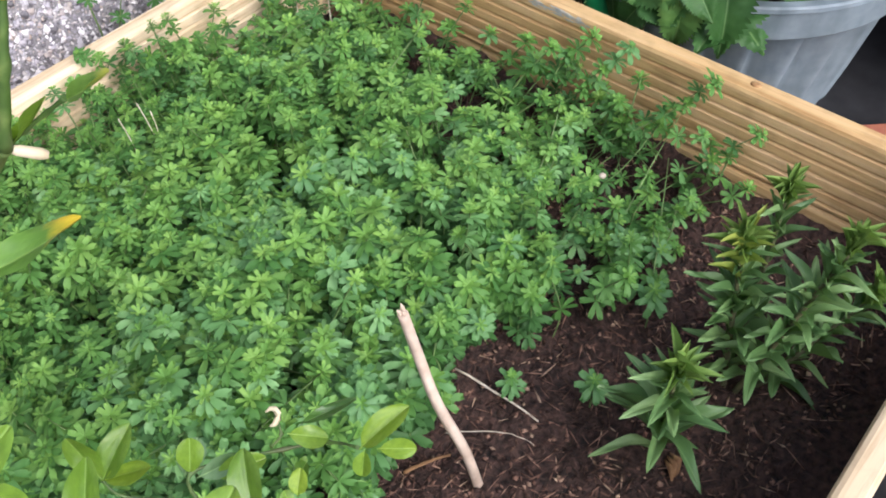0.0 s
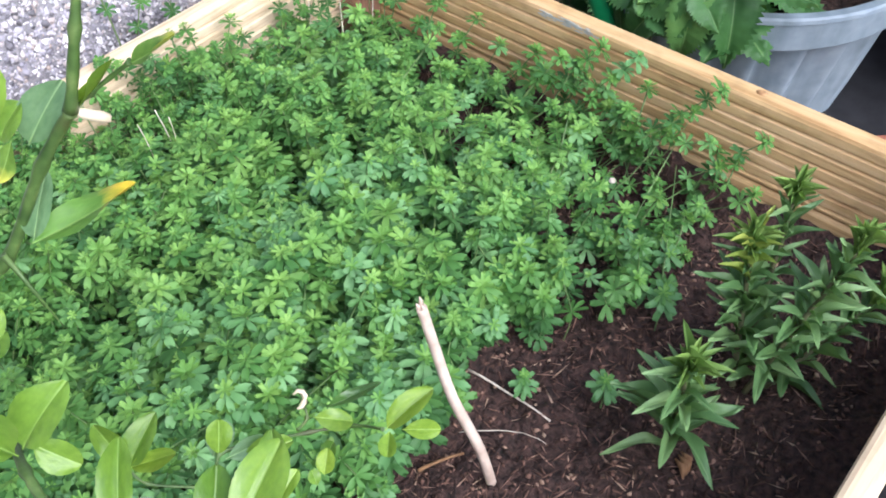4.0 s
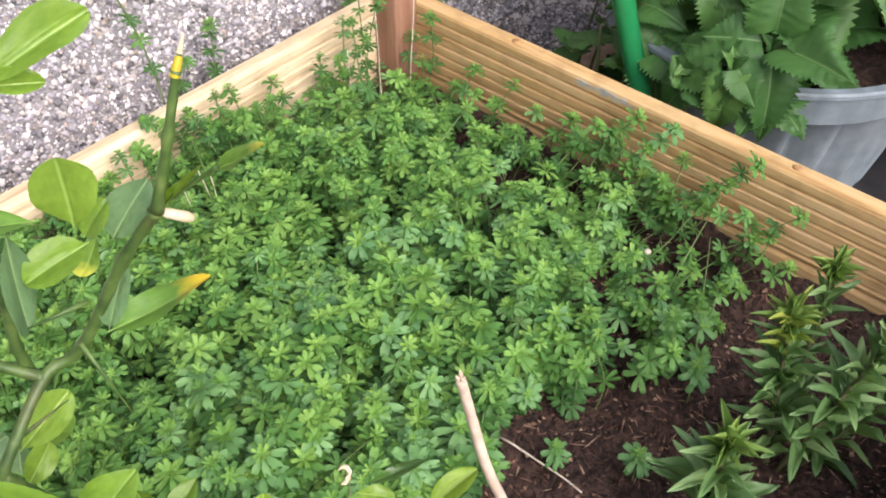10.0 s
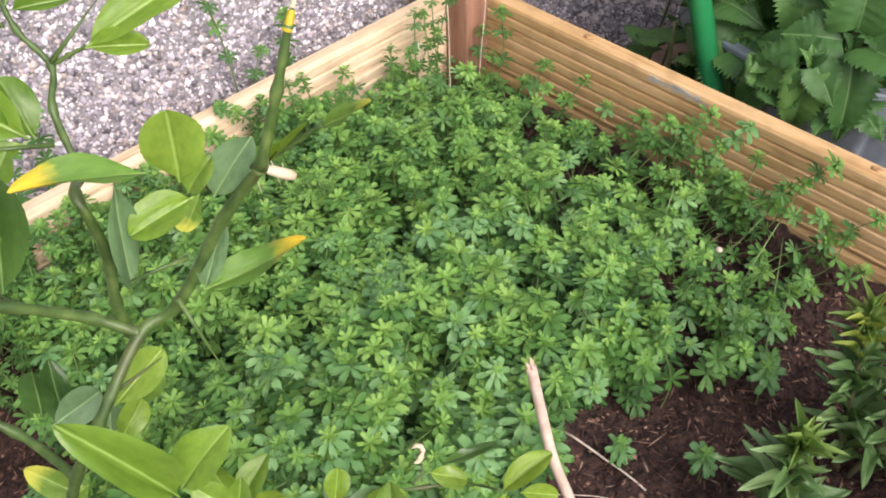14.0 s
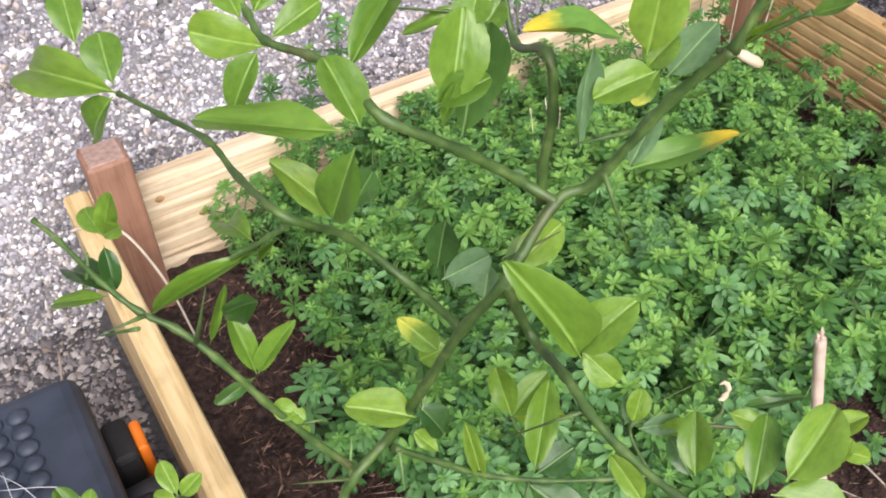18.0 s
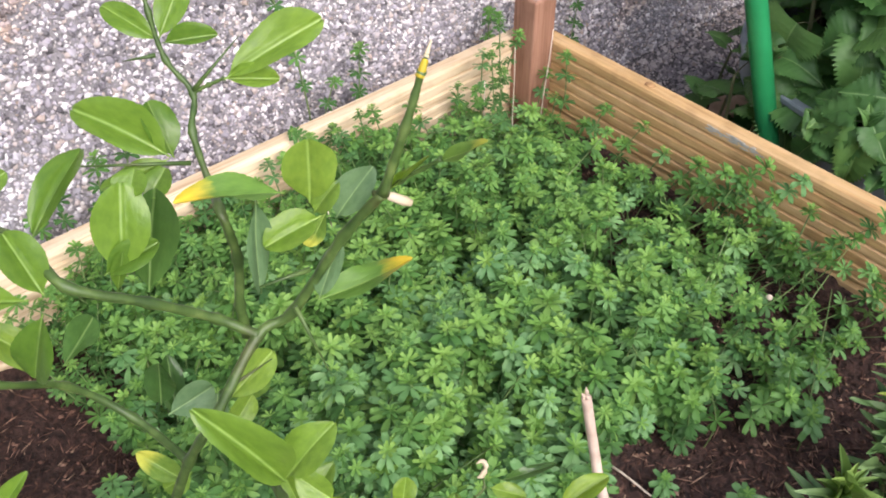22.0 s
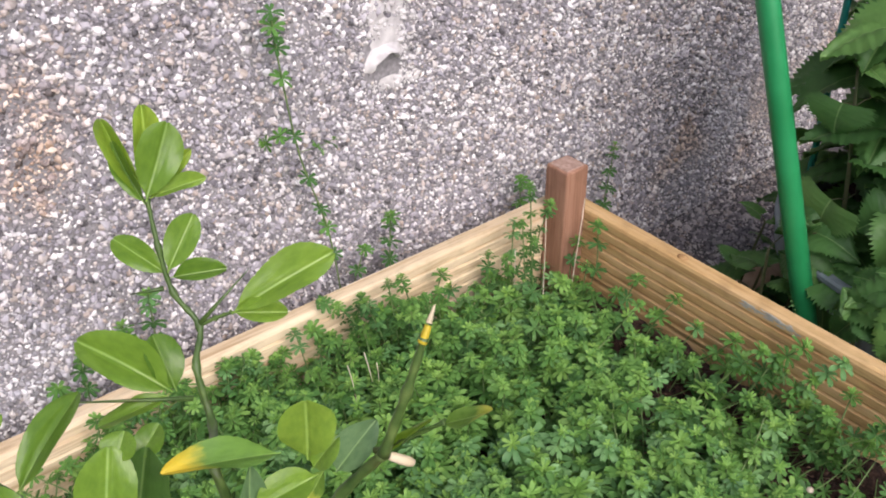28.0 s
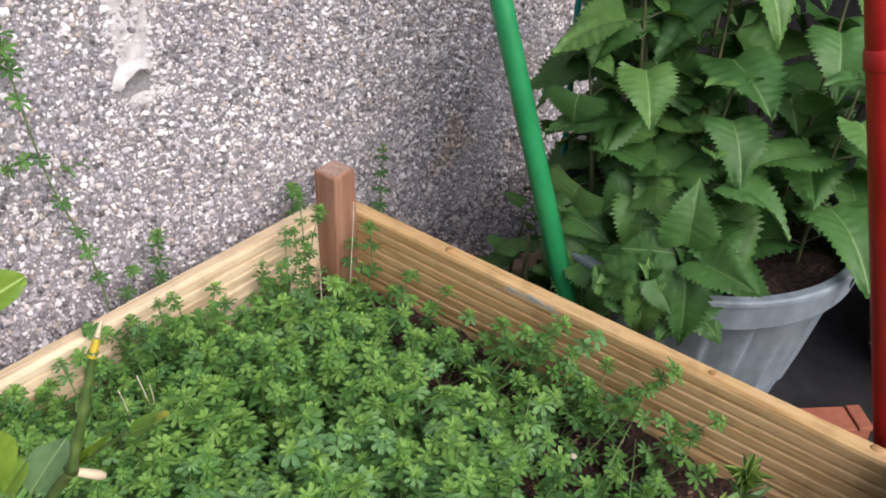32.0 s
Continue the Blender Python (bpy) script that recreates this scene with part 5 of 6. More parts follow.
    part("latch_flap", bm, ORANGE, la, "bright orange latch flap")
bm = bmesh.new()
tube(bm, [(-1.088, -0.30, 0.14), (-1.06, -0.302, 0.145), (-1.045, -0.30, 0.13)], 0.013, 12)
part("knob", bm, BLACK, case)
WIRE = plain_mat("white nylon line", (0.65, 0.67, 0.7), (0.85, 0.86, 0.87), 40.0, 0.35, 0.0)
wr = random.Random(4)
coil = thing("nylon_line", (-1.2, -0.42, 0.21), "loose tangle of white nylon line on the tool case", "line")
for i in range(22):
    bm = bmesh.new()
    x0, y0 = wr.uniform(-1.26, -1.14), wr.uniform(-0.34, -0.28)
    p = [(x0 - 0.03, y0 + wr.uniform(-.04, .04), 0.212), (x0 + wr.uniform(-.02, .05), y0 - 0.05, 0.225 + wr.uniform(0, .05)), (x0 + wr.uniform(-.02, .03), y0 - 0.14, 0.23 + wr.uniform(0, .04)), (x0 - 0.02, y0 - 0.24, 0.213)]
    tube(bm, spline(p, 6), 0.00045, 5)
    part("strand", bm, WIRE, coil)
bm = bmesh.new()
box(bm, (-1.150, -0.475, 0.21), (-1.125, -0.415, 0.232), 0.003, 2)
tagged(part("wood_offcut", bm, PINE_Y), "short yellow wood offcut on the tool case", "offcut")
bm = bmesh.new()
tube(bm, spline([(-1.035, -0.035, 0.262), (-1.01, -0.055, 0.275), (-0.985, -0.075, 0.262), (-0.965, -0.10, 0.20), (-0.955, -0.12, 0.12)], 6), 0.0016, 6)
tagged(part("string", bm, STRAW), "pale string looped over the corner of the bed", "string")
bm = bmesh.new()
tube(bm, spline([(-1.10, 0.06, 0.004), (-1.12, -0.02, 0.015), (-1.18, -0.08, 0.10), (-1.19, -0.16, 0.206), (-1.22, -0.22, 0.213)], 6), 0.0016, 6)
tagged(part("string", bm, CANE), "brown string trailing over the tool case", "string")


# loose stone chips on the ground beside the wall
def ground_stones(x0, x1, y0, y1, step, seed):
    out, faces, cx, cy = crushed_stones(x0, x1, y0, y1, step, seed)
    flat = out.copy()
    flat[..., 1] = out[..., 2]
    flat[..., 2] = (WALL_Y - out[..., 1]) * 0.9
    return flat, faces[:, ::-1]


g1, gf = ground_stones(0.03, 0.85, -0.42, 0.098, 0.0066, 21)
g2, _ = ground_stones(-1.65, -1.032, -0.30, 0.098, 0.0066, 22)
g3, _ = ground_stones(-1.0, 0.03, 0.03, 0.098, 0.0066, 23)
# the wall's stone colours multiplied darker and browner
GRIT = stone_mat("darker brownish stone chips", (0.62, 0.58, 0.54))
tagged(numpy_mesh("stone_chips", np.concatenate([g1, g2, g3]), gf, GRIT), "loose cream and grey stone chips on the ground by the wall", "gravel", kind="stuff")

# lime patch and hole in the wall
LIME = plain_mat("white lime smear", (0.5, 0.48, 0.49), (0.8, 0.78, 0.78), 55.0, 0.85, 0.5, 0.003)
bm = bmesh.new()
HX, HZ = HOLE


def blotch(bm, cx, cz, w, h, y, seed, n=26):
    c = bm.verts.new((cx, y - 0.001, cz))
    ring = []
    for i in range(n):
        a = 2 * math.pi * i / n
        k = 1 + 0.35 * noise.noise(Vector((math.cos(a) * 2.2, math.sin(a) * 2.2, seed)))
        ring.append(bm.verts.new((cx + w * k * math.cos(a), y + 0.001, cz + h * k * math.sin(a))))
    for i in range(n):
        bm.faces.new((c, ring[(i + 1) % n], ring[i])).smooth = True


for dx, dz, w, h, sd in ((0.002, 0.036, 0.031, 0.022, 1.0), (-0.014, 0.068, 0.014, 0.02, 3.0), (0.02, 0.085, 0.012, 0.03, 5.0), (-0.016, 0.11, 0.016, 0.022, 6.0), (0.016, 0.145, 0.018, 0.02, 7.0), (0.004, -0.034, 0.02, 0.01, 9.0)):
    blotch(bm, HX + dx, HZ + dz, w, h, WALL_Y - 0.0022 - 0.0001 * sd, sd)
bmesh.ops.recalc_face_normals(bm, faces=bm.faces)
tagged(part("lime_smear", bm, LIME), "white lime smear running down the pebbledash", "stain", kind="structure")
tagged(numpy_mesh("limed_stones", white_stones, sf, LIME), "stones whitened by lime below the hole in the wall", "stones", kind="stuff")
bm = bmesh.new()
arc = [(-0.024, -0.012), (-0.022, -0.006), (-0.019, 0.0), (-0.014, 0.005), (-0.009, 0.009), (-0.003, 0.0115), (0.003, 0.0125), (0.009, 0.0115), (0.015, 0.009), (0.020, 0.004), (0.023, -0.002)]
rows = []
for grow, lift, deep in ((1.55, 0.008, 0.001), (1.25, 0.004, 0.003), (1.05, 0.001, 0.013), (0.99, 0.0, 0.0135), (0.95, -0.001, 0.0)):
    rows.append([bm.verts.new((HX - 0.004 + u * grow + 0.003 * noise.noise(Vector((k * 1.7, grow * 9, 0))), WALL_Y - deep * (1.0 if 0 < k < len(arc) - 1 else 0.4) * (1 + 0.7 * noise.noise(Vector((k * 2.1, grow * 7, 3)))),
                               HZ + v * grow + lift + 0.003 * noise.noise(Vector((k * 1.3, grow * 8, 6))))) for k, (u, v) in enumerate(arc)])
for a, b in zip(rows, rows[1:]):
    for k in range(len(arc) - 1):
        bm.faces.new((a[k], a[k + 1], b[k + 1], b[k])).smooth = True
bmesh.ops.recalc_face_normals(bm, faces=bm.faces)
tagged(part("wall_socket_hole", bm, LIME), "arched lime lip over a shallow hole in the wall", "hole", kind="structure")

# knots, scuffs on the far board
KNOT = plain_mat("wood knot", (0.3, 0.15, 0.06), (0.58, 0.36, 0.16), 120.0, 0.6, 0.3)
SCUFF = plain_mat("grey scuffed grain", (0.34, 0.35, 0.32), (0.52, 0.53, 0.49), 90.0, 0.8, 0.3)
for x, y, r in ((0.012, -0.228, 0.009), (0.014, -0.655, 0.007), (0.017, -0.86, 0.008)):
    bm = bmesh.new()
    bmesh.ops.create_uvsphere(bm, u_segments=14, v_segments=8, radius=1.0, matrix=Matrix.LocRotScale((x, y, TOP + 0.0002), None, (r * 0.75, r, 0.0022)))
    part("knot", bm, KNOT, bed, "round brown wood knot", True)
for x, z, r in ((-0.93, 0.232, 0.006), (-0.885, 0.19, 0.006), (-0.70, 0.21, 0.005)):
    bm = bmesh.new()
    bmesh.ops.create_uvsphere(bm, u_segments=12, v_segments=8, radius=1.0, matrix=Matrix.LocRotScale((x, -0.0003, z), None, (r, 0.0015, r * 0.8)))
    part("knot", bm, KNOT, bed, "round brown wood knot", True)
bm = bmesh.new()
sr = random.Random(14)
for i in range(60):
    y, z = -0.385 + sr.gauss(0, 0.024), TOP - 0.0095 + sr.gauss(0, 0.0032)
    bmesh.ops.create_uvsphere(bm, u_segments=6, v_segments=4, radius=1.0, matrix=Matrix.LocRotScale((0.0001, y, min(z, TOP - 0.0035)), None, (0.0006, sr.uniform(0.004, 0.012), sr.uniform(0.0006, 0.0015))))
part("scuff", bm, SCUFF, bed, "grey scuffed patch on the board edge", True)


# ---- thorny citrus beside the bed ----
CITRUS = leaf_mat("citrus leaf", [(0.0, (0.115, 0.235, 0.03)), (0.5, (0.20, 0.355, 0.045)), (1.0, (0.265, 0.42, 0.058))], 0.3, 0.36, veins=0.15, sheen=0.6, bump=0.6, blotch=0.85)
CITRUS_DARK = leaf_mat("mature citrus leaf", [(0.0, (0.045, 0.12, 0.028)), (1.0, (0.09, 0.195, 0.042))], 0.28, 0.3, veins=0.15, sheen=0.65, bump=0.6, blotch=0.85)
CITRUS_PALE = leaf_mat("citrus leaf underside", [(0.0, (0.15, 0.27, 0.13)), (1.0, (0.2, 0.33, 0.16))], 0.42, 0.3, veins=0.3, bump=0.5, blotch=0.8)
CITRUS_LIME = leaf_mat("young citrus leaf", [(0.0, (0.21, 0.36, 0.04)), (1.0, (0.34, 0.49, 0.055))], 0.34, 0.38, veins=0.15, bump=0.5, blotch=0.8)
CITRUS_TIP = leaf_mat("citrus leaf with a yellow tip", [(0.0, (0.13, 0.28, 0.05)), (1.0, (0.17, 0.33, 0.06))], 0.4, 0.3, veins=0.35, tip=(0.77, 0.94, (0.82, 0.62, 0.05)), blotch=0.8)
CITRUS_EDGE = leaf_mat("citrus leaf turning yellow", [(0.0, (0.15, 0.28, 0.05)), (1.0, (0.2, 0.33, 0.06))], 0.4, 0.3, veins=0.35, tip=(0.73, 1.3, (0.55, 0.58, 0.09)), blotch=0.8)
CITRUS_YELLOW = leaf_mat("yellow citrus leaf", [(0.0, (0.7, 0.55, 0.04)), (1.0, (0.8, 0.62, 0.06))], 0.4, 0.35, veins=0.2, blotch=0.8)
CITRUS_WHITE = leaf_mat("citrus leaf with a bleached tip", [(0.0, (0.1, 0.22, 0.05)), (1.0, (0.12, 0.26, 0.06))], 0.4, 0.3, veins=0.3, blotch=0.8)
m, nt, b = material("green citrus bark", 0.45)
v = coords(nt)
f = noise_tex(nt, v, 90.0, 6.0)
col = ramp(nt, f, [(0.3, (0.035, 0.075, 0.016)), (0.55, (0.075, 0.135, 0.03)), (0.75, (0.15, 0.22, 0.06))])
corky = noise_tex(nt, v, 26.0, 4.0)
col = mixed(nt, 'MIX', ramp(nt, corky, [(0.58, (0, 0, 0)), (0.72, (0.5, 0.5, 0.5))]), col, (0.10, 0.075, 0.035))
nt.links.new(col, b.inputs["Base Color"])
bumped(nt, b, f, 0.5, 0.0015)
BARK = m
CREAM = plain_mat("cream dry tip", (0.6, 0.5, 0.32), (0.8, 0.72, 0.52), 70.0, 0.7, 0.2)


def crinkled_leaf(name, mat, fold, arch, wave, seed, twist=0.0):
    """An oval, blunt-ended citrus leaf one unit long on +x: a short stalk, a softly rippled margin, a folded blade puffed between its veins."""
    r = random.Random(seed)
    n, ys = 28, (-1.0, -0.82, -0.55, -0.28, 0.0, 0.28, 0.55, 0.82, 1.0)
    bm, rows = bmesh.new(), []
    peak, full = r.uniform(0.98, 1.25), r.uniform(1.9, 2.25)
    lean = r.uniform(-0.05, 0.05)
    for i in range(n + 1):
        s = 1.0 - (1.0 - i / n) ** 1.25
        u = max(0.0, (s - 0.07) / 0.93) ** peak
        w = 0.5 * max(0.05, (1.0 - abs(2.0 * u - 1.0) ** full) ** 0.62) if i < n else 0.035
        row = []
        for y in ys:
            ww = w
            if abs(y) == 1.0 and 3 < i < n:
                ww *= (1.008 if i % 2 else 0.992) * r.uniform(0.985, 1.015)
            yy = y * ww + lean * math.sin(math.pi * u)
            q = ((u - 0.7 * abs(yy)) * 6.0) % 1.0
            puff = 0.014 * math.sin(math.pi * q) * min(1.0, abs(y) * 3) * (1 - 0.7 * abs(y))
            ripple = wave * math.sin(7 * s + 2.2 * (1 if y > 0 else -1) + seed) * y * y * w * 2
            z = -arch * s * s + fold * abs(y * ww) * (1 - 0.35 * abs(y)) + puff + ripple + twist * yy * s
            row.append(bm.verts.new((s - (0.02 * (1 - abs(y)) if i == n else 0.0), yy, z)))
        rows.append(row)
    for a, b in zip(rows, rows[1:]):
        for k in range(8):
            bm.faces.new((a[k], b[k], b[k + 1], a[k + 1])).smooth = True
    return finish(bm, name, mat)


CITRUS_MESHES = {}
for key, mat in (("G", CITRUS), ("B", CITRUS_DARK), ("P", CITRUS_PALE), ("Y", CITRUS_LIME), ("T", CITRUS_TIP), ("O", CITRUS_EDGE), ("Z", CITRUS_YELLOW), ("W", CITRUS_WHITE)):
    CITRUS_MESHES[key] = [crinkled_leaf("citrus_leaf", mat, f, a, w, i, t) for i, (f, a, w, t) in enumerate(((0.35, 0.12, 0.04, 0.15), (0.55, 0.26, 0.05, -0.25), (0.3, -0.10, 0.05, 0.3),
                                                                                                             (0.7, 0.10, 0.04, 0.1), (0.4, -0.20, 0.05, -0.35), (0.5, 0.34, 0.05, 0.2)))]
LEAF_WORDS = {"T": "leaf with a bright yellow and brown tip", "Z": "fully yellow leaf", "O": "leaf with a yellow edge", "Y": "lime green young leaf", "P": "grey-green leaf underside", "W": "curled leaf with a bleached tip"}
citrus = thing("citrus_shrub", (-1.13, -0.64, 0.0), "young thorny citrus shrub with green stems and some yellowing leaves", "shrub")
crng = random.Random(9)


def limb(name, nodes, r0, r1, mat=None):
    pts = spline(nodes, 6)
    n = len(pts) - 1
    bm = bmesh.new()
    tube(bm, pts, [0.88 * (r0 + (r1 - r0) * i / n) + ((0.0007 if i % 6 == 0 else 0.0002 * math.sin(i * 2.3)) if mat is None else 0.0) for i in range(n + 1)], 12)
    return part(name, bm, mat or BARK, citrus)


def citrus_leaf(kind, base, tip, width, toward):
    n = Vector(toward) * 0.8 + Vector((0, 0, 0.3)) + Vector((crng.uniform(-.3, .3), crng.uniform(-.3, .3), crng.uniform(-.2, .2)))
    return place_leaf(crng.choice(CITRUS_MESHES[kind]), "leaf", base, tip, width * 0.97, n, citrus, LEAF_WORDS.get(kind, ""))


def citrus_thorn(base, tip, yellow=False):
    bm = bmesh.new()
    a, b = Vector(base), Vector(tip)
    tube(bm, [a, a.lerp(b, 0.4), b], [0.0014, 0.0009, 0.0002], 7)
    return part("thorn", bm, STEM if yellow else BARK, citrus, "yellow-green thorn" if yellow else "")


def curl(c):
    c = Vector(c)
    bm = bmesh.new()
    tube(bm, [c + 0.0055 * Vector((math.cos(a), 0.35 * math.sin(a), math.sin(a) * 1.2)) for a in (-2.2, -1.6, -0.9, -0.2, 0.5, 1.2, 1.9)], [0.0006, 0.0018, 0.0022, 0.0022, 0.0019, 0.0014, 0.0004], 7)
    return part("curled_leaf", bm, CREAM, citrus, "small curled white dead leaf")


def citrus_bud(a, b):
    bm = bmesh.new()
    a, b = Vector(a), Vector(b)
    tube(bm, [a, a.lerp(b, 0.3), a.lerp(b, 0.8), b], [0.0012, 0.0022, 0.0024, 0.0016], 8)
    return part("dry_tip", bm, CREAM, citrus, "dry cream stub")


limb("trunk", [(-1.1300, -0.6400, -0.0100), (-1.1180, -0.6350, 0.1200), (-1.0850, -0.6220, 0.2800), (-1.0323, -0.5801, 0.3303)], 0.0050, 0.0036)
# base of the stem down to the ground
limb("trunk", [(-1.0323, -0.5801, 0.3303), (-1.0062, -0.5821, 0.3785), (-0.9823, -0.5859, 0.4256), (-0.9593, -0.5868, 0.4685), (-0.9315, -0.5815, 0.4814), (-0.9188, -0.6019, 0.5411), (-0.9056, -0.6222, 0.6031), (-0.8913, -0.6358, 0.6407), (-0.8561, -0.6248, 0.6647), (-0.8382, -0.6304, 0.6735), (-0.8144, -0.6456, 0.7192), (-0.8016, -0.6609, 0.7470)], 0.0035, 0.0027)
limb("trunk_top", [(-0.8016, -0.6609, 0.7470), (-0.7920, -0.6661, 0.7804), (-0.7832, -0.6672, 0.8051)], 0.0028, 0.0018)
limb("tip", [(-0.7832, -0.6672, 0.8051), (-0.7811, -0.6664, 0.8077), (-0.7789, -0.6654, 0.8103)], 0.0010, 0.0008)
limb("branch", [(-0.9056, -0.6222, 0.6031), (-0.9137, -0.5797, 0.6046), (-0.9363, -0.5642, 0.6348), (-0.9685, -0.5749, 0.6721), (-0.9747, -0.5337, 0.6687), (-0.9771, -0.5012, 0.6703), (-0.9878, -0.4594, 0.6638), (-0.9995, -0.4216, 0.6593)], 0.0027, 0.0014)
limb("branch", [(-0.8561, -0.6248, 0.6647), (-0.8692, -0.6119, 0.6753), (-0.8976, -0.6079, 0.7022), (-0.9278, -0.5987, 0.7252), (-0.9290, -0.5700, 0.7297), (-0.9373, -0.5512, 0.7324), (-0.9473, -0.5254, 0.7298), (-0.9470, -0.5064, 0.7337), (-0.9460, -0.4831, 0.7402)], 0.0031, 0.0018)
limb("branch", [(-0.8913, -0.6358, 0.6407), (-0.8763, -0.6393, 0.5968), (-0.8836, -0.6759, 0.6094), (-0.8871, -0.6976, 0.6102), (-0.8852, -0.7195, 0.6063), (-0.8786, -0.7463, 0.6028), (-0.8704, -0.7691, 0.6045), (-0.8681, -0.7932, 0.5966), (-0.8593, -0.8110, 0.5965), (-0.8417, -0.8378, 0.5960)], 0.0030, 0.0014)
limb("branch", [(-0.9604, -0.5835, 0.4754), (-0.9784, -0.5730, 0.5064), (-0.9959, -0.5625, 0.5418), (-1.0112, -0.5502, 0.5750), (-1.0243, -0.5371, 0.5935), (-1.0369, -0.5250, 0.6023), (-1.0480, -0.5058, 0.6138), (-1.0581, -0.4770, 0.6238), (-1.0651, -0.4567, 0.6257)], 0.0027, 0.0014)
limb("branch", [(-0.9337, -0.5886, 0.4792), (-0.9060, -0.5995, 0.4539), (-0.8805, -0.6119, 0.4352), (-0.8459, -0.6271, 0.4204), (-0.8104, -0.6432, 0.4138), (-0.7813, -0.6556, 0.4105)], 0.0026, 0.0014)
limb("twig", [(-0.7813, -0.6556, 0.4105), (-0.7730, -0.6231, 0.4237), (-0.7199, -0.6535, 0.4165), (-0.6977, -0.6737, 0.4176), (-0.6961, -0.6995, 0.4372)], 0.0015, 0.0010)
limb("twig", [(-0.7269, -0.6499, 0.4247), (-0.7160, -0.6480, 0.4245), (-0.7126, -0.6404, 0.4347)], 0.0011, 0.0010)
limb("branch", [(-0.8569, -0.6158, 0.6592), (-0.8584, -0.6162, 0.6808), (-0.8550, -0.6165, 0.7104), (-0.8573, -0.6124, 0.7393), (-0.8351, -0.5592, 0.7069), (-0.8304, -0.5397, 0.7295), (-0.8196, -0.5258, 0.7413), (-0.8249, -0.5129, 0.7581), (-0.8243, -0.5034, 0.7804), (-0.8215, -0.4937, 0.8026)], 0.0030, 0.0012)
limb("twig", [(-0.8193, -0.5256, 0.7418), (-0.8121, -0.5302, 0.7457), (-0.8056, -0.5357, 0.7495)], 0.0014, 0.0010)
limb("twig", [(-0.9686, -0.5730, 0.6654), (-0.9819, -0.5596, 0.6481), (-0.9964, -0.5447, 0.6305)], 0.0018, 0.0010)
limb("twig", [(-0.9857, -0.5937, 0.4168), (-0.9778, -0.6099, 0.4062), (-0.9693, -0.6255, 0.3972)], 0.0014, 0.0010)
limb("twig", [(-0.7996, -0.6517, 0.7402), (-0.7925, -0.6616, 0.7499), (-0.7807, -0.6767, 0.7649)], 0.0014, 0.0010)
limb("twig", [(-0.8690, -0.7930, 0.5950), (-0.8729, -0.8007, 0.5893), (-0.8777, -0.8059, 0.5832)], 0.0014, 0.0010)
limb("twig", [(-1.0554, -0.4995, 0.6085), (-1.0502, -0.4956, 0.6182), (-1.0491, -0.4915, 0.6223)], 0.0012, 0.0010)
limb("shoot", [(-1.0991, -0.5239, 0.3216), (-1.1121, -0.4939, 0.3373), (-1.1140, -0.4583, 0.3641)], 0.0014, 0.0010)
limb("shoot", [(-1.0774, -0.5457, 0.2942), (-1.0870, -0.5171, 0.3340), (-1.0861, -0.5049, 0.3579), (-1.0689, -0.5008, 0.3791), (-1.0520, -0.4973, 0.4006)], 0.0016, 0.0010)
citrus_leaf("G", (-0.9995, -0.4216, 0.6593), (-1.0482, -0.3531, 0.6633), 0.0306, (-0.0936, -0.8475, 0.5225))
citrus_leaf("G", (-1.0002, -0.4163, 0.6621), (-0.9970, -0.3931, 0.6829), 0.0233, (-0.1396, -0.8423, 0.5206))
citrus_leaf("G", (-1.0025, -0.4196, 0.6571), (-1.0262, -0.4111, 0.6339), 0.0254, (-0.1116, -0.8197, 0.5619))
citrus_leaf("G", (-0.9811, -0.5588, 0.6502), (-0.9867, -0.5213, 0.6452), 0.0162, (-0.1818, -0.7172, 0.6727))
citrus_leaf("G", (-0.9723, -0.5708, 0.6580), (-0.9848, -0.5389, 0.6196), 0.0067, (-0.2018, -0.6920, 0.6932))
citrus_leaf("G", (-0.9388, -0.5617, 0.6479), (-0.9574, -0.5508, 0.6814), 0.0185, (-0.2681, -0.7113, 0.6497))
citrus_leaf("W", (-0.9334, -0.5592, 0.6435), (-0.9064, -0.5356, 0.6388), 0.0142, (-0.3098, -0.6855, 0.6589))
citrus_leaf("G", (-1.0087, -0.3876, 0.6751), (-1.0047, -0.3637, 0.6986), 0.0188, (-0.1223, -0.8678, 0.4816))
citrus_leaf("G", (-0.9416, -0.5889, 0.7182), (-0.9897, -0.5453, 0.7121), 0.0247, (-0.2595, -0.7555, 0.6016))
citrus_leaf("G", (-0.9359, -0.5929, 0.7204), (-0.9378, -0.5678, 0.7423), 0.0200, (-0.3259, -0.7461, 0.5806))
citrus_leaf("G", (-0.9389, -0.5924, 0.7111), (-0.9550, -0.5905, 0.6742), 0.0214, (-0.2983, -0.7025, 0.6462))
citrus_leaf("G", (-0.9486, -0.5272, 0.7280), (-0.9712, -0.5007, 0.7262), 0.0196, (-0.2496, -0.8069, 0.5354))
citrus_leaf("G", (-0.9516, -0.5262, 0.7268), (-0.9729, -0.5337, 0.7088), 0.0140, (-0.2495, -0.7874, 0.5637))
citrus_leaf("G", (-0.9450, -0.5264, 0.7304), (-0.9196, -0.5257, 0.7423), 0.0139, (-0.3053, -0.7954, 0.5235))
citrus_leaf("G", (-0.9277, -0.5685, 0.7316), (-0.8897, -0.5481, 0.7571), 0.0171, (-0.3654, -0.7657, 0.5293))
citrus_leaf("G", (-0.9506, -0.5063, 0.7316), (-0.9509, -0.4788, 0.7460), 0.0184, (-0.2589, -0.8283, 0.4969))
citrus_leaf("G", (-0.9451, -0.5081, 0.7340), (-0.9266, -0.4991, 0.7485), 0.0155, (-0.2897, -0.8173, 0.4982))
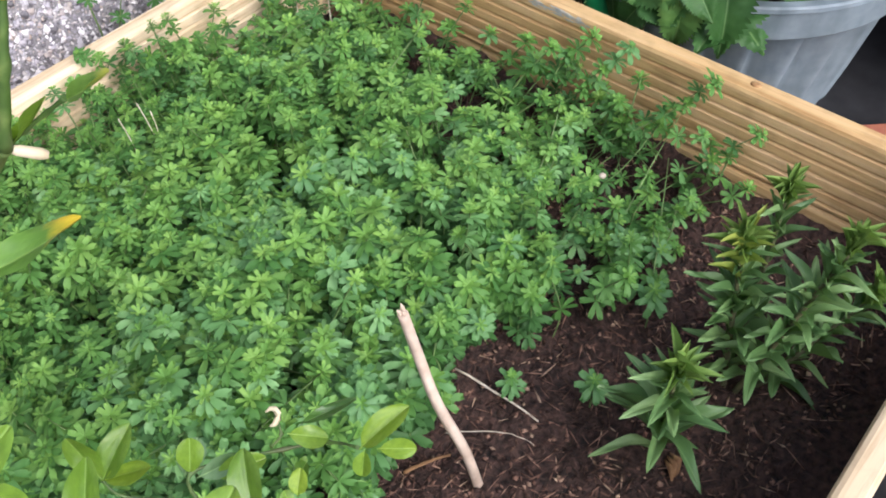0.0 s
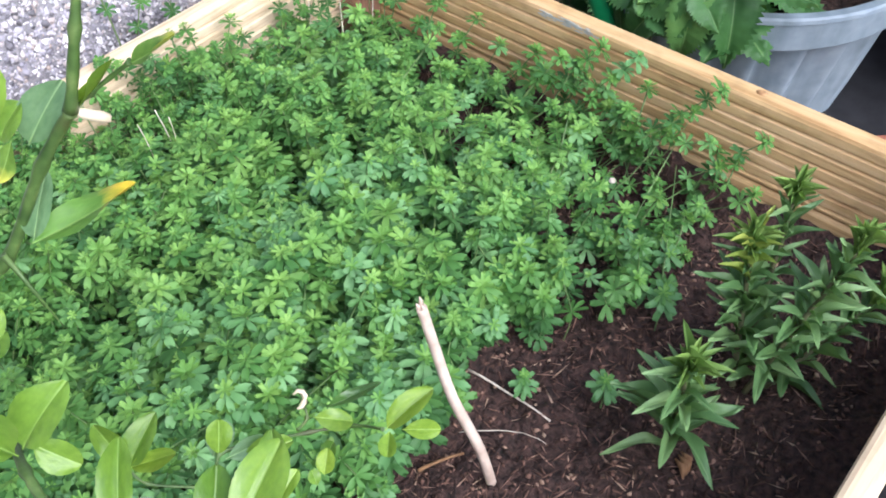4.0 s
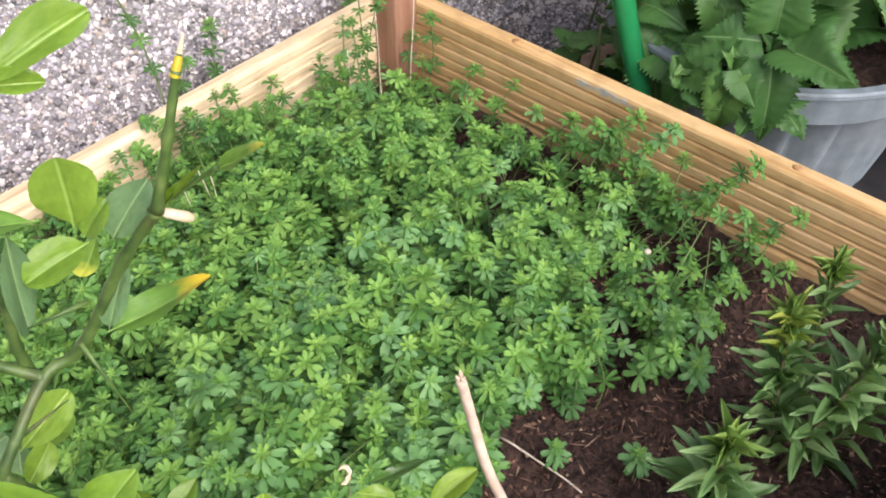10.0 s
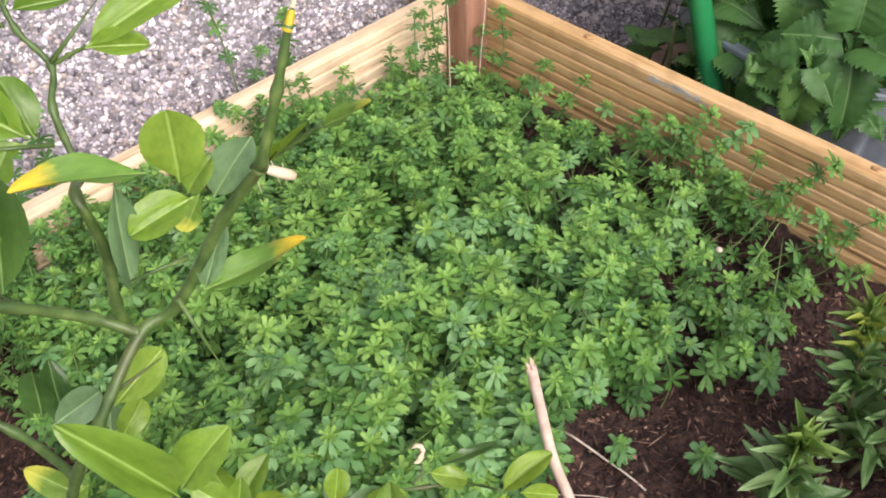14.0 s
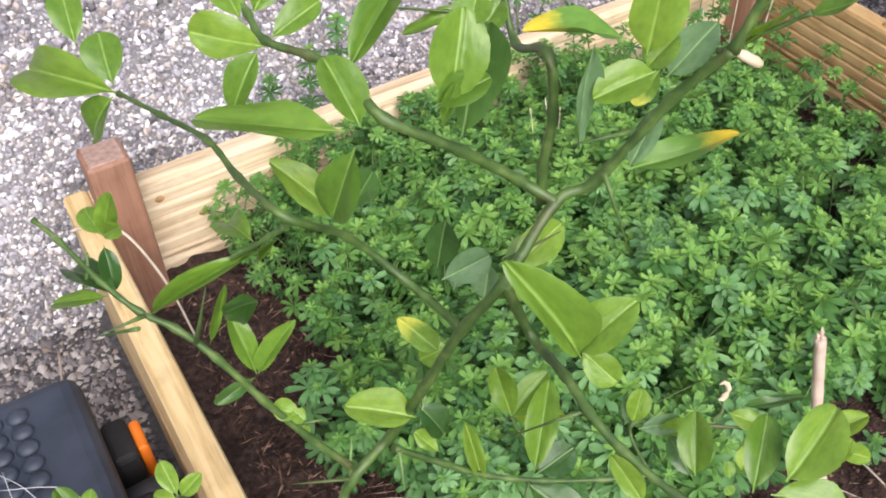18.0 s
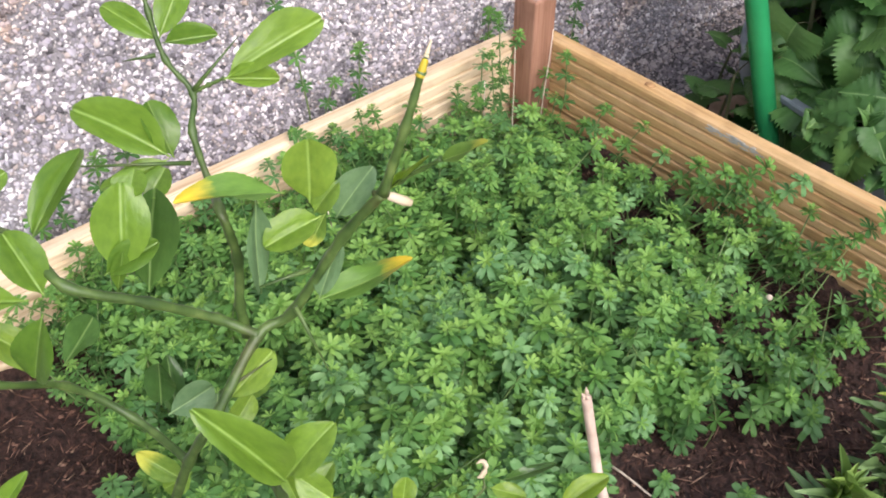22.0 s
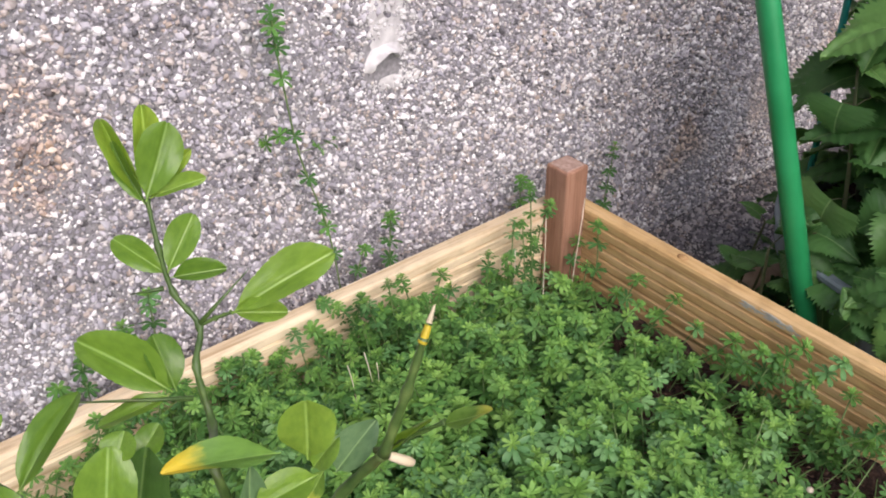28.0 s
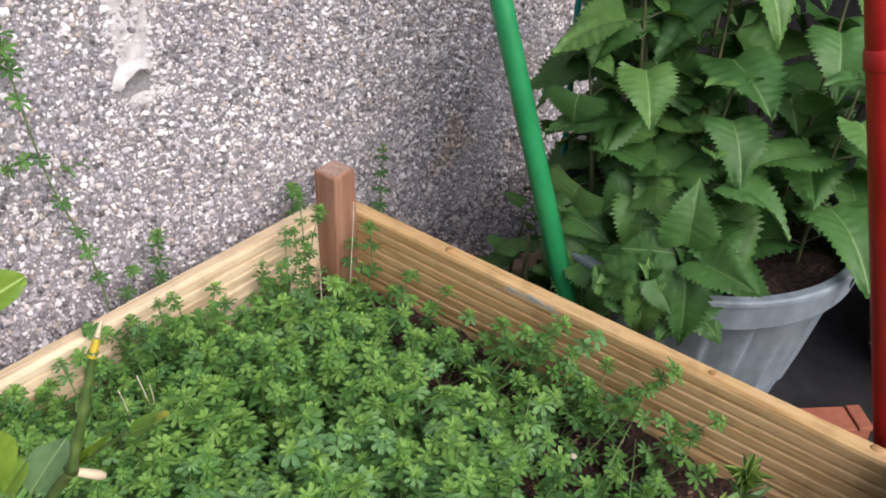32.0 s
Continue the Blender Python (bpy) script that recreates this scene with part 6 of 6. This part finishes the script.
citrus_leaf("B", (-0.8964, -0.6080, 0.7087), (-0.8781, -0.5940, 0.7532), 0.0207, (-0.4212, -0.7016, 0.5748))
citrus_leaf("G", (-0.8844, -0.6016, 0.7510), (-0.8706, -0.5968, 0.7581), 0.0137, (-0.4419, -0.7203, 0.5347))
citrus_leaf("Y", (-0.8209, -0.4941, 0.8025), (-0.8041, -0.4724, 0.8426), 0.0150, (-0.3072, -0.8287, 0.4678))
citrus_leaf("Y", (-0.8225, -0.4941, 0.8014), (-0.8274, -0.4578, 0.8387), 0.0105, (-0.2828, -0.8361, 0.4700))
citrus_leaf("G", (-0.8249, -0.5016, 0.8058), (-0.8024, -0.4914, 0.8372), 0.0207, (-0.3112, -0.8206, 0.4793))
citrus_leaf("G", (-0.8240, -0.4974, 0.8019), (-0.8281, -0.4710, 0.8289), 0.0111, (-0.2831, -0.8289, 0.4824))
citrus_leaf("G", (-0.8219, -0.4991, 0.8055), (-0.7968, -0.5098, 0.8145), 0.0083, (-0.3188, -0.8056, 0.4993))
citrus_leaf("Y", (-0.8201, -0.4901, 0.7985), (-0.7944, -0.4908, 0.8202), 0.0085, (-0.3157, -0.8132, 0.4890))
citrus_leaf("G", (-0.8245, -0.5096, 0.7671), (-0.8407, -0.4851, 0.7836), 0.0146, (-0.2684, -0.7913, 0.5494))
citrus_leaf("G", (-0.8252, -0.5118, 0.7695), (-0.8046, -0.5057, 0.7934), 0.0166, (-0.3040, -0.7820, 0.5441))
citrus_leaf("G", (-0.8249, -0.5136, 0.7674), (-0.8002, -0.5263, 0.7699), 0.0114, (-0.3096, -0.7613, 0.5697))
citrus_leaf("G", (-0.8060, -0.5360, 0.7487), (-0.7537, -0.5506, 0.7742), 0.0225, (-0.3672, -0.7119, 0.5986))
citrus_leaf("G", (-0.8050, -0.5363, 0.7491), (-0.7813, -0.5500, 0.7469), 0.0129, (-0.3396, -0.7066, 0.6207))
citrus_leaf("G", (-0.8441, -0.5379, 0.7194), (-0.8722, -0.5027, 0.7498), 0.0237, (-0.2195, -0.7347, 0.6419))
citrus_leaf("G", (-0.8408, -0.5341, 0.7154), (-0.8418, -0.5167, 0.7418), 0.0203, (-0.2472, -0.7209, 0.6474))
citrus_leaf("G", (-0.8451, -0.5379, 0.7188), (-0.8801, -0.5297, 0.7094), 0.0150, (-0.2128, -0.7040, 0.6776))
citrus_thorn((-0.8368, -0.5449, 0.7161), (-0.8965, -0.5138, 0.7254))
citrus_thorn((-0.8197, -0.5271, 0.7441), (-0.7901, -0.5298, 0.7660))
citrus_thorn((-0.8281, -0.5097, 0.7602), (-0.8427, -0.5024, 0.7591))
citrus_leaf("T", (-0.8368, -0.6371, 0.7515), (-0.8833, -0.6364, 0.7752), 0.0170, (-0.2354, -0.7203, 0.6525))
citrus_leaf("G", (-0.8253, -0.6377, 0.7403), (-0.8214, -0.6368, 0.7752), 0.0234, (-0.3228, -0.6984, 0.6387))
citrus_leaf("G", (-0.8224, -0.6358, 0.7317), (-0.8124, -0.6386, 0.7462), 0.0165, (-0.3269, -0.6749, 0.6616))
citrus_leaf("P", (-0.8133, -0.6393, 0.7261), (-0.7992, -0.6461, 0.7495), 0.0170, (-0.3557, -0.6597, 0.6620))
citrus_leaf("G", (-0.8237, -0.6426, 0.7346), (-0.8516, -0.6379, 0.7297), 0.0181, (-0.2789, -0.6714, 0.6866))
citrus_leaf("O", (-0.8192, -0.6404, 0.7330), (-0.8272, -0.6382, 0.7170), 0.0098, (-0.3081, -0.6588, 0.6863))
citrus_leaf("P", (-0.8480, -0.6308, 0.7502), (-0.8548, -0.6273, 0.7055), 0.0151, (-0.2428, -0.6861, 0.6858))
citrus_leaf("G", (-0.8519, -0.6275, 0.7054), (-0.8467, -0.6281, 0.7039), 0.0074, (-0.2399, -0.6595, 0.7123))
citrus_leaf("G", (-0.9092, -0.6204, 0.7362), (-0.8975, -0.6123, 0.7728), 0.0243, (-0.1508, -0.7422, 0.6529))
citrus_leaf("G", (-0.8950, -0.6128, 0.7645), (-0.8891, -0.6078, 0.7746), 0.0161, (-0.1747, -0.7612, 0.6245))
citrus_leaf("G", (-0.9161, -0.6188, 0.7386), (-0.8916, -0.6226, 0.7464), 0.0132, (-0.1475, -0.7249, 0.6728))
citrus_leaf("G", (-0.9133, -0.6199, 0.7279), (-0.9051, -0.6200, 0.7478), 0.0056, (-0.1373, -0.7218, 0.6783))
citrus_leaf("O", (-0.7815, -0.6757, 0.7632), (-0.7676, -0.6952, 0.7757), 0.0096, (-0.4742, -0.5991, 0.6452))
citrus_leaf("Y", (-0.7988, -0.6544, 0.7405), (-0.7805, -0.6747, 0.7642), 0.0064, (-0.4161, -0.6287, 0.6570))
citrus_leaf("T", (-0.8285, -0.6398, 0.6824), (-0.7836, -0.6593, 0.6898), 0.0190, (-0.3333, -0.5930, 0.7330))
citrus_leaf("P", (-0.8271, -0.6387, 0.6820), (-0.8148, -0.6400, 0.7090), 0.0120, (-0.3009, -0.6242, 0.7210))
citrus_leaf("G", (-0.8777, -0.6222, 0.6302), (-0.8480, -0.6215, 0.6449), 0.0190, (-0.1926, -0.5977, 0.7782))
citrus_leaf("B", (-0.9018, -0.5925, 0.6180), (-0.8949, -0.5894, 0.6488), 0.0161, (-0.1313, -0.6434, 0.7542))
citrus_leaf("P", (-0.9005, -0.5944, 0.6105), (-0.8742, -0.5983, 0.6168), 0.0170, (-0.1425, -0.6160, 0.7748))
citrus_bud((-0.8016, -0.6609, 0.7470), (-0.7907, -0.6671, 0.7395))
limb("dry_point", [(-0.7798, -0.6658, 0.8093), (-0.7776, -0.6648, 0.8119), (-0.7750, -0.6637, 0.8149)], 0.0016, 0.0004, CREAM)
limb("yellow_tip", [(-0.7843, -0.6672, 0.8029), (-0.7832, -0.6672, 0.8051), (-0.7802, -0.6660, 0.8087)], 0.0024, 0.0016, CITRUS_YELLOW)
citrus_thorn((-0.8401, -0.6371, 0.6836), (-0.8371, -0.6577, 0.6496))
citrus_thorn((-0.8326, -0.6427, 0.7075), (-0.8598, -0.6368, 0.7077))
citrus_thorn((-0.8802, -0.6200, 0.6352), (-0.8495, -0.6228, 0.6412))
citrus_leaf("G", (-0.8843, -0.6849, 0.6328), (-0.9061, -0.6771, 0.6921), 0.0195, (-0.4372, -0.5629, 0.7014))
citrus_leaf("G", (-0.8802, -0.6785, 0.6263), (-0.8634, -0.6858, 0.6555), 0.0220, (-0.4713, -0.5232, 0.7100))
citrus_leaf("G", (-0.8762, -0.6757, 0.6232), (-0.8671, -0.6940, 0.6121), 0.0156, (-0.4547, -0.4989, 0.7378))
citrus_leaf("G", (-0.8834, -0.6275, 0.6126), (-0.8647, -0.6233, 0.6255), 0.0139, (-0.4206, -0.5934, 0.6862))
citrus_leaf("G", (-0.8489, -0.6173, 0.4205), (-0.8197, -0.5893, 0.4623), 0.0223, (-0.3758, -0.4802, 0.7926))
citrus_leaf("B", (-0.8484, -0.6191, 0.4191), (-0.8213, -0.6215, 0.4319), 0.0225, (-0.3719, -0.4489, 0.8125))
citrus_leaf("G", (-0.8854, -0.6125, 0.4319), (-0.8818, -0.5859, 0.4617), 0.0115, (-0.3071, -0.5012, 0.8090))
citrus_leaf("B", (-0.8576, -0.6209, 0.4193), (-0.8389, -0.6550, 0.4010), 0.0262, (-0.3505, -0.4197, 0.8372))
citrus_leaf("G", (-0.8888, -0.7405, 0.5958), (-0.8915, -0.7215, 0.6090), 0.0104, (-0.4281, -0.4095, 0.8056))
citrus_leaf("G", (-0.8875, -0.7402, 0.5966), (-0.9024, -0.7479, 0.5841), 0.0236, (-0.4137, -0.3753, 0.8295))
citrus_leaf("G", (-0.8831, -0.7429, 0.5897), (-0.8822, -0.7616, 0.5769), 0.0125, (-0.4351, -0.3490, 0.8300))
citrus_leaf("P", (-0.7750, -0.6182, 0.4175), (-0.7551, -0.6120, 0.4330), 0.0188, (-0.4587, -0.4370, 0.7737))
citrus_leaf("G", (-0.7665, -0.6771, 0.4268), (-0.7505, -0.6533, 0.4544), 0.0229, (-0.4904, -0.3767, 0.7859))
citrus_leaf("B", (-0.7616, -0.6721, 0.4135), (-0.7639, -0.6484, 0.4316), 0.0151, (-0.4729, -0.3760, 0.7968))
citrus_leaf("G", (-0.7634, -0.6333, 0.4175), (-0.7325, -0.6501, 0.4195), 0.0156, (-0.4827, -0.3950, 0.7817))
citrus_leaf("G", (-0.8563, -0.7667, 0.6126), (-0.8362, -0.7495, 0.6322), 0.0158, (-0.5413, -0.3483, 0.7653))
citrus_leaf("G", (-0.8480, -0.7734, 0.6230), (-0.8155, -0.7679, 0.6426), 0.0211, (-0.5821, -0.3225, 0.7464))
citrus_leaf("G", (-0.8535, -0.7726, 0.6169), (-0.8298, -0.7929, 0.6160), 0.0176, (-0.5525, -0.2912, 0.7810))
citrus_leaf("G", (-0.8309, -0.7780, 0.6245), (-0.8168, -0.7762, 0.6327), 0.0085, (-0.5931, -0.3027, 0.7461))
citrus_leaf("G", (-0.8661, -0.7711, 0.6052), (-0.8544, -0.7799, 0.6050), 0.0072, (-0.5053, -0.3070, 0.8065))
citrus_leaf("G", (-0.8657, -0.7770, 0.6016), (-0.8554, -0.7957, 0.5946), 0.0124, (-0.5013, -0.2797, 0.8188))
citrus_leaf("G", (-0.8635, -0.7628, 0.6117), (-0.8640, -0.7591, 0.6140), 0.0053, (-0.5011, -0.3440, 0.7941))
citrus_leaf("Y", (-0.8798, -0.8054, 0.5894), (-0.8944, -0.7882, 0.5938), 0.0158, (-0.4475, -0.2608, 0.8554))
citrus_leaf("G", (-0.8769, -0.8064, 0.5902), (-0.8538, -0.8271, 0.5891), 0.0197, (-0.4921, -0.2102, 0.8448))
citrus_leaf("G", (-0.8823, -0.8080, 0.5933), (-0.8945, -0.8240, 0.5756), 0.0264, (-0.4430, -0.2134, 0.8707))
citrus_leaf("Y", (-0.8439, -0.8361, 0.6025), (-0.8284, -0.8146, 0.6239), 0.0180, (-0.5706, -0.1955, 0.7976))
citrus_leaf("Y", (-0.8419, -0.8366, 0.6058), (-0.8151, -0.8413, 0.6161), 0.0196, (-0.5837, -0.1619, 0.7957))
citrus_leaf("Y", (-0.8435, -0.8370, 0.6048), (-0.8315, -0.8588, 0.5955), 0.0165, (-0.5585, -0.1394, 0.8177))
citrus_leaf("G", (-0.8796, -0.7523, 0.5982), (-0.8767, -0.7610, 0.5935), 0.0098, (-0.4561, -0.3472, 0.8194))
citrus_leaf("B", (-0.7045, -0.6529, 0.4268), (-0.6679, -0.6723, 0.4309), 0.0100, (-0.5541, -0.3179, 0.7693))
citrus_leaf("G", (-0.7130, -0.6505, 0.4240), (-0.6955, -0.6689, 0.4163), 0.0154, (-0.5295, -0.3222, 0.7848))
citrus_leaf("Y", (-0.7734, -0.6237, 0.4229), (-0.7593, -0.6135, 0.4419), 0.0167, (-0.4563, -0.3973, 0.7962))
citrus_leaf("P", (-0.7710, -0.6271, 0.4207), (-0.7431, -0.6398, 0.4239), 0.0153, (-0.4656, -0.3704, 0.8038))
citrus_leaf("G", (-0.7252, -0.6762, 0.4350), (-0.7223, -0.6800, 0.4329), 0.0073, (-0.5216, -0.3060, 0.7964))
citrus_leaf("G", (-0.7359, -0.6841, 0.4354), (-0.7245, -0.6844, 0.4419), 0.0123, (-0.5190, -0.3003, 0.8003))
citrus_leaf("G", (-0.7476, -0.6892, 0.4233), (-0.7450, -0.6817, 0.4322), 0.0087, (-0.4939, -0.2976, 0.8170))
citrus_leaf("Y", (-0.6973, -0.7031, 0.4410), (-0.6655, -0.7136, 0.4625), 0.0184, (-0.3934, -0.3767, 0.8386))
citrus_leaf("Y", (-0.6922, -0.7134, 0.4458), (-0.6767, -0.7327, 0.4467), 0.0132, (-0.3896, -0.3539, 0.8503))
citrus_leaf("Y", (-0.6956, -0.7055, 0.4410), (-0.7064, -0.7116, 0.4276), 0.0126, (-0.3576, -0.3708, 0.8571))
citrus_leaf("Y", (-0.7427, -0.6913, 0.4322), (-0.7325, -0.6859, 0.4444), 0.0123, (-0.3043, -0.4064, 0.8616))
curl((-0.7177, -0.6444, 0.4442))
citrus_leaf("G", (-0.7962, -0.5189, 0.3241), (-0.7652, -0.5186, 0.3582), 0.0238, (-0.1995, -0.5258, 0.8269))
citrus_leaf("G", (-0.7962, -0.5189, 0.3241), (-0.7958, -0.4899, 0.3610), 0.0217, (-0.1795, -0.5421, 0.8209))
citrus_leaf("Y", (-0.7962, -0.5189, 0.3241), (-0.7640, -0.5485, 0.3395), 0.0160, (-0.1997, -0.5058, 0.8392))
limb("twig", [(-0.7962, -0.5189, 0.3241), (-0.7923, -0.5327, 0.3106), (-0.7668, -0.5590, 0.2995)], 0.0012, 0.0014)
citrus_leaf("G", (-0.8720, -0.6069, 0.6134), (-0.8472, -0.6093, 0.6192), 0.0216, (-0.1618, -0.6459, 0.7461))
citrus_leaf("O", (-0.9036, -0.5947, 0.5556), (-0.9175, -0.5812, 0.5771), 0.0142, (-0.3123, -0.6132, 0.7256))
citrus_leaf("G", (-0.8976, -0.5951, 0.5573), (-0.9147, -0.5934, 0.5545), 0.0155, (-0.3167, -0.5972, 0.7369))
citrus_leaf("B", (-0.8941, -0.5864, 0.5916), (-0.8850, -0.5712, 0.6250), 0.0139, (-0.3633, -0.6522, 0.6653))
citrus_leaf("P", (-0.8896, -0.5875, 0.5901), (-0.8803, -0.5821, 0.6036), 0.0119, (-0.3683, -0.6338, 0.6802))
citrus_leaf("P", (-0.8780, -0.5994, 0.5872), (-0.8714, -0.5928, 0.6029), 0.0148, (-0.3902, -0.6139, 0.6862))
citrus_leaf("G", (-0.9219, -0.5965, 0.5104), (-0.9527, -0.5773, 0.5268), 0.0224, (-0.2464, -0.5855, 0.7723))
citrus_leaf("B", (-0.9181, -0.5942, 0.5164), (-0.9081, -0.6098, 0.5000), 0.0198, (-0.2869, -0.5504, 0.7840))
citrus_leaf("G", (-0.9162, -0.6127, 0.4919), (-0.9264, -0.5996, 0.5027), 0.0098, (-0.2699, -0.5381, 0.7985))
citrus_leaf("G", (-1.0325, -0.5289, 0.6015), (-0.9961, -0.5588, 0.6458), 0.0124, (-0.1157, -0.7391, 0.6636))
citrus_leaf("B", (-1.0028, -0.5478, 0.6013), (-0.9828, -0.5701, 0.6277), 0.0113, (-0.1471, -0.7115, 0.6872))
citrus_leaf("G", (-1.0121, -0.5493, 0.5854), (-0.9963, -0.5509, 0.6269), 0.0052, (-0.1301, -0.7167, 0.6851))
citrus_leaf("G", (-0.9956, -0.5621, 0.5638), (-0.9980, -0.5482, 0.5994), 0.0131, (-0.1442, -0.6826, 0.7164))
citrus_leaf("G", (-0.9948, -0.5626, 0.5638), (-0.9790, -0.5670, 0.5949), 0.0107, (-0.1669, -0.6701, 0.7233))
citrus_leaf("B", (-0.9958, -0.5581, 0.5569), (-1.0166, -0.5526, 0.5435), 0.0090, (-0.1198, -0.6545, 0.7465))
citrus_leaf("G", (-0.9793, -0.5695, 0.5239), (-0.9922, -0.5607, 0.5291), 0.0126, (-0.1578, -0.6225, 0.7665))
citrus_leaf("G", (-0.9826, -0.5663, 0.5276), (-0.9788, -0.5710, 0.5205), 0.0095, (-0.1663, -0.6153, 0.7706))
citrus_leaf("G", (-0.9795, -0.5719, 0.5069), (-0.9789, -0.5690, 0.5135), 0.0071, (-0.1650, -0.6006, 0.7823))
citrus_leaf("G", (-1.0383, -0.4900, 0.6282), (-1.0420, -0.4737, 0.6380), 0.0118, (-0.0523, -0.8025, 0.5944))
citrus_leaf("G", (-1.0384, -0.4908, 0.6289), (-1.0260, -0.4922, 0.6580), 0.0118, (-0.0727, -0.8043, 0.5897))
citrus_leaf("G", (-1.0385, -0.4914, 0.6293), (-1.0278, -0.5067, 0.6427), 0.0084, (-0.0711, -0.7907, 0.6080))
citrus_leaf("B", (-1.0433, -0.5177, 0.6101), (-1.0595, -0.4723, 0.6123), 0.0174, (-0.0370, -0.7745, 0.6315))
citrus_leaf("B", (-1.0396, -0.4949, 0.6258), (-1.0432, -0.5112, 0.6098), 0.0107, (-0.0504, -0.7708, 0.6350))
citrus_leaf("G", (-1.0477, -0.5136, 0.6099), (-1.0703, -0.4891, 0.5940), 0.0107, (-0.0255, -0.7611, 0.6482))
citrus_thorn((-1.0351, -0.5316, 0.6049), (-1.0586, -0.5331, 0.6062))
citrus_leaf("Z", (-1.0163, -0.6016, 0.3828), (-0.9867, -0.6003, 0.3975), 0.0167, (-0.1091, -0.4785, 0.8713))
citrus_leaf("Z", (-1.0204, -0.6031, 0.3797), (-1.0055, -0.6161, 0.3758), 0.0131, (-0.0898, -0.4602, 0.8832))
citrus_leaf("Z", (-1.0131, -0.5891, 0.3822), (-1.0102, -0.5817, 0.3899), 0.0059, (-0.0923, -0.4961, 0.8634))
citrus_leaf("G", (-0.9693, -0.6225, 0.3996), (-0.9708, -0.6074, 0.4115), 0.0100, (-0.1624, -0.4674, 0.8690))
citrus_leaf("G", (-0.9678, -0.6234, 0.3996), (-0.9499, -0.6191, 0.4117), 0.0122, (-0.1808, -0.4576, 0.8706))
citrus_leaf("G", (-0.9686, -0.6245, 0.3984), (-0.9656, -0.6296, 0.3956), 0.0093, (-0.1662, -0.4453, 0.8798))
citrus_leaf("G", (-0.9853, -0.5841, 0.4259), (-0.9903, -0.5703, 0.4379), 0.0127, (-0.1368, -0.5362, 0.8330))
citrus_leaf("B", (-0.9836, -0.5879, 0.4232), (-0.9671, -0.5946, 0.4245), 0.0128, (-0.1559, -0.5113, 0.8451))
citrus_thorn((-0.9615, -0.5871, 0.4672), (-0.9938, -0.5733, 0.4700))
citrus_thorn((-0.9620, -0.5852, 0.4696), (-0.9536, -0.5762, 0.4942), True)
citrus_thorn((-0.9131, -0.5928, 0.5216), (-0.9258, -0.6040, 0.4968), True)
citrus_thorn((-1.0404, -0.5304, 0.5969), (-1.0609, -0.5103, 0.5832))
citrus_thorn((-1.0185, -0.5497, 0.5914), (-1.0065, -0.5506, 0.6265))
citrus_thorn((-0.8855, -0.6974, 0.6110), (-0.9154, -0.6766, 0.5860))
citrus_thorn((-0.9336, -0.5962, 0.4854), (-0.9389, -0.6098, 0.4657), True)
citrus_thorn((-0.9827, -0.5714, 0.5200), (-0.9646, -0.5789, 0.5208))
citrus_thorn((-0.8570, -0.6230, 0.4246), (-0.8702, -0.6324, 0.4091))
citrus_leaf("G", (-1.1140, -0.4583, 0.3641), (-1.1223, -0.4326, 0.3805), 0.0158, (0.0627, -0.6269, 0.7765))
citrus_leaf("G", (-1.1131, -0.4591, 0.3641), (-1.1017, -0.4483, 0.3808), 0.0142, (0.0481, -0.6208, 0.7825))
citrus_leaf("G", (-1.1139, -0.4602, 0.3627), (-1.1273, -0.4530, 0.3604), 0.0119, (0.0665, -0.6101, 0.7895))
citrus_leaf("G", (-1.1139, -0.4755, 0.3506), (-1.1390, -0.4661, 0.3432), 0.0119, (0.0749, -0.5874, 0.8058))
citrus_leaf("G", (-1.0712, -0.5040, 0.3749), (-1.0794, -0.4788, 0.3910), 0.0138, (0.0037, -0.5957, 0.8032))
citrus_leaf("G", (-1.0712, -0.5040, 0.3749), (-1.0633, -0.5016, 0.3820), 0.0100, (-0.0078, -0.5818, 0.8133))
citrus_leaf("G", (-1.0790, -0.5051, 0.3621), (-1.0913, -0.4952, 0.3625), 0.0109, (0.0186, -0.5728, 0.8195))
citrus_leaf("G", (-1.0861, -0.5083, 0.3552), (-1.1011, -0.5042, 0.3492), 0.0101, (0.0310, -0.5597, 0.8281))
citrus_leaf("G", (-1.0860, -0.5150, 0.3498), (-1.0679, -0.5098, 0.3652), 0.0133, (0.0071, -0.5579, 0.8299))
citrus_leaf("G", (-1.0852, -0.5174, 0.3485), (-1.0727, -0.5253, 0.3497), 0.0094, (0.0103, -0.5433, 0.8395))
citrus_leaf("G", (-1.0520, -0.4973, 0.4006), (-1.0542, -0.4776, 0.4175), 0.0136, (-0.0306, -0.6181, 0.7855))
citrus_leaf("G", (-1.0504, -0.4984, 0.4006), (-1.0339, -0.4977, 0.4131), 0.0129, (-0.0468, -0.6066, 0.7937))
citrus_leaf("G", (-1.0534, -0.4978, 0.3991), (-1.0674, -0.4868, 0.3994), 0.0107, (-0.0190, -0.6066, 0.7948))
citrus_leaf("B", (-1.0642, -0.5041, 0.3863), (-1.0454, -0.5066, 0.3966), 0.0137, (-0.0267, -0.5886, 0.8080))
citrus_leaf("B", (-1.0650, -0.5051, 0.3849), (-1.0579, -0.5251, 0.3723), 0.0131, (-0.0161, -0.5699, 0.8216))
citrus_leaf("Y", (-1.0998, -0.5251, 0.3202), (-1.1030, -0.5074, 0.3321), 0.0087, (0.0420, -0.5327, 0.8453))
citrus_leaf("Z", (-1.0998, -0.5251, 0.3202), (-1.0965, -0.5286, 0.3194), 0.0087, (0.0377, -0.5182, 0.8544))
